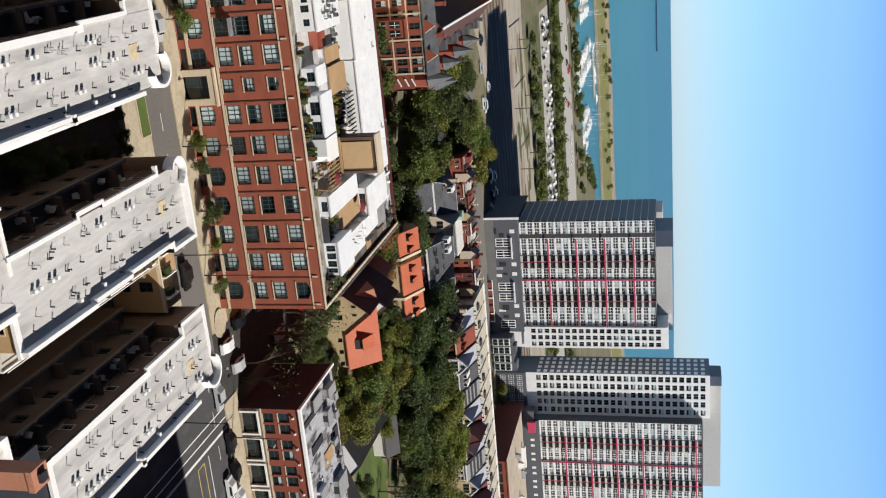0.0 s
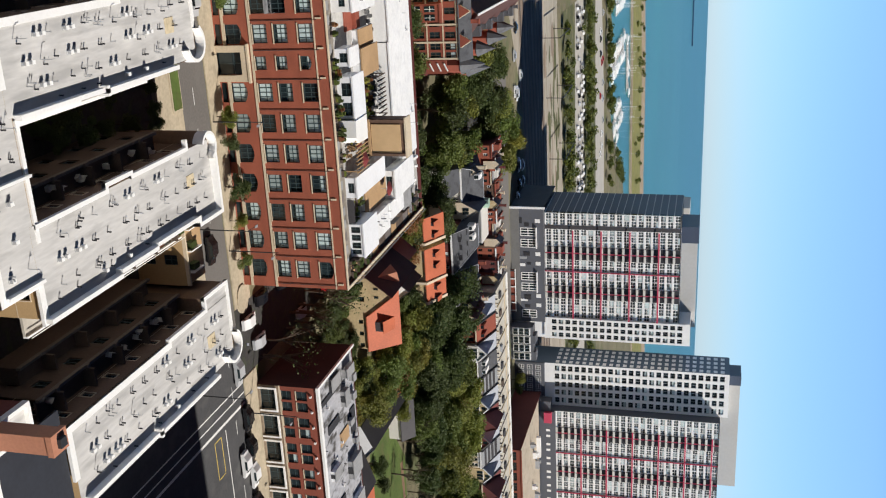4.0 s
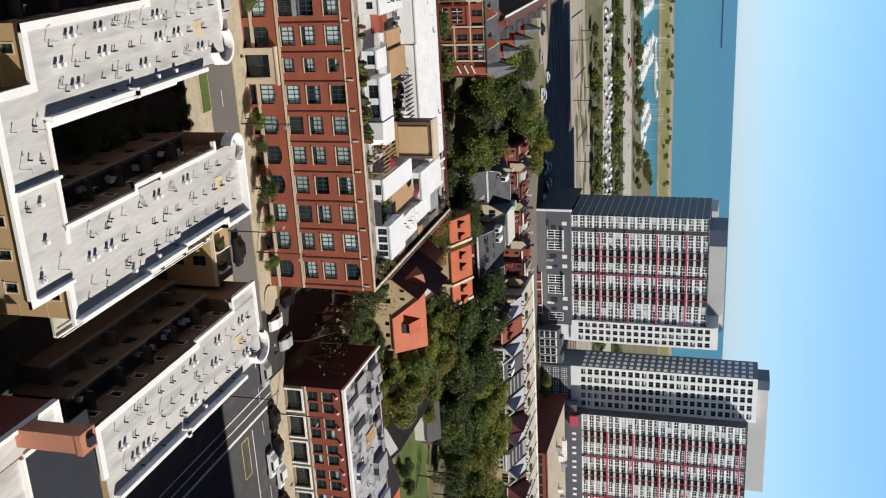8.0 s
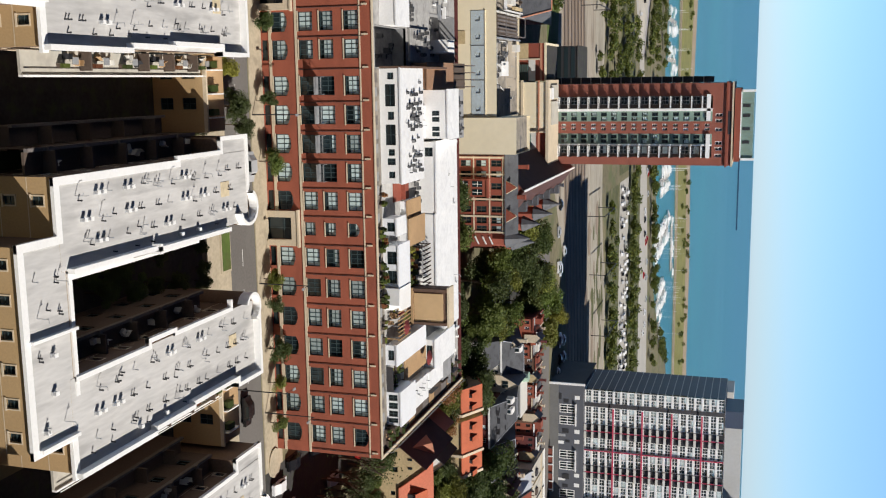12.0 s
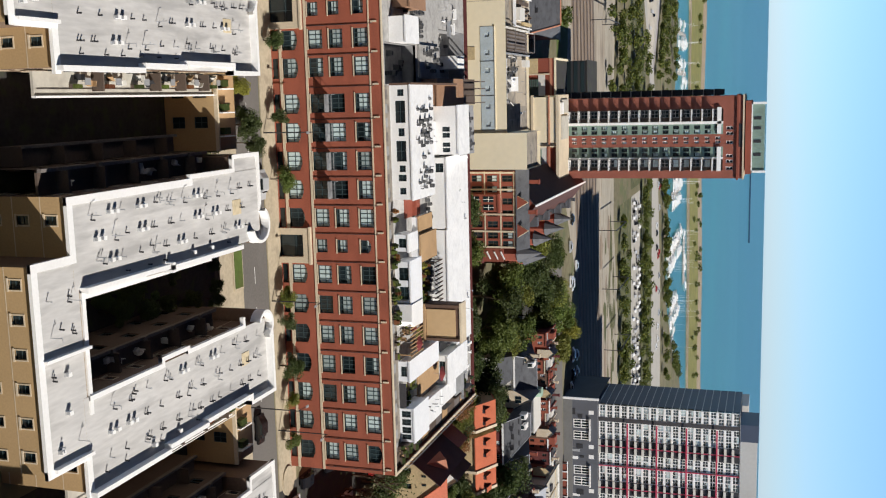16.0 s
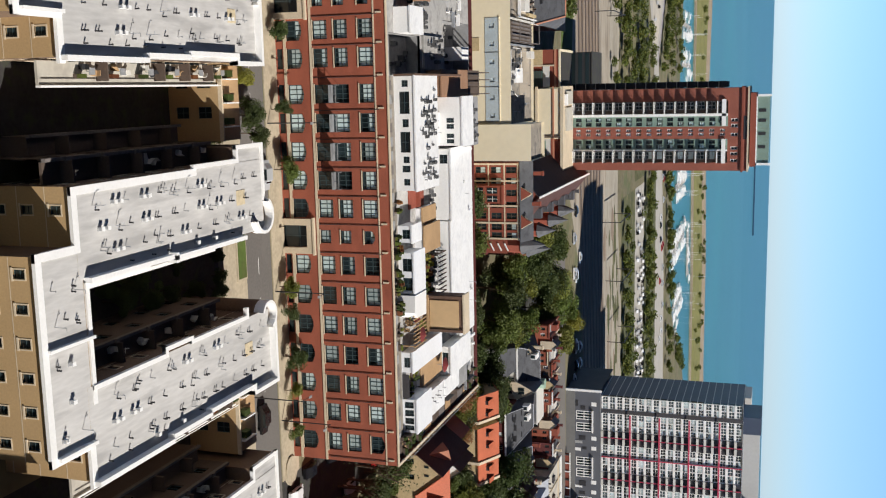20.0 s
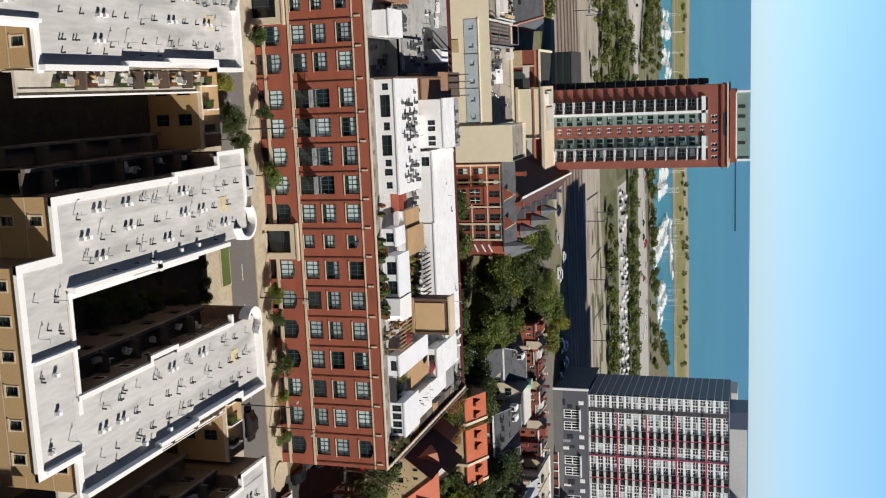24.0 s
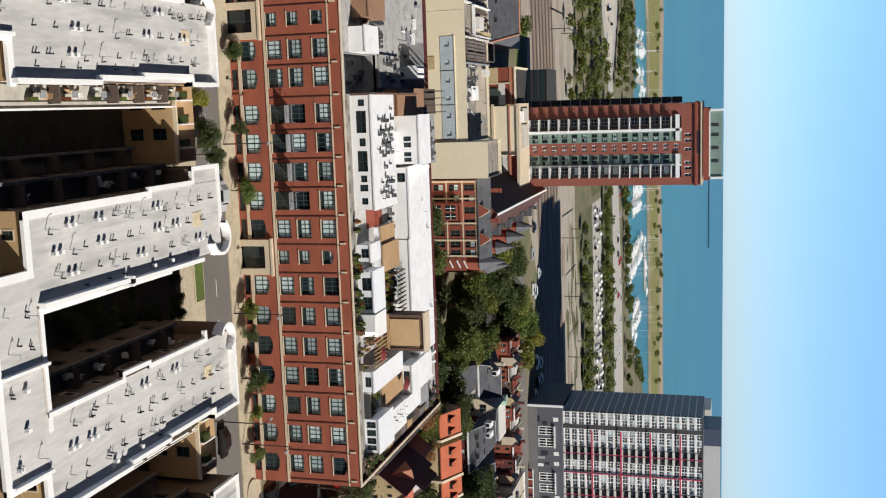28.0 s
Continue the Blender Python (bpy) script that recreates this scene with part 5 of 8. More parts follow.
# ---- brick residential tower with stacked balconies ----
tower = thing("brick_tower", "tall red brick apartment tower with white pilasters and stacked balconies", "apartment tower")
TV, T0, STEP, NF = 295.0, 12.3, 2.92, 16
TZ = T0 + STEP * NF
TOWER_BRICK = mat("weathered red brick", (0.27, 0.085, 0.055), 0.85, 0.2, 0.25, 3.0, 0.02)


def tower_run(x0, x1, z0, z1, holes, m, cols=1, fm=WHITE, bar=0.14, y=TV):
    """One upright run of the tower's front with windows at (from, to, sill, head)."""
    p, q = (x0, y), (x1, y)
    hs = [(a - x0, b - x0, c, d) for a, b, c, d in holes]
    part("wall", wall(p, q, z0, z1, hs, 0.3), m, tower)
    for h in hs:
        window(tower, p, q, h, cols, 2, fm, GLASS, bar, 0.2, rnd.choice((0, 0, 0, 0.5, 0.8)), joined=True)


FL = [T0 + STEP * k for k in range(NF)]
for x0, x1 in ((-0.5, 3.3), (11.1, 11.6), (14.2, 14.9), (22.1, 24.6)):
    part("wall", wall((x0, TV), (x1, TV), 8.0, TZ), TOWER_BRICK, tower)
tower_run(7.1, 11.1, 8.0, TZ, [(a, a + 1.15, z + 0.75, z + 2.45) for z in FL for a in (8.3, 9.7)], GREEN_WALL, 1, SLATE_DARK, 0.1)
tower_run(11.6, 14.2, 8.0, TZ, [(a, a + 0.85, z + 0.85, z + 2.2) for z in FL for a in (11.85, 13.05)], TOWER_BRICK, 1, WHITE, 0.13)
tower_run(14.9, 18.6, 8.0, TZ, [(a, a + 1.15, z + 0.75, z + 2.45) for z in FL for a in (15.2, 16.7)], GREEN_WALL, 1, SLATE_DARK, 0.1)
for x0, x1 in ((3.3, 7.1), (18.6, 22.1)):
    tower_run(x0, x1, 8.0, TZ, [(x0 + 0.3, x0 + 2.6, z + 0.3, z + 2.35) for z in FL], BROWN, 2, GREY_METAL, 0.12, TV + 1.3)
    part("wall", Geo().box(x0 - 0.02, x0, TV, TV + 1.3, 8, TZ), TOWER_BRICK, tower)
    part("wall", Geo().box(x1, x1 + 0.02, TV, TV + 1.3, 8, TZ), TOWER_BRICK, tower)
tower_run(-0.5, 24.6, TZ, 64.3, [(a - 0.5, a + 0.5, 59.9, 61.8) for a in (9.2, 10.9, 13.6, 17.7, 19.4, 21.5)], TOWER_BRICK)
part("wall", wall((24.6, TV), (24.6, 320), 8, 64.3), BRICK_RED, tower)
part("wall", wall((24.6, 320), (-0.5, 320), 8, 64.3), BRICK_RED, tower)
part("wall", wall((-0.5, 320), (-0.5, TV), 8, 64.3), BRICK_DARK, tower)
part("pilaster", Geo().box(7.15, 7.95, TV - 0.6, TV, 9.5, TZ), WHITE, tower, "white vertical pilaster")
part("pilaster", Geo().box(18.1, 18.6, TV - 0.35, TV, 9.5, TZ), WHITE, tower, "white vertical pilaster")
for x0, x1 in ((2.9, 10.9), (14.9, 22.3)):
    part("lintel", Geo().box(x0, x1, TV - 0.6, TV, 57.4, 58.5), WHITE, tower, "pale stone lintel")
part("louvre", Geo().box(8.0, 15.0, TV - 0.08, TV, 63.3, 64.2), BLACK, tower)
slab = Geo().box(0, 3.6, -1.75, 1.28, -0.02, 0.24).mesh("balcony")
gg = Geo().box(0, 3.6, -1.75, -1.7, 1.1, 1.18).box(0, 0.05, -1.7, 0.0, 1.1, 1.18).box(3.55, 3.6, -1.7, 0.0, 1.1, 1.18).box(0, 3.6, -1.75, -1.7, 0.34, 0.38)
for i in range(19):
    gg.box(i * 0.197, i * 0.197 + 0.045, -1.75, -1.71, 0.24, 1.1)
for i in range(8):
    gg.box(0, 0.04, -1.6 + i * 0.2, -1.56 + i * 0.2, 0.24, 1.1).box(3.56, 3.6, -1.6 + i * 0.2, -1.56 + i * 0.2, 0.24, 1.1)
rail = gg.mesh("railing")
slab2 = Geo().box(-2.1, 0, 0, 4.6, 0, 0.22).mesh("balcony")
rail2 = Geo().box(-2.1, -2.04, 0, 4.6, 1.15, 1.25).box(-2.04, 0, 0, 0.06, 1.15, 1.25).box(-2.1, -2.05, 0, 4.6, 0.22, 0.5).box(-2.0, -0.2, 0.6, 0.7, 0.22, 2.3)
for k in range(11):
    rail2.box(-2.1, -2.04, k * 0.45, k * 0.45 + 0.08, 0.22, 1.15).box(-2.0 + k * 0.19, -1.94 + k * 0.19, 0, 0.06, 0.22, 1.15)
rail2 = rail2.mesh("railing")
for k, z in enumerate(FL):
    for x in (3.4, 18.55):
        b = part("balcony", slab, WHITE, tower, "white balcony slab", at=pose(x, TV, z))
        part("railing", rail, BLACK, b)
    for y in (TV + 3, TV + 12, TV + 19):
        b = part("balcony", slab2, CONCRETE, tower, at=pose(-0.5, y, z))
        part("railing", rail2, BLACK, b)
part("cornice", Geo().box(-0.9, 25.0, TV - 0.5, 320.4, 62.7, 63.2), BRICK_RED, tower)
part("cornice", Geo().box(-0.8, 24.9, TV - 0.4, 320.3, 64.3, 64.7), LIME, tower)
p, q = (1.2, TV + 1.0), (23.4, TV + 1.0)
part("wall", wall(p, q, 65.0, 66.6), BRICK_RED, tower)
part("wall", Geo().box(1.2, 23.4, TV + 1.2, 318, 65, 66.6), BRICK_RED, tower)
part("plant_screen", Geo().box(1.9, 22.6, TV + 1.4, 317, 66.6, 70.1), GREEN_WALL, tower, "green metal plant screen on the roof")
for x in (1.6, 22.3):
    part("plant_frame", Geo().box(x, x + 0.7, TV + 1.0, TV + 1.4, 66.6, 70.6), WHITE, tower)
part("plant_frame", Geo().box(1.6, 23.0, TV + 1.0, TV + 1.38, 66.6, 66.9), WHITE, tower)
for x in (6, 9, 13, 17):
    part("louvre", Geo().box(x, x + 0.9, TV + 1.3, TV + 1.4, 67.2, 69.2), BLACK, tower)
# the tower is a little narrower than its bays add up to; its east edge stays
tower.matrix_basis = Matrix.Translation((1.845, 0, 0)) @ Matrix.Diagonal((0.925, 1, 1, 1))
podium = thing("tower_podium", "cream and red brick podium with green blinds below the tower", "podium")
part("wall", Geo().box(0.6, 14.6, 280.2, 294.5, 0, 14.4), CREAM, podium)
part("wall", Geo().box(14.6, 25.2, 280.8, 294.5, 0, 14.4), BRICK_RED, podium)
part("wall", Geo().box(-10.2, 0.2, 282, 300, 0, 13.6), BRICK_RED, podium)
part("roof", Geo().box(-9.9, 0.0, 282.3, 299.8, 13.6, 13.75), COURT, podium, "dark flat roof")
for a in ((-10.3, 0.2, 281.8, 282.4), (-10.3, -9.7, 282.4, 300)):
    part("coping", Geo().box(*a, 13.6, 14.1), CREAM, podium, "cream coping")
part("band", Geo().box(-10.2, 0.2, 281.85, 282, 12.3, 12.9), TILE_PALE, podium, "salmon stone band")
part("band", Geo().box(-6.0, -5.6, 281.8, 282, 4.0, 12.3), LIME, podium)
part("panel", Geo().box(-5.6, 0.2, 281.8, 282, 9.1, 11.0), PALE_WALL, podium, "pale rendered panel")
part("panel", Geo().box(-10.2, -6.0, 281.85, 282, 4.0, 9.0), STONE, podium, "tan rendered panel")
part("pier", Geo().box(14.4, 21.0, 280.3, 280.8, 4.0, 11.6), PALE_WALL, podium, "white painted panel")
part("shutter", Geo().box(15.2, 19.8, 280.1, 280.3, 4.6, 10.2), GREEN_WALL, podium, "green painted shutter")
part("shutter", Geo().box(-4.4, 0.1, 281.7, 282, 5.6, 9.0), GREEN_DARK, podium, "dark green blinds")
for i in range(5):
    part("blind_slat", Geo().box(-4.4, 0.1, 281.62, 281.7, 5.9 + i * 0.62, 6.1 + i * 0.62), SLATE_DARK, podium)
for x0, x1 in ((1.4, 5.2), (6.0, 12.6)):
    part("cap", Geo().box(x0, x1, 283.0, 292.0, 15.2, 15.6), CREAM_ROOF, podium, "raised pale roof panel")
part("band", Geo().box(0.0, 25.3, 279.9, 280.2, 12.2, 12.6), TILE_PALE, podium, "salmon stone band")
part("downpipe", Geo().box(13.9, 14.3, 279.9, 280.2, 0, 14.4), BROWN, podium)
for i in range(3):
    part("shutter_rail", Geo().box(15.2, 19.8, 280.02, 280.1, 5.8 + i * 1.5, 5.95 + i * 1.5), WHITE, podium)
part("cornice", Geo().box(0.0, 25.4, 279.8, 294.6, 14.4, 15.2), LIME, podium)
part("band", Geo().box(0.0, 14.8, 279.7, 280.2, 7.3, 8.0), LIME, podium)
part("roof_box", Geo().box(2.2, 5.4, 282, 284, 15.2, 15.9), WHITE, podium)


# near-black box set where only a dark patch is known
dark = thing("dark_block", "low near-black block with glossy strips behind the brick tower", "office block")
part("wall", Geo().box(-11.5, 1.0, 352, 372, 0, 10.5), BLACK, dark)
for i in range(4):
    part("window_strip", Geo().box(-11.2, 0.8, 351.9, 352.0, 1.2 + i * 2.4, 2.6 + i * 2.4), GLASS, dark)
part("roof", Geo().box(-11.7, 1.2, 351.8, 372.2, 10.5, 10.8), COURT, dark)


# ---- two white towers with crimson lines, on a charcoal base ----
def lake_tower(x0, cols, y, z0, step, n, depth, white, label, side=False):
    """cols: runs (from, to, kind): g glazed, b balcony, d dark strip, r crimson line; white: run of punched windows, with its own floors."""
    t = thing("white_tower", label, "apartment tower", "white lakeside towers")
    z1 = z0 + step * n
    xa, xb = cols[0][0], cols[-1][1]
    holes = []
    for a, b, k in cols:
        if k == "g":
            m = max(1, round((b - a) / 2.4))
            holes += [(h[0] - xa, h[1] - xa, h[2], h[3]) for h in grid_holes(a, b, m, 0.93, z0, step, n, 0.42, step - 0.72)]
        elif k == "b":
            holes += [(a - xa, b - xa, z0 + step * i + 0.1, z0 + step * (i + 1) - 0.1) for i in range(n)]
    P, Q = (xa, y), (xb, y)
    g = wall(P, Q, z0, z1, holes, 0.25)
    part("wall", g, WHITE, t, "white grid front")
    for a, b, k in cols:
        if k == "g":
            m = max(1, round((b - a) / 2.4))
            for h in grid_holes(a, b, m, 0.93, z0, step, n, 0.42, step - 0.72):
                window(t, (0, y), (400, y), h, 2, 2, WHITE, GLASS_T, 0.13, 0.1, rnd.choice((0, 0, 0, 0, 0.4, 0.9)), joined=True)
        elif k == "b":
            w = b - a
            for i in range(n):
                # a flush black panel paints the shade of each balcony's recess
                key = ("loggia", round(w, 2))
                if key not in BAL:
                    BAL["slab", round(w, 2)] = Geo().box(0, w, -0.7, 0.0, -0.1, 0.12).box(0, w, -0.7, -0.6, 0.12, 0.8).mesh("balcony")
                    BAL[key] = Geo().box(0.02, w - 0.02, -0.05, 0.0, 0.12, step - 0.1).mesh("loggia")
                o = part("balcony", BAL["slab", round(w, 2)], PALE_WALL, t, at=pose(a, y, z0 + step * i))
                part("loggia", BAL[key], BLACK, o, "black panel standing in for a shaded recess behind the balcony")
        elif k == "d":
            # a flat dark strip paints the shade of an upright recess
            part("dark_strip", Geo().box(a, b, y - 0.05, y, z0, z1), SLATE_DARK, t, "flat dark strip standing in for a shaded recess")
        elif k == "r":
            part("crimson_line", Geo().box(a + 0.05, b - 0.05, y - 0.5, y, z0, z1), RED_PAINT, t, "crimson vertical line")
    x2 = xa + 6.5
    for i in range(n):
        if i % 4 == 3:
            part("crimson_line", Geo().box(x2, xb, y - 1.0, y - 0.9, z0 + step * (i + 1) - 0.2, z0 + step * (i + 1) + 0.35), RED_PAINT, t, "crimson floor line")
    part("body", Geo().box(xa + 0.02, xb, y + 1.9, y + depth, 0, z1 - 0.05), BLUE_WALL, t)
    part("roof_edge", Geo().box(xa, xb, y, y + 1.9, z1 - 0.3, z1), WHITE, t)
    # side wall in shade, with windows
    p, q = (xa, y + depth), (xa, y)
    hs = grid_holes(0.3, depth - 0.3, 8, 0.93, z0, step, n, 0.2, step - 0.35) if side else []
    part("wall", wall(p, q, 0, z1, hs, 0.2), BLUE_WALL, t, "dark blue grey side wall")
    for h in hs:
        window(t, p, q, h, 2, 1, GREY_METAL, GLASS, 0.07, 0.04, joined=True)
    for i in range(n + 1 if side else 0):
        part("floor_edge", Geo().box(xa - 0.07, xa, y + 0.1, y + depth, z0 + step * i - 0.12, z0 + step * i + 0.1), PALE_WALL, t, "pale slab edge")
    # punched white part
    if white:
        a, b, zw, m, fl, off = white
        hs = grid_holes(0.3, b - a - 0.3, m, 0.66, zw, step, fl, 0.5, 1.85)
        P2, Q2 = (a, y + off), (b, y + off)
        part("wall", wall(P2, Q2, zw - 2.4, zw + fl * step + 2.6, hs, 0.35), WHITE, t, "white front with punched windows")
        for h in hs:
            window(t, P2, Q2, h, 2, 1, GREY_METAL, GLASS, 0.07, 0.3, rnd.choice((0, 0, 0, 0.6)), joined=True)
        part("body", Geo().box(a + 0.02, b, y + off + 0.6, y + depth, 0, zw + fl * step + 2.5), WHITE, t)
    return t


BAL = {}
t1 = lake_tower(114, [(114.0, 118.8, "g"), (118.8, 120.4, "d"), (120.4, 127.2, "g"), (127.2, 129.6, "b"), (129.6, 130.0, "r"), (130.0, 132.6, "b"), (132.6, 137.2, "g"),
                      (137.2, 137.6, "r"), (137.6, 143.4, "g"), (143.4, 145.8, "b"), (145.8, 146.2, "r"), (146.2, 148.6, "b"), (148.6, 153.9, "g"), (153.9, 156.6, "g")],
                360.0, 13.2, 2.66, 19, 28, (156.6, 165.4, 15.0, 3, 19, -0.8), "white residential tower with crimson lines and stacked balconies", True)
part("penthouse", Geo().box(120.6, 127, 368, 384, 63.6, 70.0), BLUE_WALL, t1, "dark blue plant room")
part("penthouse", Geo().box(127, 163, 372, 384, 63.6, 69.6), PLANT_WALL, t1, "pale plant room wall")
# unseen wing added behind the tower to lengthen its shadow on the railway
part("rear_wing", Geo().box(119.5, 165, 388.2, 404, 0, 66), PALE_WALL, t1)
t2 = lake_tower(196, [(196.0, 198.8, "g"), (198.8, 203.0, "g"), (203.0, 205.4, "b"), (205.4, 205.8, "r"), (205.8, 208.4, "b"), (208.4, 214.6, "g"), (214.6, 215.0, "r"), (215.0, 221.0, "g"),
                      (221.0, 223.2, "b"), (223.2, 223.6, "r"), (223.6, 226.0, "b"), (226.0, 233.0, "g"), (233.0, 233.4, "r"), (233.4, 239.0, "g")],
                356.5, 17.0, 2.54, 25, 26, None, "tall white residential tower with crimson lines beside a white slab")
part("wall", wall((195.9, 374), (195.9, 356.5), 0, 80.2), SLATE_WALL, t2)
p, q = (177.4, 361.5), (195.9, 361.5)
hs = grid_holes(0.4, 18.0, 5, 0.66, 15.5, 2.66, 25, 0.5, 1.85)
part("wall", wall(p, q, 12.0, 83.4, hs, 0.35), WHITE, t2, "white front with punched windows")
for h in hs:
    window(t2, p, q, h, 2, 1, GREY_METAL, GLASS, 0.07, 0.3, rnd.choice((0, 0, 0, 0.6)), joined=True)
p, q = (177.4, 377.0), (177.4, 361.5)
hs = grid_holes(0.5, 15.5, 4, 0.62, 15.5, 2.66, 25, 0.75, 1.45)
part("wall", wall(p, q, 0, 83.4, hs, 0.25), SHADED_SIDE, t2, "side wall with rows of windows, shade put into its blue grey")
for h in hs:
    window(t2, p, q, h, 2, 1, SHADED_SIDE, GLASS_T, 0.08, 0.18, joined=True)
part("body", Geo().box(177.42, 195.9, 362.3, 377, 0, 83.3), WHITE, t2)
# another unseen wing, added to widen the shadow over the tracks
part("rear_wing", Geo().box(192.5, 239, 377.2, 404, 0, 80), PALE_WALL, t2)
# the charcoal also carries the shade at the slab's foot
part("base_wall", Geo().box(177.4, 191.9, 360.7, 361.5, 0, 12.0), SLATE_WALL, t2, "charcoal wall below the white front")
hs = [(0.9 + 2.8 * i, 2.9 + 2.8 * i, z, z + 2.2) for i in range(5) for z in (1.6, 5.0, 8.4)]
for h in hs:
    window(t2, (177.4, 360.62), (191.9, 360.62), h, 2, 2, WHITE, GLASS, 0.18, 0.0, joined=True)
part("penthouse", Geo().box(184, 229, 366, 376, 80.0, 87.6), PLANT_WALL, t2, "pale plant room wall")
part("penthouse", Geo().box(180, 184, 366, 376, 80.0, 87.9), BLUE_WALL, t2)

base = thing("podium_building", "charcoal podium with white-framed bays and small square windows", "podium")
P, Q = (112.0, 359.0), (158.6, 359.0)
hs = []
for x in (119.9, 124.5, 138.0, 142.4, 153.6):
    hs.append((x - 112, x - 112 + 3.4, 3.9, 9.8))
for x in (116.4, 129.7, 133.6, 147.0, 150.9):
    hs.append((x - 112, x - 112 + 1.5, 9.6, 11.5))
part("wall", wall(P, Q, 0, 13.0, hs, 0.3), SLATE_WALL, base)
for h in hs:
    if h[3] < 10:
        window(base, P, Q, h, 3, 2, WHITE, GLASS, 0.3, -0.05)
    else:
        part("panel", Geo().box(0, 1.5, -0.03, 0.2, 0, 1.9), WHITE, base, "white square panel", at=along(P, Q, h[0], h[2], 0.0))
part("plinth", Geo().box(112, 158.6, 358.8, 359.0, 0, 3.5), GREY_PLINTH, base, "plain grey plinth")
part("roof", Geo().box(112, 158.6, 359.3, 360, 12.6, 13.0), GREY_ROOF, base)
# dark slate replaces the front's charcoal to deepen this side's shade by colour
part("wall", wall((112, 390), (112, 359), 0, 13.0), SLATE_DARK, base)
for x, z, m2, wd, ht in ((115.8, 2.0, BLACK, 2.4, 2.6), (118.0, 5.5, BLACK, 1.4, 1.8), (129.6, 5.0, BLACK, 1.6, 2.4), (134.4, 3.2, WHITE, 1.2, 2.4), (134.0, 6.2, BLACK, 0.9, 1.6), (147.4, 5.0, BLACK, 2.0, 2.6), (149.2, 3.0, WHITE, 0.9, 3.2), (131.6, 2.0, GREY_METAL, 1.0, 4.2), (151.6, 5.2, BLACK, 1.2, 2.0)):
    part("door" if z < 3 else "vent_panel", Geo().box(x, x + wd, 358.9, 359.0, z, z + ht), m2, base)
for x in (119.9, 138.0):
    part("bay_frame", Geo().box(x - 0.3, x + 8.2, 358.2, 358.95, 9.9, 10.3), WHITE, base, "white bay canopy")
part("corner_post", Geo().box(111.6, 112.4, 358.7, 359.4, 0, 13.4), WHITE, base)
base2 = thing("podium_building", "charcoal podium with a row of white square panels", "podium")
P, Q = (196.0, 355.5), (262.0, 355.5)
hs = [(x - 196, x - 195, 13.2, 14.8) for i in range(10) for x in (204 + i * 6.4, 206.6 + i * 6.4)]
part("wall", wall(P, Q, 0, 17.0, hs, 0.3), SLATE_WALL, base2)
part("roof", Geo().box(196, 262, 355.8, 356.5, 16.6, 17.0), GREY_ROOF, base2)
for h in hs:
    part("panel", Geo().box(0, 1.0, -0.03, 0.2, 0, 1.6), WHITE, base2, "white square panel", at=along(P, Q, h[0], h[2], 0.0))
# pale wall made charcoal so its colour holds the shade here
part("wall", Geo().box(192.0, 196.0, 356.0, 360.5, 0, 15), SLATE_WALL, base2)
part("canopy", Geo().box(196.0, 200.5, 354.0, 355.5, 12.6, 15.6), RED_PAINT, base2, "crimson entrance canopy")
town = thing("town_house_row", "row of white and charcoal modern town houses in shade", "town houses")
for i in range(4):
    x = 158.6 + i * 3.6
    u = part("house_unit", Geo().box(x, x + 3.5, 353 + i * 0.2, 358, 0, 9.0 + (i % 2)), SLATE_WALL, town)
    part("window_bay", Geo().box(x + 0.3, x + 3.2, 352.4 + i * 0.2, 353 + i * 0.2, 1.2, 8.0), WHITE, u)
    for k in range(3):
        for s in range(2):
            part("pane", Geo().box(x + 0.5 + s * 1.35, x + 1.65 + s * 1.35, 352.3 + i * 0.2, 352.4 + i * 0.2, 1.5 + k * 2.2, 3.2 + k * 2.2), GLASS, u)
hall = thing("low_hall", "long brick hall with big windows and tan flat roof", "hall")
P, Q = (190.0, 314.0), (262.0, 314.0)
hs = [(0.8 + 4.3 * i, 4.2 + 4.3 * i, z, z + 2.6) for i in range(16) for z in (2.4, 6.4)]
part("wall", wall(P, Q, 0, 10.6, hs, 0.25), BRICK_RED, hall)
for h in hs:
    window(hall, P, Q, h, 3, 2, BROWN, GLASS, 0.1, 0.15)
# darker brick than the front paints in this side's shade
part("wall", Geo().box(190.0, 190.3, 314.3, 360.4, 0, 10.6), BRICK_DARK, hall, "side wall in darker brick that holds its shade")
part("roof", Geo().box(190.3, 262.0, 314.4, 354.0, 10.2, 10.5), TAN_ROOF, hall, "tan flat roof")
part("parapet", Geo().box(189.9, 262.1, 313.8, 314.2, 10.6, 11.0), BRICK_RED, hall)
for i in range(9):
    x, y = 199 + i * 6.7, 334 + (i * 7 % 5) * 2.6
    o = tagged(part("roof_unit", Geo().box(x, x + 1.6 + i % 3, y, y + 1.8, 10.5, 11.9).box(x + 0.3, x + 1.2, y + 0.3, y + 1.2, 11.9, 12.6), WHITE if i % 2 else GREY_METAL), "boxy roof unit on a tan roof", "roof unit", "roof units on the brick hall")
tagged(part("roof_duct", Geo().box(204, 213, 348, 349.4, 10.5, 12.1), WHITE), "long white roof duct on the tan roof", "roof duct")
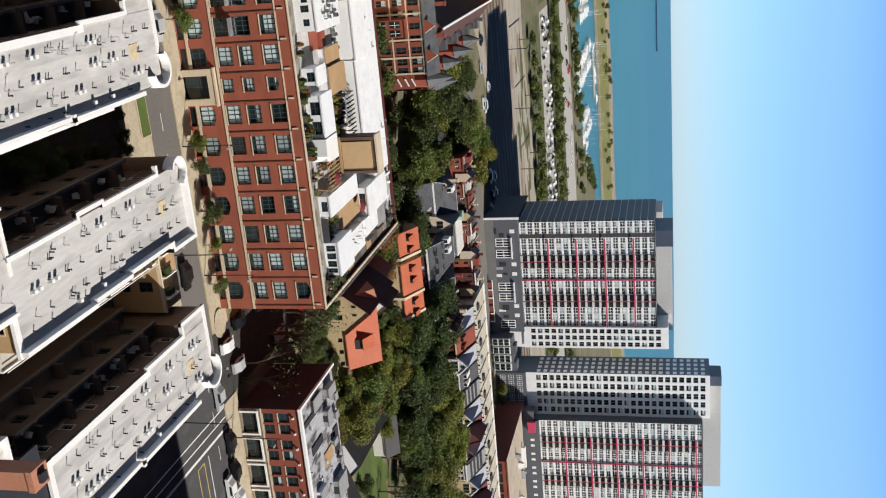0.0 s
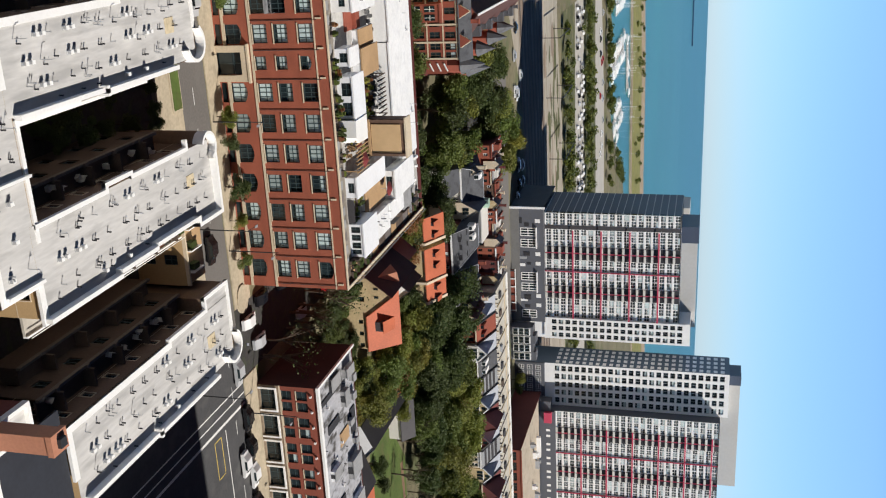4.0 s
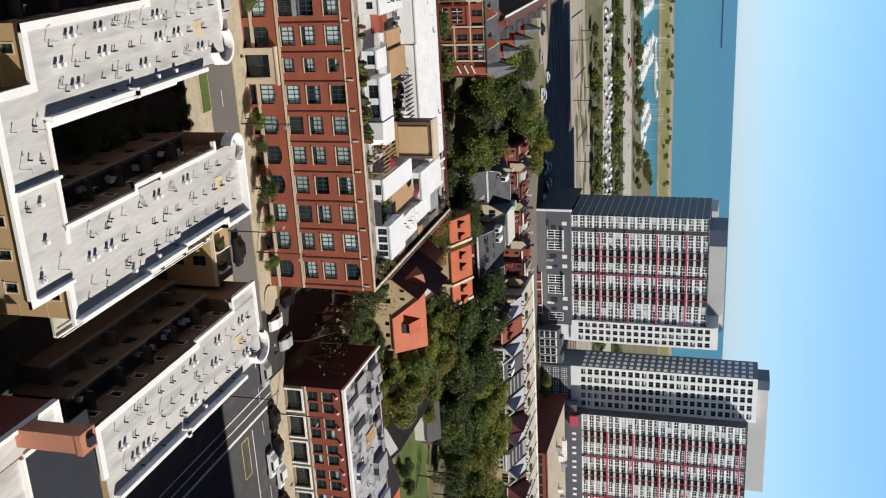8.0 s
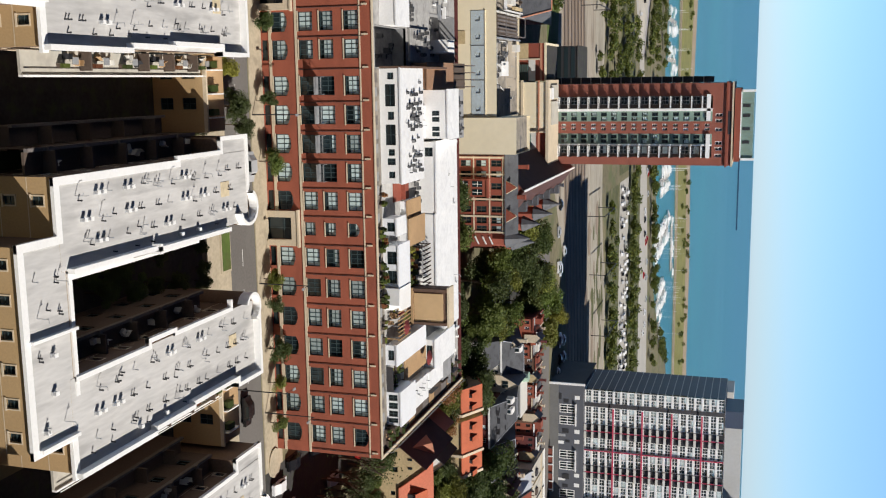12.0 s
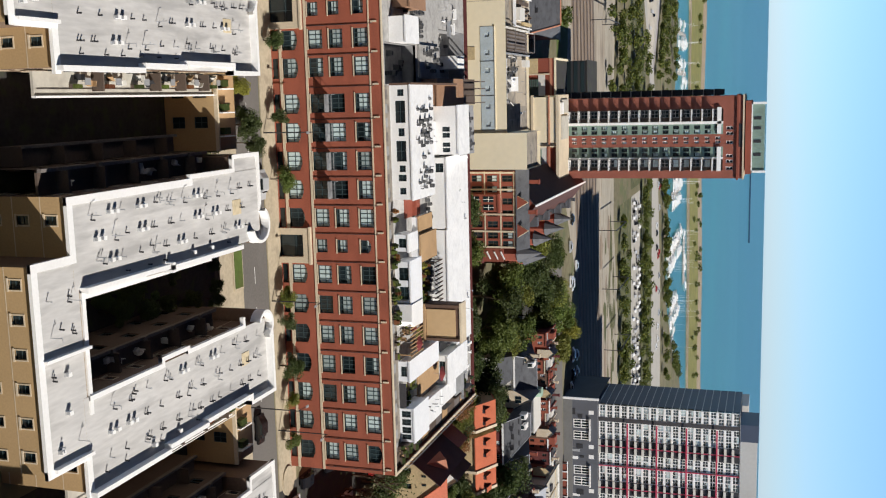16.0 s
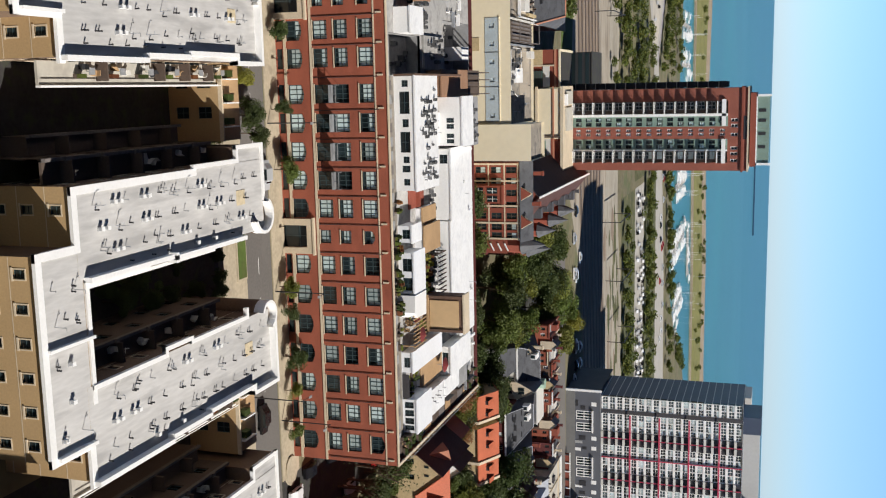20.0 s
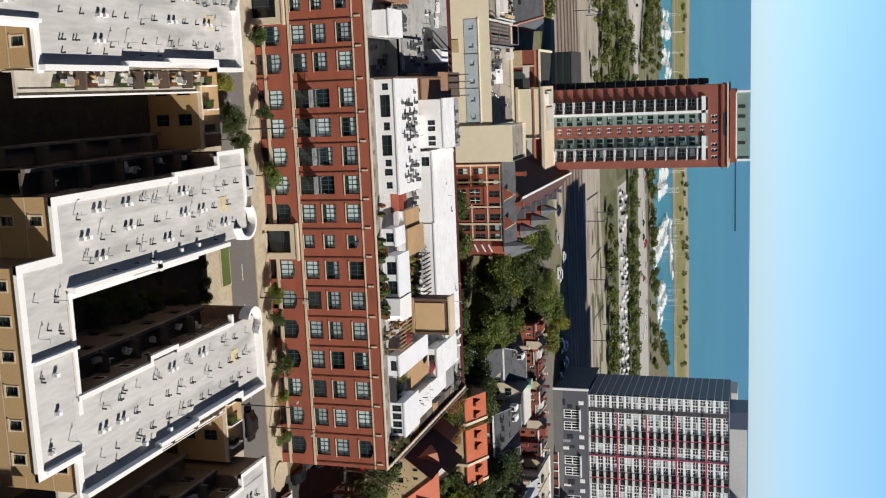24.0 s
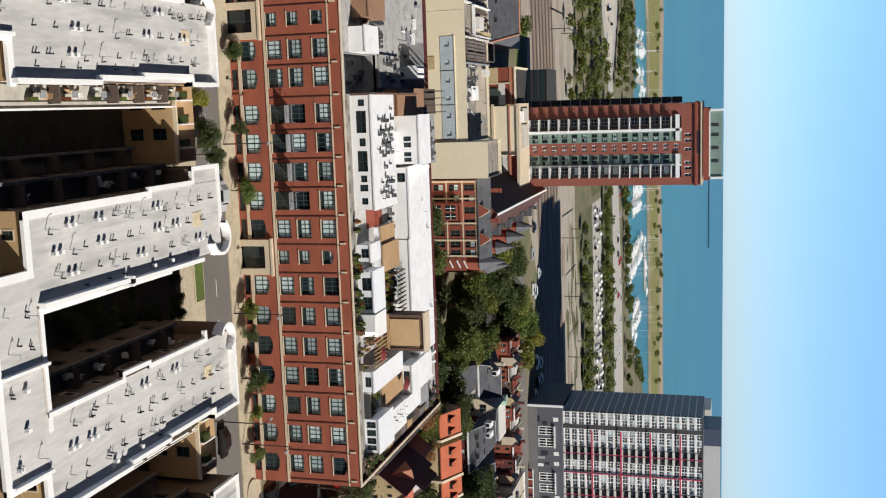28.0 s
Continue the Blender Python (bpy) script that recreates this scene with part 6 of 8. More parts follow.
# ---- old mansions and row houses ----
def gable_house(name, x0, x1, y0, y1, ze, zr, wm, rm, label, axis="y", wins=(), cat="house", eave=0.4, group="", bars=WHITE):
    """A house with a pitched roof; axis: the ridge's direction."""
    t = thing(name, label, cat, group)
    P, Q = (x0, y0), (x1, y0)
    part("wall", wall(P, Q, 0, ze, wins, 0.2), wm, t)
    part("wall", wall(Q, (x1, y1), 0, ze), wm, t)
    part("wall", wall((x1, y1), (x0, y1), 0, ze), wm, t)
    part("wall", wall((x0, y1), P, 0, ze), wm, t)
    for h in wins:
        o = window(t, P, Q, h, 2, 2, bars, GLASS, 0.1, 0.12, rnd.choice((0, 0.5)))
    a, b, c, d = x0 - eave, x1 + eave, y0 - eave, y1 + eave
    g, th = Geo(), 0.25
    if axis == "y":
        m = (a + b) / 2
        for q in ([(x0, y0, ze), (x1, y0, ze), ((x0 + x1) / 2, y0, zr)], [(x1, y1, ze), (x0, y1, ze), ((x0 + x1) / 2, y1, zr)]):
            gw = Geo()
            gw.poly(q)
            part("gable", gw, wm, t)
        for s0, s1 in ((a, m), (b, m)):
            q = [(s0, c, ze - 0.1), (s1, c, zr), (s1, d, zr), (s0, d, ze - 0.1)]
            g.poly(q)
            g.poly([(x, y, z + th) for x, y, z in q])
            for i in range(4):
                p1, p2 = q[i], q[(i + 1) % 4]
                g.poly([p1, p2, (p2[0], p2[1], p2[2] + th), (p1[0], p1[1], p1[2] + th)])
    else:
        m = (c + d) / 2
        for q in ([(x0, y1, ze), (x0, y0, ze), (x0, (y0 + y1) / 2, zr)], [(x1, y0, ze), (x1, y1, ze), (x1, (y0 + y1) / 2, zr)]):
            gw = Geo()
            gw.poly(q)
            part("gable", gw, wm, t)
        for s0, s1 in ((c, m), (d, m)):
            q = [(a, s0, ze - 0.1), (b, s0, ze - 0.1), (b, s1, zr), (a, s1, zr)]
            g.poly(q)
            g.poly([(x, y, z + th) for x, y, z in q])
            for i in range(4):
                p1, p2 = q[i], q[(i + 1) % 4]
                g.poly([p1, p2, (p2[0], p2[1], p2[2] + th), (p1[0], p1[1], p1[2] + th)])
    part("roof", g, rm, t)
    return t


def chimney(t, x, y, z0, z1, w=0.9, m=BRICK_RED):
    part("chimney", Geo().box(x - w / 2, x + w / 2, y - w / 2, y + w / 2, z0, z1).box(x - w / 2 - 0.1, x + w / 2 + 0.1, y - w / 2 - 0.1, y + w / 2 + 0.1, z1, z1 + 0.25), m, t)


def spire(t, x, y, z0, z1, r, m, n=8):
    g = Geo()
    ring = [(x + r * math.cos(2 * math.pi * i / n), y + r * math.sin(2 * math.pi * i / n)) for i in range(n)]
    for i in range(n):
        g.poly([(*ring[i], z0), (*ring[(i + 1) % n], z0), (x, y, z1)])
    part("spire", g, m, t, "pointed slate turret roof")
    part("turret", Geo().prism([(x + (p[0] - x) * 0.85, y + (p[1] - y) * 0.85) for p in ring], 0, z0), BRICK_RED, t)


# brick mansion with slate roofs
wins = [(a, a + 1.5, z, z + 2.5) for a in (0.9, 3.4, 6.2, 9.0, 11.6, 14.2, 16.2) for z in (5.6, 9.3, 12.9)]
man = gable_house("mansion", 17.2, 35.2, 225.0, 233.0, 16.3, 18.2, BRICK_RED, SLATE, "red brick mansion with pale stone bands and grey slate roof", "x", wins, "mansion", bars=BROWN)
for z in (8.6, 12.4, 15.6):
    part("stone_band", Geo().box(17.2, 35.2, 224.9, 225.0, z, z + 0.3), LIME, man)
part("stone_base", Geo().box(17.1, 35.3, 224.6, 225.0, 0, 5.0), PALE_WALL, man, "white ground floor")
part("bay", Geo().box(22.5, 26.5, 223.6, 225.0, 0, 12.2).box(22.3, 26.7, 223.4, 225, 12.2, 12.6), BRICK_RED, man)
for x in (22.9, 24.8):
    for z in (1.5, 5.4, 8.8):
        part("bay_window", Geo().box(x, x + 1.3, 223.5, 223.6, z, z + 2.4).box(x + 0.6, x + 0.7, 223.46, 223.5, z, z + 2.4, 1).box(x, x + 1.3, 223.46, 223.5, z + 1.2, z + 1.3, 1), [GLASS, WHITE], man)
part("porch", Geo().box(35.2, 38.6, 225.4, 231, 0, 7.4).box(35.0, 38.9, 225.2, 231.2, 7.4, 7.8), BRICK_DARK, man)
part("gable_ornament", Geo().box(35.3, 38.4, 225.0, 225.4, 8.2, 13.0), BRICK_RED, man, "carved brick gable with pale scrolls")
for z in (9.0, 10.8, 12.4):
    part("scroll", Geo().bar((36.0, 224.95, z), (37.8, 224.95, z + 0.9), 0.2, 0, 6), WHITE, man)
for x in (17.5, 21.4, 27.2, 31.2, 34.9):
    part("quoin", Geo().box(x - 0.2, x + 0.2, 224.86, 225.0, 5.0, 16.2), LIME, man, "pale stone strip")
for x in (22.6, 29.2):
    g = Geo()
    g.poly([(x, 224.7, 16.2), (x + 3.4, 224.7, 16.2), (x + 1.7, 224.7, 19.0)])
    g.poly([(x, 225.3, 16.2), (x + 3.4, 225.3, 16.2), (x + 1.7, 225.3, 19.0)])
    part("stepped_gable", g, BRICK_RED, man)
    for sg in (0, 1):
        part("gable_coping", Geo().bar((x + sg * 3.4, 224.9, 16.2), (x + 1.7, 224.9, 19.1), 0.13, 0, 5), LIME, man)
for i in range(3):
    part("balustrade", Geo().box(17.2, 38.6, 223.9, 224.2, 2.2 + i * 1.3, 2.5 + i * 1.3), WHITE, man)
chimney(man, 20, 230, 17, 20.5)
chimney(man, 27, 229, 16.5, 20)
hall2 = gable_house("hall", 19.5, 34.0, 239.0, 306.0, 11.5, 17.5, BRICK_RED, DARK_ROOF, "long brick hall with steep dark roof and white verge", "y", (), "hall")
part("verge", Geo().box(26.4, 26.9, 238.4, 306.6, 17.7, 18.0), WHITE, hall2)
for i, (x, y, z0, z1, r) in enumerate(((38.5, 240, 13, 19, 2.6), (41.0, 250, 12, 18, 2.4), (38, 262, 12, 17, 2.2), (37, 276, 12, 17.5, 2.2), (36, 290, 12, 17, 2.2))):
    spire(hall2, x, y, z0, z1, r, SLATE)
for y in (252, 266, 282, 296):
    part("dormer", Geo().box(31.0, 33.6, y, y + 2.2, 12.5, 15.0), SLATE, hall2)
    chimney(hall2, 31.5, y + 5, 12, 15.5, 0.9, SLATE)

# granite house with orange tile roofs
def slope(name, parent, pts, m, th=0.22, label=""):
    """A roof plane with thickness."""
    g = Geo()
    top = [(x, y, z + th) for x, y, z in pts]
    g.poly(pts)
    g.poly(top)
    for i in range(len(pts)):
        k = (i + 1) % len(pts)
        g.poly([pts[i], pts[k], top[k], top[i]])
    g.weld = True
    return part(name, g, m, parent, label)


gran = thing("granite_house", "rough tan granite house with steep orange tile roofs", "house")
hs = [(1.0, 2.0, 1.6, 2.9), (0.8, 1.9, 4.4, 5.8), (4.0, 5.1, 4.4, 5.8), (4.2, 5.0, 1.8, 2.9)]
part("wall", wall((71.4, 178.0), (79.3, 178.0), 0, 6.4, hs, 0.3), STONE, gran)
for h in hs:
    window(gran, (71.4, 178.0), (79.3, 178.0), h, 1, 2, FRAME, GLASS, 0.1, 0.2)
g = Geo()
g.poly([(71.4, 178, 6.4), (79.3, 178, 6.4), (75.2, 178, 11.6)])
part("gable", g, STONE, gran)
for x, z in ((73.4, 8.0), (75.2, 8.0)):
    part("slit_window", Geo().box(x, x + 0.4, 177.92, 178.0, z, z + 0.9), GLASS, gran)
hs = [(1.2, 2.1, 4.2, 5.2), (3.8, 4.7, 4.2, 5.2), (6.4, 7.3, 4.2, 5.2)]
part("wall", wall((79.3, 178.0), (87.0, 178.0), 0, 6.0, hs, 0.3), STONE, gran)
for h in hs:
    window(gran, (79.3, 178.0), (87.0, 178.0), h, 1, 1, FRAME, GLASS, 0.1, 0.2)
part("wall", wall((87.0, 178.0), (87.0, 187.4), 0, 6.0), STONE, gran)
part("wall", wall((87.0, 187.4), (71.4, 187.4), 0, 6.0), STONE, gran)
part("wall", wall((71.4, 196), (71.4, 178), 0, 6.4), STONE, gran)
# the slope turned from the sun has its shade painted in dark brown
slope("roof", gran, [(75.2, 177.7, 11.7), (71.0, 177.7, 6.2), (71.0, 196, 6.2), (75.2, 196, 11.7)], DARK_ROOF, 0.22, "roof slope coloured dark brown for its shade")
slope("roof", gran, [(79.7, 177.7, 6.1), (75.2, 177.7, 11.7), (75.2, 182.4, 11.6)], TILE)
slope("roof", gran, [(79.6, 177.6, 6.0), (87.4, 177.6, 6.0), (87.4, 182.4, 11.6), (75.2, 182.4, 11.6)], TILE, 0.22, "orange clay tile roof")
slope("roof", gran, [(87.4, 182.4, 11.6), (87.4, 187.7, 6.0), (75.2, 187.7, 6.0), (75.2, 182.4, 11.6)], TILE)
slope("roof", gran, [(75.2, 182.6, 11.6), (75.2, 196, 11.6), (78.4, 196, 7.4), (78.4, 187.0, 7.4)], TILE)
g = Geo()
g.poly([(87.0, 178, 6.0), (87.0, 187.4, 6.0), (87.0, 182.4, 11.5)])
part("gable", g, STONE, gran)
g = Geo()
A, B, C, D = (72.2, 181.0, 8.0), (72.4, 185.1, 10.8), (75.4, 185.1, 11.4), (72.3, 189.4, 8.0)
for q in ((A, C, B), (A, B, D), (B, C, D)):
    g.poly(q)
part("cross_gable", g, TILE_PALE, gran, "small salmon tiled cross gable")
part("dormer", Geo().box(81.2, 83.2, 178.7, 181.4, 7.0, 9.3), SLATE_DARK, gran, "dark dormer")
slope("dormer_roof", gran, [(80.9, 178.3, 9.3), (83.5, 178.3, 9.3), (83.5, 181.8, 10.8), (80.9, 181.8, 10.8)], TILE, 0.14)
gable_house("stone_wing", 71.5, 77.5, 196.5, 204, 5.6, 9.4, STONE, TILE, "stone wing with orange tile roof", "y", (), "house", 0.3, "orange-roofed wings")
gable_house("stone_wing", 81.6, 86.6, 203.0, 213, 4.0, 7.4, WHITE, SLATE_DARK, "white stucco wing with dark roof", "y", (), "house", 0.3, "orange-roofed wings")
for x0, x1, zr in ((71.6, 77.2, 10.6), (79.4, 87.2, 10.6), (87.9, 92.4, 10.4)):
    h = thing("stone_wing", "tan stone wing with orange tile roof and dormers", "house", "orange-roofed wings")
    part("wall", wall((x0, 217.6), (x1, 217.6), 0, 7.4, [(1.0, 2.0, 2.0, 4.0), (3.0, 4.0, 2.0, 4.0)], 0.2), STONE, h)
    part("wall", wall((x1, 217.6), (x1, 230), 0, 7.4), STONE, h)
    part("wall", wall((x0, 230), (x0, 217.6), 0, 7.4), STONE, h)
    part("wall", wall((x1, 230), (x0, 230), 0, 7.4), STONE, h)
    slope("roof", h, [(x0 - 0.2, 217.2, 7.3), (x1 + 0.2, 217.2, 7.3), (x1 + 0.2, 223.8, zr), (x0 - 0.2, 223.8, zr)], TILE, 0.22, "orange clay tile roof")
    slope("roof", h, [(x1 + 0.2, 223.8, zr), (x1 + 0.2, 230.4, 7.3), (x0 - 0.2, 230.4, 7.3), (x0 - 0.2, 223.8, zr)], TILE)
    for x in (x0, x1):
        g = Geo()
        g.poly([(x, 217.6, 7.4), (x, 230, 7.4), (x, 223.8, zr)])
        part("gable", g, STONE, h)
    slope("firewall", h, [(x1 + 0.15, 217.0, 7.4), (x1 + 0.8, 217.0, 7.4), (x1 + 0.8, 223.8, zr + 0.1), (x1 + 0.15, 223.8, zr + 0.1)], LIME, 0.4, "pale stone parapet wall")
    part("firewall", Geo().box(x1 + 0.15, x1 + 0.8, 217.0, 230, 0, 7.4), LIME, h)
    for k in range(2 if x1 - x0 < 8 else 3):
        xx = x0 + 1.3 + k * 2.9
        part("dormer", Geo().box(xx, xx + 0.9, 219.6, 221.6, 7.9, 9.5), SLATE_DARK, h)
        slope("dormer_roof", h, [(xx - 0.15, 219.3, 9.5), (xx + 1.05, 219.3, 9.5), (xx + 1.05, 222.0, 9.9), (xx - 0.15, 222.0, 9.9)], TILE, 0.12)


# slate-roofed villas
def villa(x0, x1, y0, y1, ze, zr, wm, rm, label, gables=(), dormers=(), small=2, wins=3):
    """A villa whose main roof rises away from the street, with stone gables (from, to, peak, material) and dormers."""
    t = thing("villa", label, "villa", "old villas")
    w = (x1 - x0) / wins
    hs = [(w * (i + 0.5) - 0.6, w * (i + 0.5) + 0.6, z, z + 2.0) for i in range(wins) for z in (1.6, 5.0)]
    part("wall", wall((x0, y0), (x1, y0), 0, ze, hs, 0.2), wm, t)
    for h in hs:
        window(t, (x0, y0), (x1, y0), h, 2, 2, WHITE, GLASS, 0.1, 0.12, rnd.choice((0, 0.5)))
    part("wall", wall((x1, y0), (x1, y1), 0, ze), wm, t)
    part("wall", wall((x1, y1), (x0, y1), 0, ze), wm, t)
    part("wall", wall((x0, y1), (x0, y0), 0, ze), wm, t)
    m, i = (y0 + y1) / 2, min(3.0, (x1 - x0) * 0.2)
    slope("roof", t, [(x0 - 0.3, y0 - 0.3, ze), (x1 + 0.3, y0 - 0.3, ze), (x1 - i, m, zr), (x0 + i, m, zr)], rm)
    slope("roof", t, [(x1 + 0.3, y0 - 0.3, ze), (x1 + 0.3, y1 + 0.3, ze), (x1 - i, m, zr)], rm)
    slope("roof", t, [(x1 + 0.3, y1 + 0.3, ze), (x0 - 0.3, y1 + 0.3, ze), (x0 + i, m, zr), (x1 - i, m, zr)], rm)
    slope("roof", t, [(x0 - 0.3, y1 + 0.3, ze), (x0 - 0.3, y0 - 0.3, ze), (x0 + i, m, zr)], rm)
    for a, b in (((x0 - 0.3, y0 - 0.3, ze + 0.25), (x0 + i, m, zr + 0.25)), ((x1 + 0.3, y0 - 0.3, ze + 0.25), (x1 - i, m, zr + 0.25)), ((x0 + i, m, zr + 0.25), (x1 - i, m, zr + 0.25))):
        part("ridge", Geo().bar(a, b, 0.09, 0, 5), SLATE_BLUE, t, "pale ridge capping")
    for k in range(3):
        part("snow_guard", Geo().box(x0 + 1.5 + k * (x1 - x0 - 3) / 3, x0 + 2.9 + k * (x1 - x0 - 3) / 3, y0 + 3 + k % 2, y0 + 3.3 + k % 2, ze + 1.0, ze + 1.75), BLACK, t)
    part("cornice", Geo().box(x0 - 0.35, x1 + 0.35, y0 - 0.45, y0 - 0.28, ze - 0.3, ze + 0.15), WHITE, t, "white eaves board")
    for a, b, pk, gm in gables:
        g = Geo()
        g.prism([(a, y0 - 0.7), (b, y0 - 0.7), (b, m), (a, m)], 0, ze)
        g.poly([(a, y0 - 0.7, ze), (b, y0 - 0.7, ze), ((a + b) / 2, y0 - 0.7, pk)])
        part("gable_bay", g, gm, t)
        for s, e in ((a - 0.2, (a + b) / 2), (b + 0.2, (a + b) / 2)):
            slope("gable_roof", t, [(s, y0 - 0.9, ze - 0.1), (e, y0 - 0.9, pk), (e, m, pk), (s, m, ze - 0.1)], rm, 0.18)
        for z in (ze - 3.2, ze + 0.2):
            part("bay_window", Geo().box((a + b) / 2 - 0.9, (a + b) / 2 - 0.1, y0 - 0.78, y0 - 0.7, z, z + 1.7), GLASS, t)
            part("bay_window", Geo().box((a + b) / 2 + 0.1, (a + b) / 2 + 0.9, y0 - 0.78, y0 - 0.7, z, z + 1.7), GLASS, t)
    for k in range(small):
        gx, f = x0 + 1.8 + k * 3.2, 0.5 + 0.3 * (k % 2)
        gy, gz = y0 + (m - y0) * f, ze + (zr - ze) * f
        g = Geo()
        g.prism([(gx - 0.8, gy - 0.8), (gx + 0.8, gy - 0.8), (gx + 0.8, gy + 1.6), (gx - 0.8, gy + 1.6)], gz - 0.6, gz + 0.5)
        g.poly([(gx - 0.8, gy - 0.8, gz + 0.5), (gx + 0.8, gy - 0.8, gz + 0.5), (gx, gy - 0.8, gz + 1.4)])
        part("small_gable", g, (LIME, BRICK_DARK, PALE_WALL)[k % 3], t)
        for sg in (-1, 1):
            slope("small_gable_roof", t, [(gx + sg * 1.0, gy - 0.95, gz + 0.3), (gx, gy - 0.95, gz + 1.45), (gx, gy + 2.6, gz + 1.45), (gx + sg * 1.0, gy + 2.0, gz + 0.3)], rm, 0.12)
        part("gable_pane", Geo().box(gx - 0.35, gx + 0.35, gy - 0.86, gy - 0.8, gz - 0.3, gz + 0.5), GLASS, t)
        chimney(t, gx + 1.4, m + 1.0, zr - 1.5, zr + 0.4, 0.5, (BRICK_RED, LIME)[k % 2])
    for x in dormers:
        f = 0.7
        y, z = y0 + (m - y0) * f, ze + (zr - ze) * f
        part("dormer", Geo().box(x - 0.7, x + 0.7, y - 1.2, y + 1.8, z - 1.0, z + 1.3), WHITE, t, "white dormer")
        part("dormer_window", Geo().box(x - 0.45, x + 0.45, y - 1.26, y - 1.2, z - 0.4, z + 0.9), GLASS, t)
    return t


va = villa(69.0, 83.0, 254.0, 272.0, 8.0, 11.8, PALE_WALL, SLATE, "pale villa with dark slate roof and stone gable", [(78.2, 82.9, 12.7, LIME)], [72.5], 1, wins=4)
part("copper_turret", Geo().bar((82.6, 268.6, 7), (82.6, 268.6, 12.2), 1.9, 0, 8, 1.5), COPPER, va, "green copper clad turret")
chimney(va, 70.5, 262, 10, 13.0, 0.9, LIME)
vf = thing("villa", "low white villa wing with windows and dark slate roof", "villa", "old villas")
hs = [(0.6 + i * 1.9, 1.8 + i * 1.9, z, z + 1.9) for i in range(4) for z in (1.2, 4.2)]
part("wall", wall((66.0, 240.0), (74.0, 240.0), 0, 6.8, hs, 0.2), PALE_WALL, vf)
for h in hs:
    window(vf, (66.0, 240.0), (74.0, 240.0), h, 2, 2, WHITE, GLASS, 0.14, 0.12)
part("wall", Geo().box(66.0, 74.0, 240.5, 253.0, 0, 6.7), PALE_WALL, vf)
slope("roof", vf, [(65.7, 239.7, 6.8), (74.3, 239.7, 6.8), (73.0, 247, 9.0), (67.0, 247, 9.0)], SLATE)
slope("roof", vf, [(65.7, 254, 6.8), (65.7, 239.7, 6.8), (67.0, 247, 9.0)], SLATE)
slope("roof", vf, [(74.3, 239.7, 6.8), (74.3, 254, 6.8), (73.0, 247, 9.0)], SLATE)
slope("roof", vf, [(74.3, 254, 6.8), (65.7, 254, 6.8), (67.0, 247, 9.0), (73.0, 247, 9.0)], SLATE)
part("cornice", Geo().box(65.6, 74.4, 239.5, 239.7, 6.5, 6.95), WHITE, vf)
vb = villa(83.3, 94.0, 241.0, 275.0, 8.0, 11.0, BRICK_DARK, SLATE, "dark villa with broad grey slate roof and white dormers", [], [84.8, 87.6], 0, wins=3)
part("rear_wing", Geo().box(84.0, 93.8, 266, 274, 0, 10.2).box(83.8, 94.0, 265.8, 274.2, 10.2, 10.5), PALE_WALL, vb, "pale rendered rear wing")
for i in range(6):
    x, f = 84.8 + (i % 3) * 3.0, 0.3 + 0.22 * (i // 3)
    part("snow_guard", Geo().box(x, x + 1.3, 241 + 17 * f, 241.4 + 17 * f, 8.0 + 3.0 * f, 8.5 + 3.0 * f), BLACK, vb)
vc = villa(94.6, 104.0, 243.0, 268.0, 8.0, 11.2, BRICK_DARK, SLATE_DARK, "dark brick villa with steep gables and slate roof", [(95.2, 98.6, 11.0, BRICK_DARK), (99.8, 103.4, 11.4, BRICK_DARK)], [], wins=2)
chimney(vc, 97, 258, 9, 12.8, 0.9)
vd = villa(104.4, 111.2, 248.0, 268.0, 8.2, 11.2, LIME, DARK_ROOF, "pale stone villa with pointed gables", [(104.5, 107.5, 12.0, LIME), (107.9, 111.0, 12.4, LIME)], [], wins=2)
chimney(vd, 108.6, 260, 9, 12.6, 0.9, LIME)

vh = villa(-36.0, -17.2, 276.0, 318.0, 8.0, 12.2, BRICK_RED, SLATE, "brick villa with grey slate hip roof beside the tracks", [], [], 0, wins=4)
for a, b in (((-36.3, 275.7, 8.3), (-33.0, 297, 12.5)), ((-16.9, 275.7, 8.3), (-20.2, 297, 12.5)), ((-33.0, 297, 12.5), (-20.2, 297, 12.5))):
    part("ridge_tile", Geo().bar(a, b, 0.28, 0, 6), TILE_PALE, vh, "salmon clay ridge tiles")
deck = thing("roof_deck", "dark slatted timber deck with posts and pale rails", "roof deck", "decks on the gravel roof")
part("platform", Geo().box(-14.3, -9.8, 217.5, 236.5, 16.0, 16.5), BROWN, deck)
for i in range(6):
    part("slat", Geo().box(-14.2 + i * 0.8, -13.8 + i * 0.8, 217.5, 236.5, 16.5, 16.6), DARK_GREY, deck)
for x in (-14.3, -9.95):
    for y in (217.6, 223.8, 230.0, 236.2):
        part("post", Geo().box(x, x + 0.15, y, y + 0.15, 16.5, 18.2), BROWN, deck)
    part("beam", Geo().box(x, x + 0.15, 217.6, 236.4, 18.2, 18.35), PALE_WALL if x < -14 else DARK_GREY, deck)
for y in (217.6, 227.0, 236.2):
    part("beam", Geo().box(-14.3, -9.8, y, y + 0.15, 18.35, 18.5), DARK_GREY, deck)
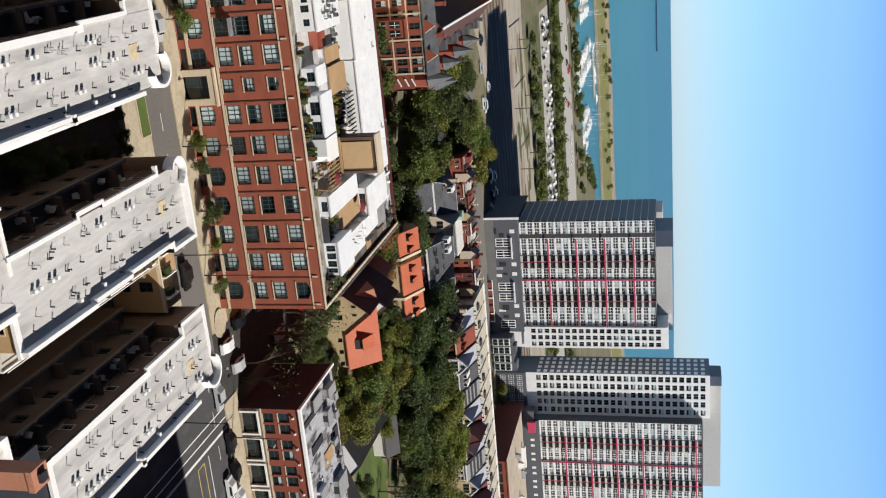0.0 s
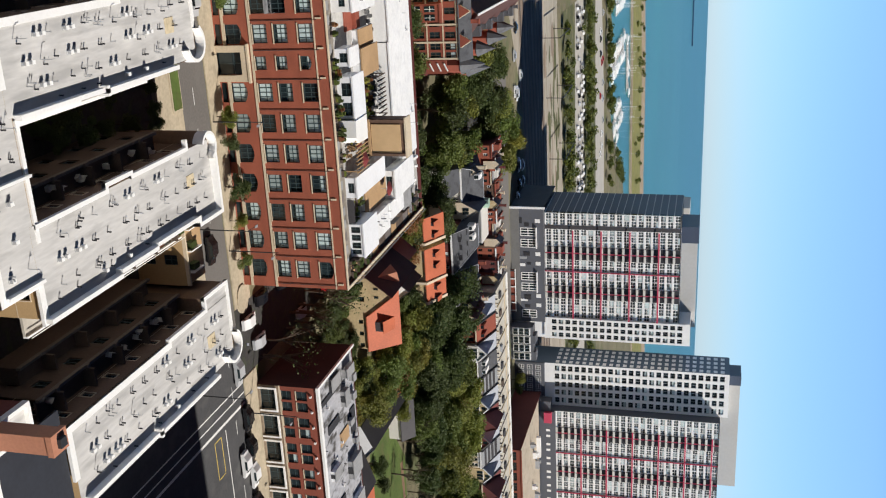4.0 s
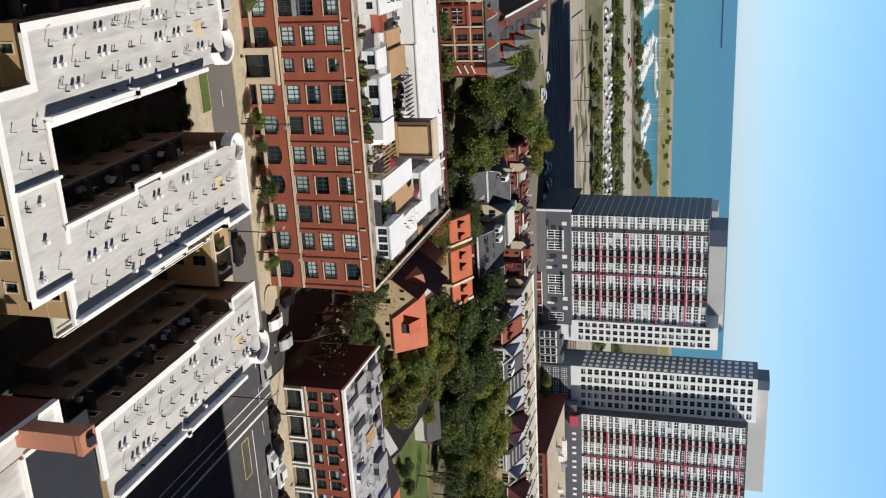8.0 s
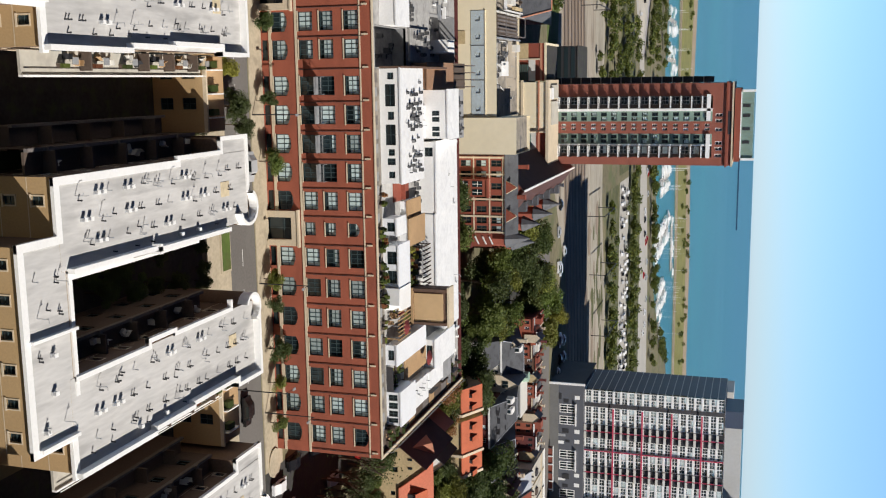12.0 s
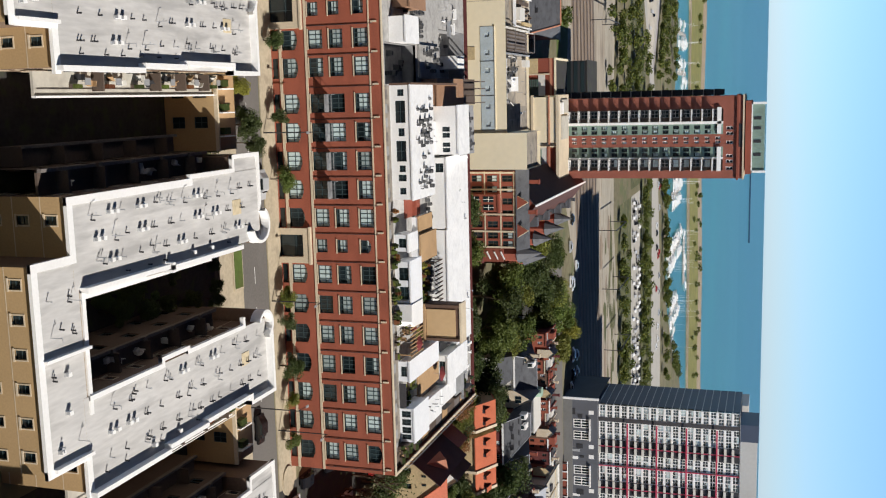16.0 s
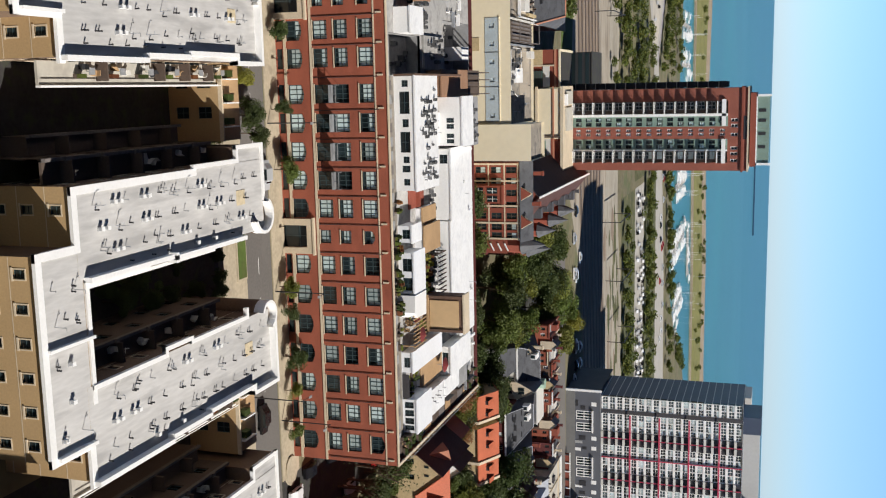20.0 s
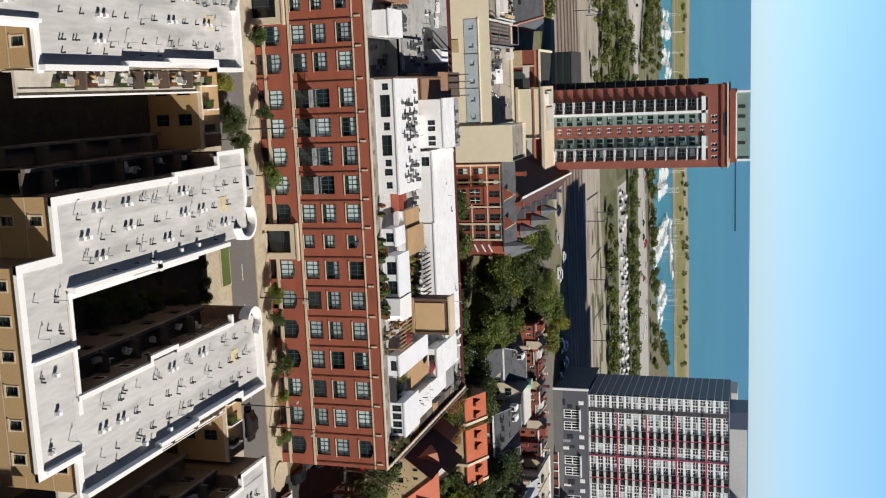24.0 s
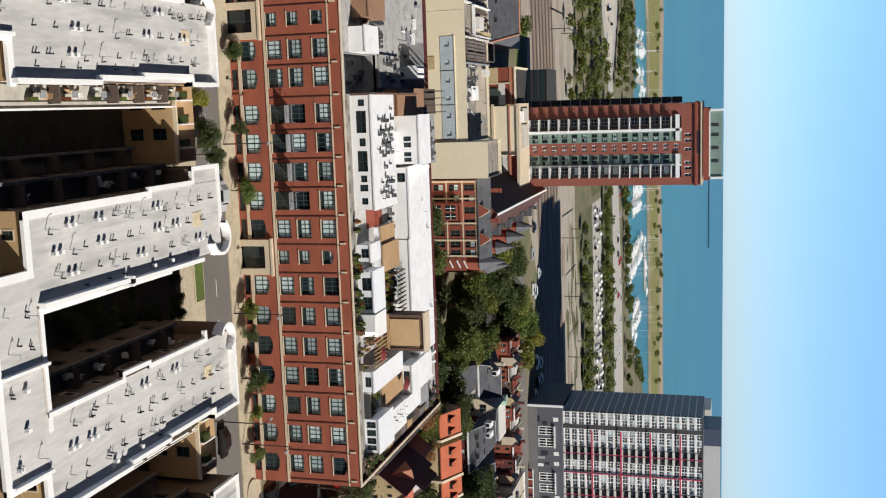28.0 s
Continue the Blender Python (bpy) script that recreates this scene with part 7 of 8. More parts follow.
# red brick terrace behind the villas
ter = thing("brick_terrace", "long red brick terrace with white windows and grey roof terraces", "terrace")
part("roof", Geo().box(68.1, 111.3, 279.2, 289.9, 11.0, 11.3), GREY_ROOF, ter)
part("wall", wall((111.4, 279.2), (111.4, 290), 0, 11.4), BRICK, ter)
part("wall", wall((111.4, 290), (68, 290), 0, 11.4), BRICK, ter)
part("wall", wall((68, 290), (68, 279.2), 0, 11.4), BRICK_DARK, ter)
pick = random.Random(19)
x = 68.0
for i in range(11):
    w = (111.4 - 68.0) / 11
    y, zt = 277.0 + (0, 0.9, 0.3, 1.3, 0.5)[i % 5], (11.4, 12.3, 10.9, 11.9)[i % 4]
    P, Q = (x, y), (x + w - 0.05, y)
    wm = (BRICK, BRICK_DARK, BRICK, BROWN_EDGE, BRICK)[pick.randrange(5)]
    hs = [(u, u + 0.85, z, z + 1.3) for u in (0.55, 2.3) for z in (zt - 5.2, zt - 2.3) if pick.random() < 0.85]
    part("wall", wall(P, Q, 0, zt, hs, 0.2), wm, ter)
    for h in hs:
        window(ter, P, Q, h, 1, 2, pick.choice((WHITE, FRAME, BROWN, FRAME)), GLASS, 0.12, 0.12)
    part("wall", Geo().box(x, x + w - 0.05, y + 0.5, 279.4, 0, zt - 0.1), wm, ter)
    part("cornice", Geo().box(x, x + w - 0.05, y - 0.25, y + 0.3, zt, zt + 0.25), pick.choice((LIME, DARK_GREY, BRICK_RED, WHITE)), ter)
    part("firewall", Geo().box(x - 0.15, x + 0.15, 279.3, 290, 11.3, 11.9), (BRICK_RED, LIME, DARK_GREY)[i % 3], ter)
    part("roof_hatch", Geo().box(x + 0.7, x + 0.7 + pick.uniform(1.2, 2.4), 281, 281 + pick.uniform(1.5, 3.5), 11.3, pick.uniform(12.0, 13.2)), (BRICK_RED, SLATE_DARK, PALE_WALL, BRICK_RED)[i % 4], ter)
    if i % 2:
        part("roof_deck", Geo().box(x + 0.4, x + w - 0.5, 285, 289.2, 11.3, 11.5), pick.choice((BROWN, SLATE, STONE)), ter)
    if i % 3 == 1:
        g = Geo()
        g.prism([(x + 0.8, y - 0.5), (x + w - 0.8, y - 0.5), (x + w - 0.8, y + 1), (x + 0.8, y + 1)], zt - 3.4, zt + 0.4)
        g.poly([(x + 0.8, y - 0.5, zt + 0.4), (x + w - 0.8, y - 0.5, zt + 0.4), (x + w / 2, y - 0.5, zt + 1.6)])
        part("gable_bay", g, (STONE, LIME)[i % 2], ter, "pale stone gabled bay")
        for sg in (0.6, w - 0.6):
            slope("gable_roof", ter, [(x + sg, y - 0.7, zt + 0.2), (x + w / 2, y - 0.7, zt + 1.7), (x + w / 2, y + 4, zt + 1.7), (x + sg, y + 4, zt + 0.2)], SLATE, 0.15)
    chimney(ter, x + 0.3, 284.0, 11.3, 13.0 + (i % 3) * 0.4, 0.6, (BRICK_RED, LIME, BRICK_DARK)[i % 3])
    x += w
# low brick garden wall with white piers across the street
gw = thing("garden_wall", "low red brick garden wall with white piers and coping", "garden wall")
part("wall", Geo().box(136.5, 154, 357.2, 357.6, 0, 1.7), BRICK_RED, gw)
part("coping", Geo().box(136.3, 154.2, 357.0, 357.8, 1.7, 1.9), WHITE, gw)
for i in range(6):
    part("pier", Geo().box(136.8 + i * 3.3, 137.2 + i * 3.3, 356.9, 357.2, 0, 1.7), WHITE if i % 3 else SLATE_DARK, gw)

# row houses with mansard fronts and long flat roofs behind
KIND = {"G": (BRICK_DARK, SLATE_BLUE, "red brick row house with pointed gable"), "M": (BRICK_RED, BRICK_RED, "red brick row house with tiled mansard"),
        "C": (PALE_WALL, SLATE_BLUE, "cream stone row house with broad gable"), "D": (BRICK_DARK, SLATE, "dark brick row house with grey mansard"),
        "S": (LIME, GREY_METAL, "limestone row house with arches, banded mansard"), "T": (STONE, SLATE_BLUE, "tan stone row house with pointed gable"),
        "K": (BRICK_DARK, PLUM, "dark row house with steep plum roof")}
x, w = 111.6, 5.95
for i, kd in enumerate("GMCDSTKGSTKGMCDS"):
    wm, rm, what = KIND[kd]
    t = thing("row_house", what + " and flat roof", "row house", "row houses")
    x1 = x + w - 0.12
    y0 = 261.5 - (i % 3) * 0.5
    hs = [(a, a + 1.1, z, z + 2.1) for a in (0.6, 2.4, 4.2) for z in (1.4, 5.6)]
    part("wall", wall((x, y0), (x1, y0), 0, 8.8, hs, 0.2), wm, t)
    for h in hs:
        window(t, (x, y0), (x1, y0), h, 1, 2, WHITE if kd in "SCD" else FRAME, GLASS, 0.14, 0.12)
        if kd == "S" and h[2] > 5:
            part("arch", Geo().box(h[0] - 0.25 + x, h[1] + 0.25 + x, y0 - 0.1, y0, 7.7, 8.3), WHITE, t, "white window arch")
    part("wall", Geo().box(x, x1, y0 + 0.5, 290.0, 0, 8.7), LIME, t)
    slope("mansard", t, [(x, y0 - 0.2, 8.8), (x1, y0 - 0.2, 8.8), (x1, 271.8, 12.1), (x, 271.8, 12.1)], rm)
    part("cornice", Geo().box(x, x1, y0 - 0.4, y0, 8.5, 8.85), WHITE if kd in "SCD" else LIME, t)
    part("attic", Geo().box(x, x1, 271.9, 290.0, 8.7, 11.8), LIME, t)
    part("roof", Geo().box(x, x1, 271.8, 290.2, 11.8, 12.1), CREAM_ROOF, t)
    part("parapet", Geo().box(x, x1, 285.6, 286.0, 12.1, 12.4), LIME, t)
    part("parapet", Geo().box(x, x1, 289.6, 290.1, 12.1, 12.5), WHITE, t)
    part("party_wall", Geo().box(x - 0.12, x + 0.1, 271.8, 290.2, 12.05, 12.3), STONE if i % 2 else DARK_GREY, t)
    slope("party_wall", t, [(x - 0.15, y0 - 0.1, 8.9), (x + 0.15, y0 - 0.1, 8.9), (x + 0.15, 271.8, 12.2), (x - 0.15, 271.8, 12.2)], BLACK, 0.5)
    part("roof_hatch", Geo().box(x + 2.4, x + 4.2, 277.6, 280.0, 12.1, 12.6), (SLATE_DARK, BROWN, SLATE_DARK, GREY_METAL)[i % 4], t)
    for k in range(4):
        part("roof_vent", Geo().bar((x + 0.9 + k * 1.4, 272.6, 12.0), (x + 0.9 + k * 1.4, 272.6, 12.6 + 0.25 * ((i + k) % 3)), 0.25, 0, 6), (WHITE, SLATE_DARK, LIME)[(i + k) % 3], t)
    if kd in "GCT":
        c, hw, pk = x + w * 0.46, 2.3, 11.7
        g = Geo()
        g.prism([(c - hw, y0 - 0.5), (c + hw, y0 - 0.5), (c + hw, 263), (c - hw, 263)], 0, 9.4)
        g.poly([(c - hw, y0 - 0.5, 9.4), (c + hw, y0 - 0.5, 9.4), (c, y0 - 0.5, pk)])
        part("gable_bay", g, wm, t)
        for sg in (-1, 1):
            slope("gable_roof", t, [(c + sg * (hw + 0.25), y0 - 0.7, 9.1), (c, y0 - 0.7, pk + 0.1), (c, 270, pk + 0.1), (c + sg * (hw + 0.25), 263, 9.1)], SLATE_BLUE, 0.22)
            part("gable_coping", Geo().bar((c + sg * (hw + 0.2), y0 - 0.6, 9.2), (c, y0 - 0.6, pk + 0.1), 0.22, 0, 5), DARK_GREY if kd == "G" else WHITE, t)
        for a in (-1.5, -0.4, 0.7):
            part("bay_window", Geo().box(c + a, c + a + 0.8, y0 - 0.58, y0 - 0.5, 7.2, 9.0), GLASS, t)
            part("window_head", Geo().box(c + a - 0.1, c + a + 0.9, y0 - 0.6, y0 - 0.5, 9.0, 9.25), WHITE, t)
        part("bay_window", Geo().box(c - 0.4, c + 0.4, y0 - 0.58, y0 - 0.5, 9.7, 10.9), GLASS, t)
    elif kd == "K":
        for sg in (0, 1):
            slope("steep_roof", t, [(x + sg * w, y0 - 0.3, 8.8), (x + w * 0.7, y0 - 0.3, 13.8), (x + w * 0.7, 271, 13.8), (x + sg * w, 271, 8.8)], PLUM, 0.2)
        g = Geo()
        g.poly([(x, y0 - 0.1, 8.8), (x + w, y0 - 0.1, 8.8), (x + w * 0.7, y0 - 0.1, 13.7)])
        part("gable", g, BRICK_DARK, t)
    elif kd == "S":
        for k in range(4):
            f = 0.15 + 0.2 * k
            yy, zz = y0 + 10.3 * f, 8.85 + 3.3 * f
            slope("slate_band", t, [(x + 0.3, yy, zz + 0.2), (x1 - 0.2, yy, zz + 0.2), (x1 - 0.2, yy + 1.0, zz + 0.52), (x + 0.3, yy + 1.0, zz + 0.52)], SLATE_DARK, 0.1)
    else:
        for k in (0.25, 0.7):
            part("dormer", Geo().box(x + w * k - 0.6, x + w * k + 0.6, 263.0, 267, 9.4, 10.8), WHITE if kd == "D" else BRICK_RED, t)
            part("dormer_window", Geo().box(x + w * k - 0.45, x + w * k + 0.45, 262.94, 263.0, 9.7, 10.6), GLASS, t)
    x += w
sheet("road", [(60, 313), (160, 313), (160, 358), (60, 358)], 0.02, ASPHALT, "grey residential street beyond the row houses", "road")

GARDEN = []


# back buildings beside the lawn
def lean_house(x0, x1, y0, y1, ze, zr, wm, right, label, ridge=0.65):
    """A garden building whose ridge runs away from the street, shade put into one darker slope."""
    t = thing("garden_house", label, "garden building", "garden buildings")
    m = x0 + (x1 - x0) * ridge
    part("wall", Geo().prism([(x0 + 0.2, y0 + 0.2), (x1 - 0.2, y0 + 0.2), (x1 - 0.2, y1 - 0.2), (x0 + 0.2, y1 - 0.2)], 0, ze), wm, t)
    g = Geo()
    g.poly([(x0 + 0.2, y0 + 0.2, ze), (x1 - 0.2, y0 + 0.2, ze), (m, y0 + 0.2, zr - 0.1)])
    part("gable", g, wm, t)
    slope("roof", t, [(x0, y0, ze), (m, y0, zr), (m, y1, zr), (x0, y1, ze)], SLATE_DARK, 0.2)
    slope("roof", t, [(x1, y0, ze), (m, y0, zr), (m, y1, zr), (x1, y1, ze)], right, 0.2)
    part("window", Geo().box(m - 0.6, m + 0.6, y0 + 0.13, y0 + 0.2, 1.6, 3.0), GLASS, t)
    return t


lean_house(103.0, 111.0, 174.0, 197.0, 4.2, 6.8, SIDING, SLATE, "long clapboard coach house with dark slate roof slopes")
lean_house(107.0, 118.0, 158.5, 173.0, 4.2, 7.0, BRICK_DARK, SLATE_DARK, "low brick garden building with dark roof", 0.75)
gable_house("garden_house", 113.5, 123.0, 203.5, 209.0, 3.2, 5.6, PALE_WALL, SLATE_DARK, "small cream garden house with dark slate roof", "x", (), "garden building", 0.4, "garden buildings")
shed = thing("shed", "small brick shed with orange tile roof beside the lawn", "shed")
part("wall", Geo().box(119.5, 124.0, 176.5, 180.0, 0, 2.6), WHITE, shed)
slope("roof", shed, [(119.2, 176.2, 2.6), (124.3, 176.2, 2.6), (124.3, 180.3, 3.6), (119.2, 180.3, 3.6)], TILE, 0.2)
sheet("lawn", [(114.5, 190), (140, 186), (160, 213), (134, 214), (121, 205)], 0.06, GRASS, "bright green back lawn crossed by tree shadows", "lawn")
for x, y, h, k in ((112, 168, 5, 4), (115, 176, 5.5, 1), (118, 184, 6, 4), (99, 170, 6.5, 2), (102, 166, 6, 1), (97, 176, 7, 2), (100, 186, 7.5, 1), (96, 192, 7, 2), (113, 199, 7, 1), (109, 204, 7.5, 2), (126, 188, 4.5, 4), (132, 186, 5, 1), (106, 200, 7.5, 2)):
    GARDEN.append((x, y, h, k))
sheet("path", [(134, 210), (156, 211.5), (157, 213), (134, 212)], 0.07, BROWN_PATH, "narrow brown garden path", "path")
# brick block with a tall chimney beyond the courtyard houses
tp = thing("brick_block", "plum brick block with pale roof, white parapets and a salmon chimney", "brick block")
part("wall", Geo().box(43.2, 46.2, 50, 72.2, 0, 10.0), PLUM, tp)
part("wall", Geo().box(46.2, 78.0, 50, 66.8, 0, 9.6), PLUM, tp)
part("roof", Geo().box(43.4, 46.0, 50, 72.0, 10.0, 10.1), ROOF, tp)
part("roof", Geo().box(46.2, 77.8, 50, 66.6, 9.6, 9.7), ROOF, tp)
# added dark sheet paints the shade of a deep gap here
part("roof", Geo().box(46.4, 57.2, 66.9, 76.5, 9.9, 10.15), WELL_DARK, tp, "dark sheet standing in for the shaded well between the walls")
part("parapet", Geo().box(43.1, 43.5, 50, 72.3, 9.9, 10.6), WHITE, tp, "white rendered parapet")
part("parapet", Geo().box(43.5, 46.2, 71.9, 72.3, 9.9, 10.61), WHITE, tp)
part("parapet", Geo().box(46.0, 46.4, 66.8, 71.9, 9.9, 10.3), WHITE, tp)
part("parapet", Geo().box(46.4, 78.0, 66.5, 66.9, 9.5, 10.2), WHITE, tp)
part("chimney", Geo().box(43.12, 44.95, 66.3, 68.3, 9.9, 16.6).box(43.0, 45.07, 66.18, 68.42, 16.6, 17.2), TILE_PALE, tp, "tall salmon brick chimney")
part("flue", Geo().box(43.6, 44.5, 66.9, 67.8, 17.2, 17.6), BLACK, tp)


# ---- trees ----
def tree_mesh(seed, h, r, n, size, trunk=0.35):
    """Trunk with limbs, and a crown of leaf clumps gathered in uneven boughs with gaps between them."""
    rn = random.Random(seed)
    t, c = Geo(), Geo()
    t.bar((0, 0, 0), (0, 0, h * 0.45), h * 0.022, 0, 7, h * 0.015)
    boughs = []
    for i in range(9):
        a, rr = rn.uniform(0, 6.283), r * rn.uniform(0.25, 0.75)
        z = h * rn.uniform(0.42, 0.86)
        p = Vector((rr * math.cos(a), rr * math.sin(a), z))
        s = Vector((0, 0, h * rn.uniform(0.22, 0.45)))
        t.bar(s, p, h * 0.010, 0, 5, h * 0.003)
        boughs.append((p, r * rn.uniform(0.32, 0.55)))
    boughs.append((Vector((0, 0, h * 0.82)), r * 0.5))
    for i in range(n):
        p, br = boughs[i % len(boughs)]
        d = Vector((rn.gauss(0, 1), rn.gauss(0, 1), rn.gauss(0, 0.8))).normalized() * br * rn.random() ** 0.4
        o = p + d
        k = size * rn.uniform(0.5, 1.3)
        e = Euler((rn.uniform(-0.9, 0.9), rn.uniform(-0.9, 0.9), rn.uniform(0, 6.28))).to_matrix()
        c.poly([o + e @ Vector(q) * k for q in ((-0.5, -0.2, 0), (0, -0.5, 0.08), (0.5, -0.1, 0), (0.3, 0.4, -0.06), (-0.3, 0.45, 0.05))])
    return t.mesh("trunk"), c.mesh("crown")


KINDS = []
for j in range(3):
    for k in range(5):
        KINDS.append((k, *tree_mesh(100 + j * 7 + k, 10.0, 4.6, 5200, 0.36)))
TREE_LABEL = ["leafy green street tree", "olive green broad tree turning in autumn", "yellowing autumn tree with open crown", "rust red autumn tree", "dense dark green tree"]
BARE = [tree_mesh(900 + j, 10.0, 4.0, 90, 0.3) for j in range(2)]


def tree(x, y, h, kind, seed, group="trees among the old houses"):
    rn = random.Random(seed)
    k, tm, cm = KINDS[(rn.randrange(3)) * 5 + kind]
    ob = thing("tree", TREE_LABEL[kind], "tree", group)
    ob.matrix_basis = pose(x, y, 0, 0, 0, rn.uniform(0, 360)) @ Matrix.Diagonal((h / 10 * rn.uniform(0.85, 1.15), h / 10 * rn.uniform(0.85, 1.15), h / 10, 1))
    part("trunk", tm, BARK, ob)
    part("crown", cm, LEAF[k], ob)


def bare_tree(x, y, h, seed, group="bare trees by the lawn and side street"):
    rn = random.Random(seed)
    tm, cm = BARE[seed % 2]
    ob = thing("tree", "thin bare autumn tree with a few leaves", "tree", group)
    ob.matrix_basis = pose(x, y, 0, 0, 0, rn.uniform(0, 360)) @ Matrix.Diagonal((h / 10, h / 10, h / 10, 1))
    part("trunk", tm, BARK, ob)
    part("crown", cm, LEAF[4], ob)


tr = random.Random(77)
for x, y, h, k in GARDEN:
    tree(x, y, h, k, int(x * 3 + y), "garden trees behind the shops")
# behind the lofts, left of the granite house
for i in range(30):
    tree(tr.uniform(22, 66), tr.uniform(187, 222), tr.uniform(6.5, 10), tr.choice((0, 4, 4)), 200 + i)
for i in range(38):
    x = tr.uniform(40, 66)
    y, h, k = tr.uniform(228, 300) + (x - 38) * 0.2, tr.uniform(9.5, 14), tr.choice((0, 1, 4, 4, 0))
    if not (54 < x < 63 and 246 < y < 284):
        tree(x, y, h, k, 300 + i)
for x, y, h, k in ((70.5, 286, 9, 3), (74.5, 283, 8, 3), (66, 291, 9, 2), (64.5, 302, 10, 2), (68.5, 306, 9, 1), (60, 298, 10, 2)):
    tree(x, y, h, k, int(x * 17 + y))
for i in range(14):
    tree(tr.uniform(44, 84), tr.uniform(290, 345), tr.uniform(8, 12), tr.choice((1, 2, 0, 1)), 400 + i)
for x, y, h, k in ((62, 196, 9, 3), (66, 204, 10, 3), (61, 208, 9, 1), (58, 200, 9, 4), (128, 250, 10, 3), (133, 252, 11, 3), (126, 246, 9, 3), (77, 246, 8, 4), (80, 240, 9, 0), (76, 238, 8, 4), (84, 300, 7, 3), (98, 228, 8, 4), (104, 232, 9, 4)):
    tree(x, y, h, k, int(x * 7 + y))
# dense grove right of the granite house
for i in range(34):
    x = tr.uniform(98, 150)
    tree(x, tr.uniform(214 if x < 112 else 222, 254), tr.uniform(9.5, 13), 4 if x < 122 else tr.choice((0, 1, 1, 1)), 500 + i)
for i in range(15):
    tree(tr.uniform(106, 142), tr.uniform(214, 224), tr.uniform(8, 10.5), tr.choice((4, 4, 0, 4)), 560 + i)
for x, y, h, k in ((181, 352, 6, 1), (184, 350, 5, 0), (104, 196, 8, 3), (99, 199, 8, 2), (102, 205, 9, 1)):
    tree(x, y, h, k, int(x * 19 + y))
for i in range(12):
    tree(tr.uniform(94, 104), tr.uniform(178, 212), tr.uniform(7, 10), tr.choice((2, 1, 0, 1)), 600 + i)
for i in range(26):
    x = tr.uniform(140, 200)
    tree(x, tr.uniform(224, 256), tr.uniform(9.5, 12.5), tr.choice((0, 1, 1, 1, 0)), 640 + i)
# shrubs and small trees round the granite house
for i in range(26):
    tree(tr.uniform(74, 92), tr.uniform(158, 177), tr.uniform(3.0, 5.0), tr.choice((4, 4, 4, 0)), 660 + i)
for i in range(10):
    tree(tr.uniform(88, 97), tr.uniform(160, 190), tr.uniform(4, 7), tr.choice((2, 4, 1)), 680 + i)
for i in range(10):
    tree(tr.uniform(66, 96), tr.uniform(205, 215), tr.uniform(4, 6.5), tr.choice((4, 4, 1, 0)), 720 + i)
for x, y, h, k in ((72.5, 212, 8.5, 1), (75.5, 214, 8.0, 4), (78.2, 212.5, 7.5, 3), (88.5, 211, 7.5, 4), (91.5, 213, 8.0, 4), (93.5, 209, 7.0, 1), (79.5, 209.5, 6.0, 4)):
    tree(x, y, h, k, int(x * 11 + y))
for i in range(9):
    tree(tr.uniform(66, 71.5), tr.uniform(208, 226), tr.uniform(6, 8.5), tr.choice((4, 4, 1, 3)), 780 + i)
for x, y, h, k in ((68, 234, 9, 4), (72, 233, 11, 4), (75.5, 230, 11, 4), (78.5, 228, 9, 4), (76.5, 233, 9, 0), (80.5, 235, 9.5, 4), (70, 246, 8, 4)):
    tree(x, y, h, k, int(x * 13 + y))
for i in range(10):
    tree(tr.uniform(66, 112), tr.uniform(230, 237), tr.uniform(5, 7.5), tr.choice((4, 4, 3, 0)), 760 + i)
for i in range(9):
    bare_tree(tr.uniform(124, 152), tr.uniform(198, 217), tr.uniform(7, 11), 20 + i)
for i in range(20):
    bare_tree(tr.choice((62.0, 65.0, 69.0, 71.5)) + tr.uniform(-0.9, 0.9), tr.uniform(142, 182), tr.uniform(8, 12.5), 60 + i)
for i in range(5):
    bare_tree(tr.choice((61.0, 72.2)) + tr.uniform(-0.6, 0.6), tr.uniform(141, 172), tr.uniform(4, 7), 40 + i)
# side street and avenue
for i in range(10):
    tree(tr.choice((59.5, 73.6, 74.2, 72.5)) + tr.uniform(-0.8, 0.8), tr.uniform(158, 182), tr.uniform(3.5, 5.5), 4, 700 + i)
for x in (-9, 2.5, 11.5, 29.5, 33.5, 40.5, 46.0, 52.5):
    tree(x, 136.2, tr.uniform(2.8, 4.2), tr.choice((1, 0, 4, 4)), 740 + int(x), "street trees on the pavement")
for x, y, h, k in ((3.0, 125.5, 4.6, 4), (5.6, 126.8, 4.4, 4), (-2.4, 125.0, 3.6, 2), (-6.5, 124.0, 3.4, 2), (-12.0, 124.2, 3.6, 1)):
    tree(x, y, h, k, int(x * 5 + 900), "trees before the courtyards")
for i in range(9):
    tree(22.3 + tr.uniform(-2.5, 2.5), tr.uniform(90, 114), tr.uniform(2.6, 4.2), 4, 800 + i, "small trees in the shaded courtyard")
for i in range(5):
    tree(tr.uniform(-2, 5), tr.uniform(112, 119), tr.uniform(3, 5), tr.choice((1, 2, 0)), 840 + i, "shrubs by the terraces")

for x, y, h in ((19.6, 115.6, 2.4), (21.6, 116.9, 2.2), (24.2, 117.0, 2.3), (26.0, 116.6, 2.6)):
    tree(x, y, h, 4, int(x * 23), "small trees in the shaded courtyard")
# park trees by the lake, in rows, one mass each stretch
far = Geo()


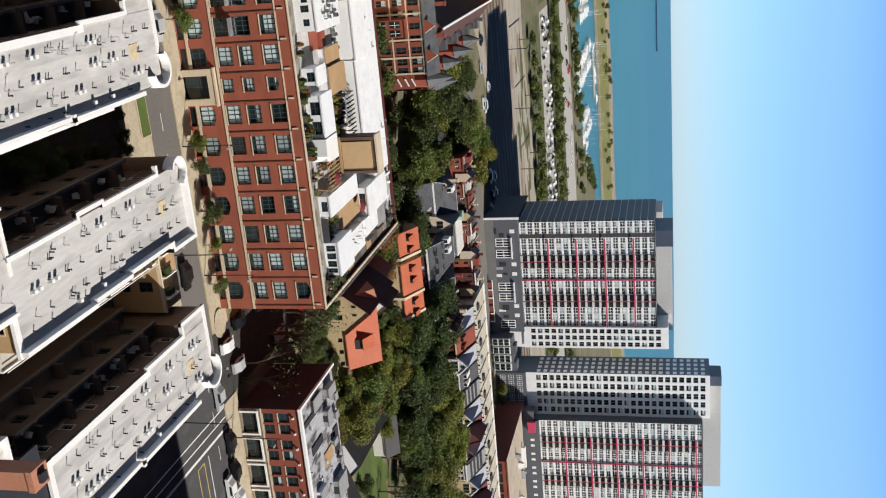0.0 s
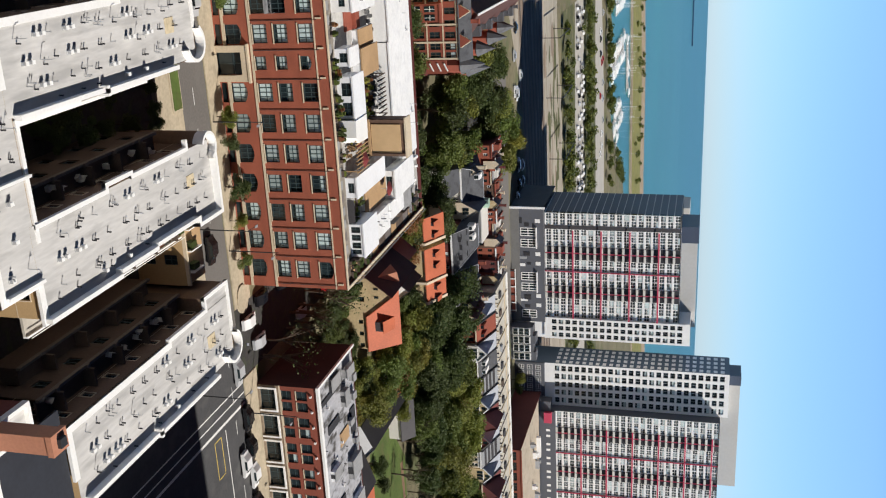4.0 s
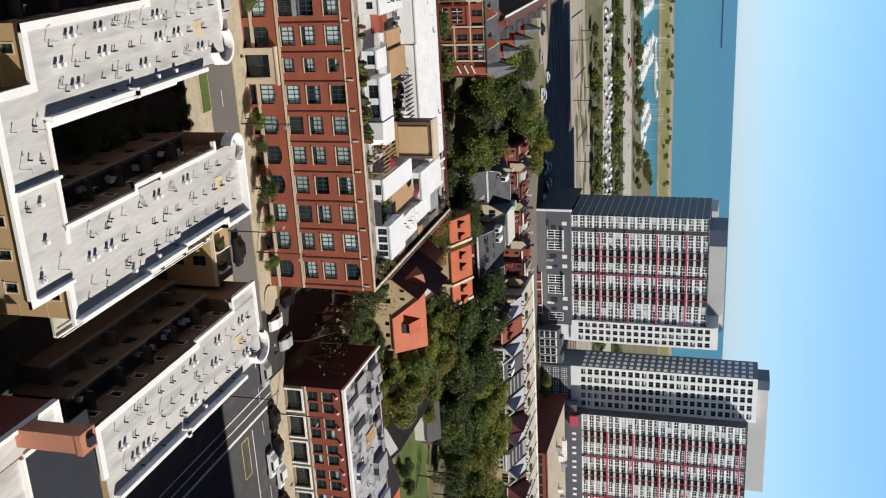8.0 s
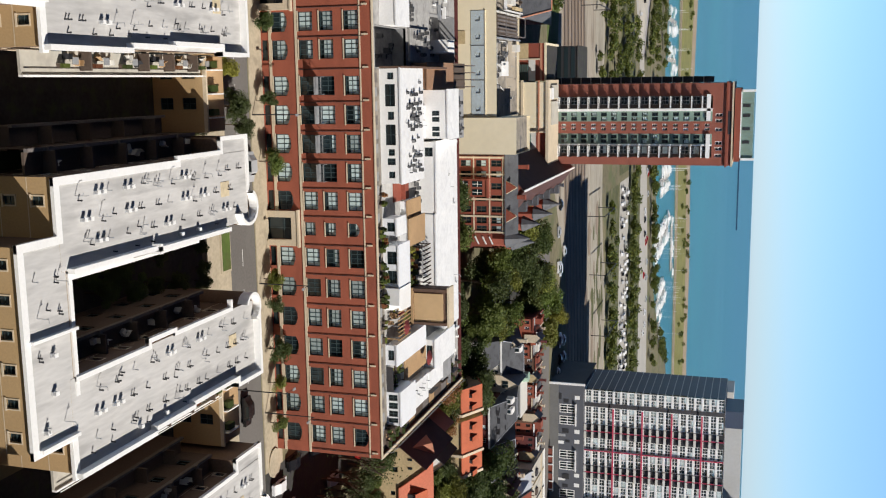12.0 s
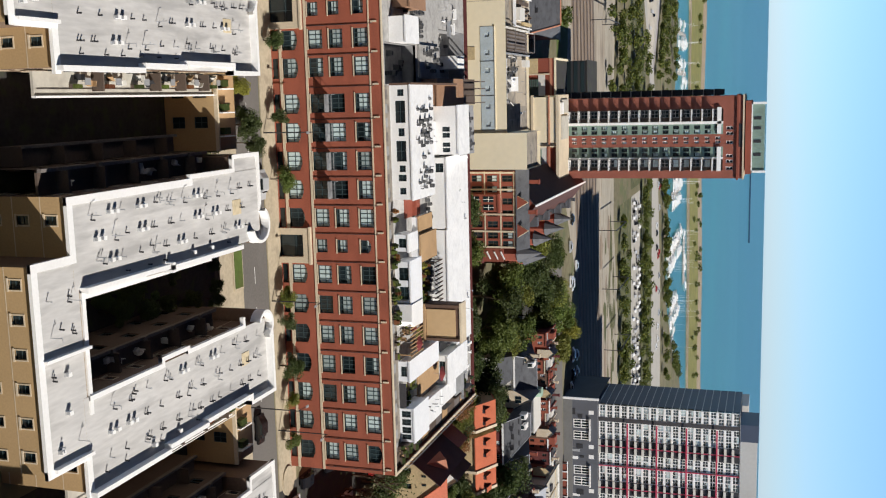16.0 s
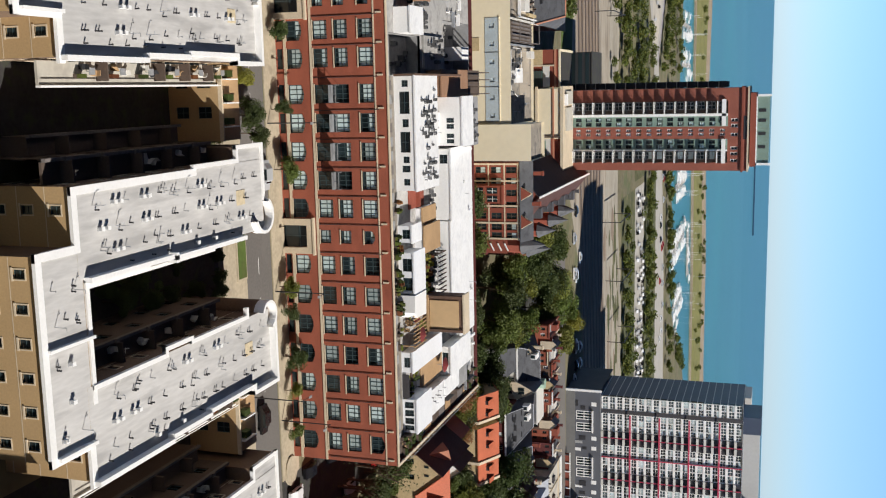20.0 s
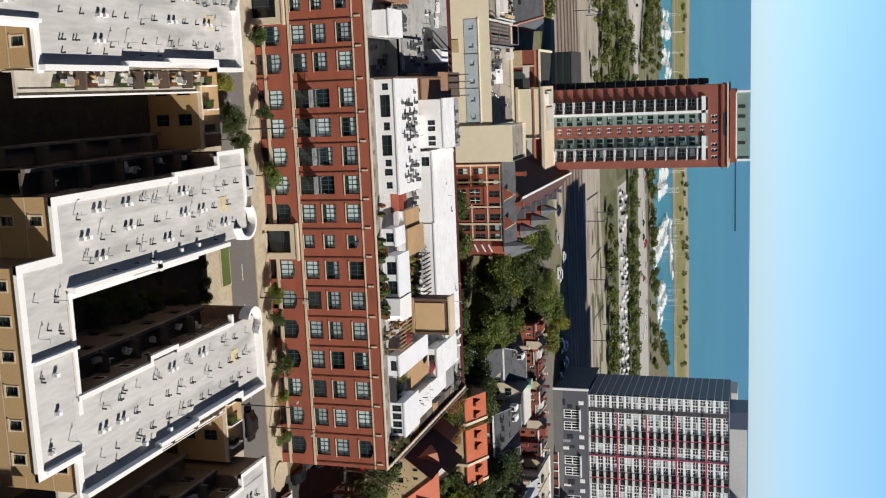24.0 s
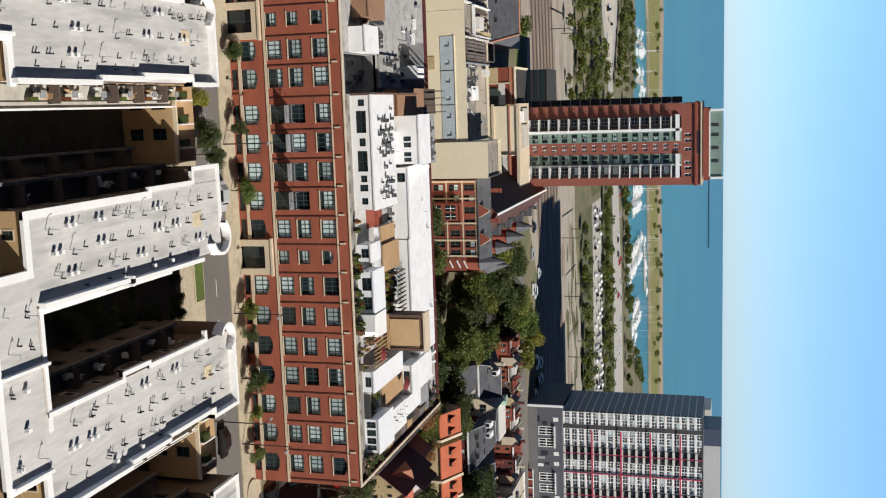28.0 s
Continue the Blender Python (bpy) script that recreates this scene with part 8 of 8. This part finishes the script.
def far_tree(x, y, h, r, rn):
    for i in range(130):
        d = Vector((rn.gauss(0, 1), rn.gauss(0, 1), rn.gauss(0, 0.8))).normalized() * rn.random() ** 0.4
        o = Vector((x + d.x * r, y + d.y * r, h * 0.62 + d.z * h * 0.38))
        k = r * rn.uniform(0.2, 0.42)
        e = Euler((rn.uniform(-0.9, 0.9), rn.uniform(-0.9, 0.9), rn.uniform(0, 6.28))).to_matrix()
        far.poly([o + e @ Vector(q) * k for q in ((-0.5, -0.3, 0), (0.5, -0.4, 0), (0.4, 0.4, 0), (-0.4, 0.5, 0))], rn.choice((0, 0, 1, 2)))


for (x0, y0), (x1, y1), n, s in (((58, 502), (300, 506), 130, 6), ((80, 520), (300, 524), 22, 6), ((56, 592), (320, 596), 170, 6), ((56, 606), (320, 610), 40, 7),
                                 ((62, 570), (260, 572), 16, 2), ((80, 716), (250, 724), 70, 7), ((60, 700), (80, 720), 26, 10), ((130, 735), (160, 742), 10, 4), ((195, 780), (236, 830), 26, 8),
                                 ((-70, 490), (30, 496), 60, 5), ((-70, 518), (40, 522), 44, 6), ((-90, 552), (40, 558), 90, 8), ((-40, 590), (0, 606), 14, 4), ((-64, 700), (-8, 664), 34, 4),
                                 ((-110, 712), (10, 716), 60, 9), ((-120, 745), (-10, 776), 60, 12), ((0, 606), (56, 612), 40, 8), ((-30, 352), (-24, 354), 2, 2), ((-60, 455), (30, 470), 6, 4)):
    for i in range(n):
        f = tr.random()
        far_tree(x0 + (x1 - x0) * f, y0 + (y1 - y0) * f + tr.gauss(0, s * 0.5), tr.uniform(3.5, 7.0), tr.uniform(1.8, 3.4), tr)
for i in range(60):
    far_tree(tr.uniform(-100, 400), tr.uniform(985, 1090), tr.uniform(4, 7), tr.uniform(2, 3.5), tr)
tagged(part("park_trees", far, [LEAF[0], LEAF[1], LEAF[4]]), "rows of green park trees between railway and harbour", "trees", kind="stuff")


# ---- harbour boats ----
def boat_mesh(ln, mast):
    g = Geo()
    w = ln * 0.3
    deck = [(-ln / 2, -w / 2), (ln * 0.2, -w / 2), (ln / 2, 0), (ln * 0.2, w / 2), (-ln / 2, w / 2)]
    low = [(x * 0.88, y * 0.6) for x, y in deck]
    for i in range(5):
        j = (i + 1) % 5
        g.poly([(*low[i], -0.2), (*low[j], -0.2), (*deck[j], 1.3), (*deck[i], 1.3)])
    g.poly([(*p, 1.3) for p in deck])
    g.box(-ln * 0.3, ln * 0.12, -w * 0.3, w * 0.3, 1.3, 2.3)
    if mast:
        g.bar((0, 0, 1.3), (0, 0, ln * 1.2), 0.06, 0, 5).bar((-ln * 0.4, 0, 2.6), (0, 0, 2.6), 0.06, 0, 5)
    return g.mesh("boat")


BOATS = [boat_mesh(10, True), boat_mesh(12, False), boat_mesh(14, True)]
for (x0, y0), (x1, y1), n in (((78, 790), (82, 872), 22), ((127, 755), (124, 876), 42), ((172, 778), (174, 853), 24), ((-46, 826), (-48, 912), 12), ((-16, 830), (-14, 915), 9), ((193, 800), (198, 812), 4), ((128, 905), (170, 925), 5)):
    for i in range(n):
        f = (i + 0.5) / n
        ob = part("boat", BOATS[tr.randrange(3)], WHITE, at=pose(x0 + (x1 - x0) * f + tr.choice((-7, 7)), y0 + (y1 - y0) * f, -1.1, 0, 0, tr.choice((0, 180))))
        tagged(ob, "white moored pleasure boat in the harbour", "boat", "boats in the harbour")
    tagged(part("jetty", Geo().box(min(x0, x1) - 0.8, max(x0, x1) + 0.8, y0, y1, -0.9, -0.5), CONCRETE), "narrow pale jetty between moored boats", "jetty", "harbour jetties")


# ---- cars, lamps, poles ----
def car_meshes():
    b, w, t = Geo(), Geo(), Geo()
    prof = [(-2.2, 0.35), (2.2, 0.35), (2.25, 0.75), (1.3, 0.9), (0.75, 1.42), (-0.95, 1.45), (-1.75, 0.95), (-2.2, 0.85)]
    for i in range(8):
        j = (i + 1) % 8
        b.poly([(prof[i][0], -0.86, prof[i][1]), (prof[j][0], -0.86, prof[j][1]), (prof[j][0], 0.86, prof[j][1]), (prof[i][0], 0.86, prof[i][1])])
    b.poly([(p[0], -0.86, p[1]) for p in prof])
    b.poly([(p[0], 0.86, p[1]) for p in prof[::-1]])
    w.box(-0.9, 0.7, -0.88, 0.88, 0.95, 1.35).box(0.8, 1.2, -0.7, 0.7, 0.98, 1.2)
    t.bar((0, -0.12, 0), (0, 0.12, 0), 0.33, 0, 12)
    return b.mesh("body"), w.mesh("glazing"), t.mesh("wheel")


CAR = car_meshes()
PAINT = [mat("black car paint", (0.012, 0.012, 0.014), 0.25, 0.1), mat("silver car paint", (0.45, 0.46, 0.47), 0.3, 0.1), mat("white car paint", (0.75, 0.75, 0.74), 0.3, 0.05),
         mat("red car paint", (0.35, 0.02, 0.02), 0.3, 0.1), mat("blue car paint", (0.03, 0.06, 0.15), 0.3, 0.1)]
CNAME = ["black", "silver", "white", "dark red", "dark blue"]


def car(x, y, turn, c, group="parked cars"):
    t = thing("car", CNAME[c] + " saloon car parked at the kerb", "car", group)
    key = ("car", c)
    if key not in BAL:
        BAL[key] = [m.copy() for m in CAR]
    t.matrix_basis = pose(x, y, 0.02, 0, 0, turn)
    part("body", BAL[key][0], PAINT[c], t)
    part("glazing", BAL[key][1], GLASS, t)
    for a in (-1.4, 1.4):
        for s in (-0.75, 0.75):
            part("wheel", BAL[key][2], BLACK, t, at=pose(a, s, 0.33))


for i, x in enumerate((61.6, 79.0, 84.5, 89.6, 95.5, 101.0, 107.0)):
    car(x, 133.0 if x > 70 else 143, 0 if x > 70 else 90, (0, 0, 0, 2, 0, 1, 0)[i])
for i in range(8):
    car(62.2 + (i % 2) * 8.4, 152 + i * 6.5, 90, (0, 1, 0, 3, 0, 2, 4, 0)[i])
for x, y, turn, c in ((63.6, 137.6, 90, 2), (68.4, 140.5, 90, 1), (70.0, 131.8, 0, 1), (48.0, 128.2, 0, 0), (12.0, 132.4, 0, 1), (86.0, 130.4, 0, 2)):
    car(x, y, turn, c, "cars driving on the avenue")
FAR_CAR = {}


def far_car(x, y, turn, c, label, group):
    """A car far off: body, glazing and wheels in one mesh."""
    if c not in FAR_CAR:
        g = Geo()
        for k, me in enumerate(CAR[:2]):
            n = len(g.v)
            g.v += [tuple(v.co) for v in me.vertices]
            g.f += [tuple(n + i for i in f.vertices) for f in me.polygons]
            g.m += [k] * len(me.polygons)
        for a in (-1.4, 1.4):
            for s2 in (-0.75, 0.75):
                g.bar((a, s2 - 0.12, 0.33), (a, s2 + 0.12, 0.33), 0.33, 2, 8)
        FAR_CAR[c] = g.mesh("car")
    tagged(part("car", FAR_CAR[c], [PAINT[c], GLASS, BLACK], at=pose(x, y, 0.06, 0, 0, turn)), CNAME[c] + " saloon car " + label, "car", group)


for row, y in enumerate((557, 564, 574, 582)):
    for i in range(46):
        if tr.random() < 0.62:
            far_car(60 + i * 4.1 + tr.uniform(-0.6, 0.6), y + tr.uniform(-0.6, 0.6), 90, tr.choice((1, 2, 2, 2, 0)), "in the lakeside car park", "cars in the lakeside car park")
for i in range(10):
    far_car(tr.uniform(-70, -36), tr.choice((630, 640, 650)), 90, tr.choice((1, 2, 0, 0)), "in the lakeside car park", "cars in the lakeside car park")
for i in range(16):
    far_car(tr.uniform(30, 112), tr.choice((372, 376, 384)), 0, tr.choice((1, 2, 2, 0)), "on the shaded road behind the towers", "cars on the shaded road")
for i in range(22):
    far_car(tr.uniform(60, 260), 676 + tr.choice((0, 8, 16)) + tr.uniform(-1, 1), 0, tr.choice((1, 2, 0, 3)), "driving on the lakeside drive", "cars on the lakeside drive")


def pole(x, y, h, arm, label, turn=0.0, lamp=True):
    t = thing("street_lamp", label, "street lamp", "street lamps")
    t.matrix_basis = pose(x, y, 0, 0, 0, turn)
    part("post", Geo().bar((0, 0, 0), (0, 0, h), 0.11, 0, 7, 0.07), BLACK, t)
    part("arm", Geo().bar((0, 0, h - 0.3), (arm, 0, h), 0.05, 0, 6), BLACK, t)
    if lamp:
        part("lantern", Geo().box(arm - 0.4, arm + 0.3, -0.18, 0.18, h - 0.05, h + 0.12), GREY_METAL, t)


for x, y, turn in ((4.5, 134.8, -90), (30.0, 134.8, -90), (50.5, 134.8, -90), (-18, 134.8, -90), (79, 134.8, -90), (104, 134.8, -90), (44, 125.8, 90), (58.5, 119, 60), (67, 118, 90)):
    pole(x, y, 8.5, 2.4, "tall black street lamp with a long arm", turn)
for i, (x, y) in enumerate(((60, 462), (88, 470), (118, 476), (-30, 440))):
    t = thing("catenary_gantry", "dark steel railway gantry across the tracks", "railway gantry", "railway gantries")
    part("post", Geo().box(x - 0.15, x + 0.15, y - 20, y - 19.7, 0, 8), BLACK, t)
    part("post", Geo().box(x - 0.15, x + 0.15, y + 12, y + 12.3, 0, 8), BLACK, t)
    part("beam", Geo().box(x - 0.15, x + 0.15, y - 20, y + 12.3, 7.6, 8.0), BLACK, t)
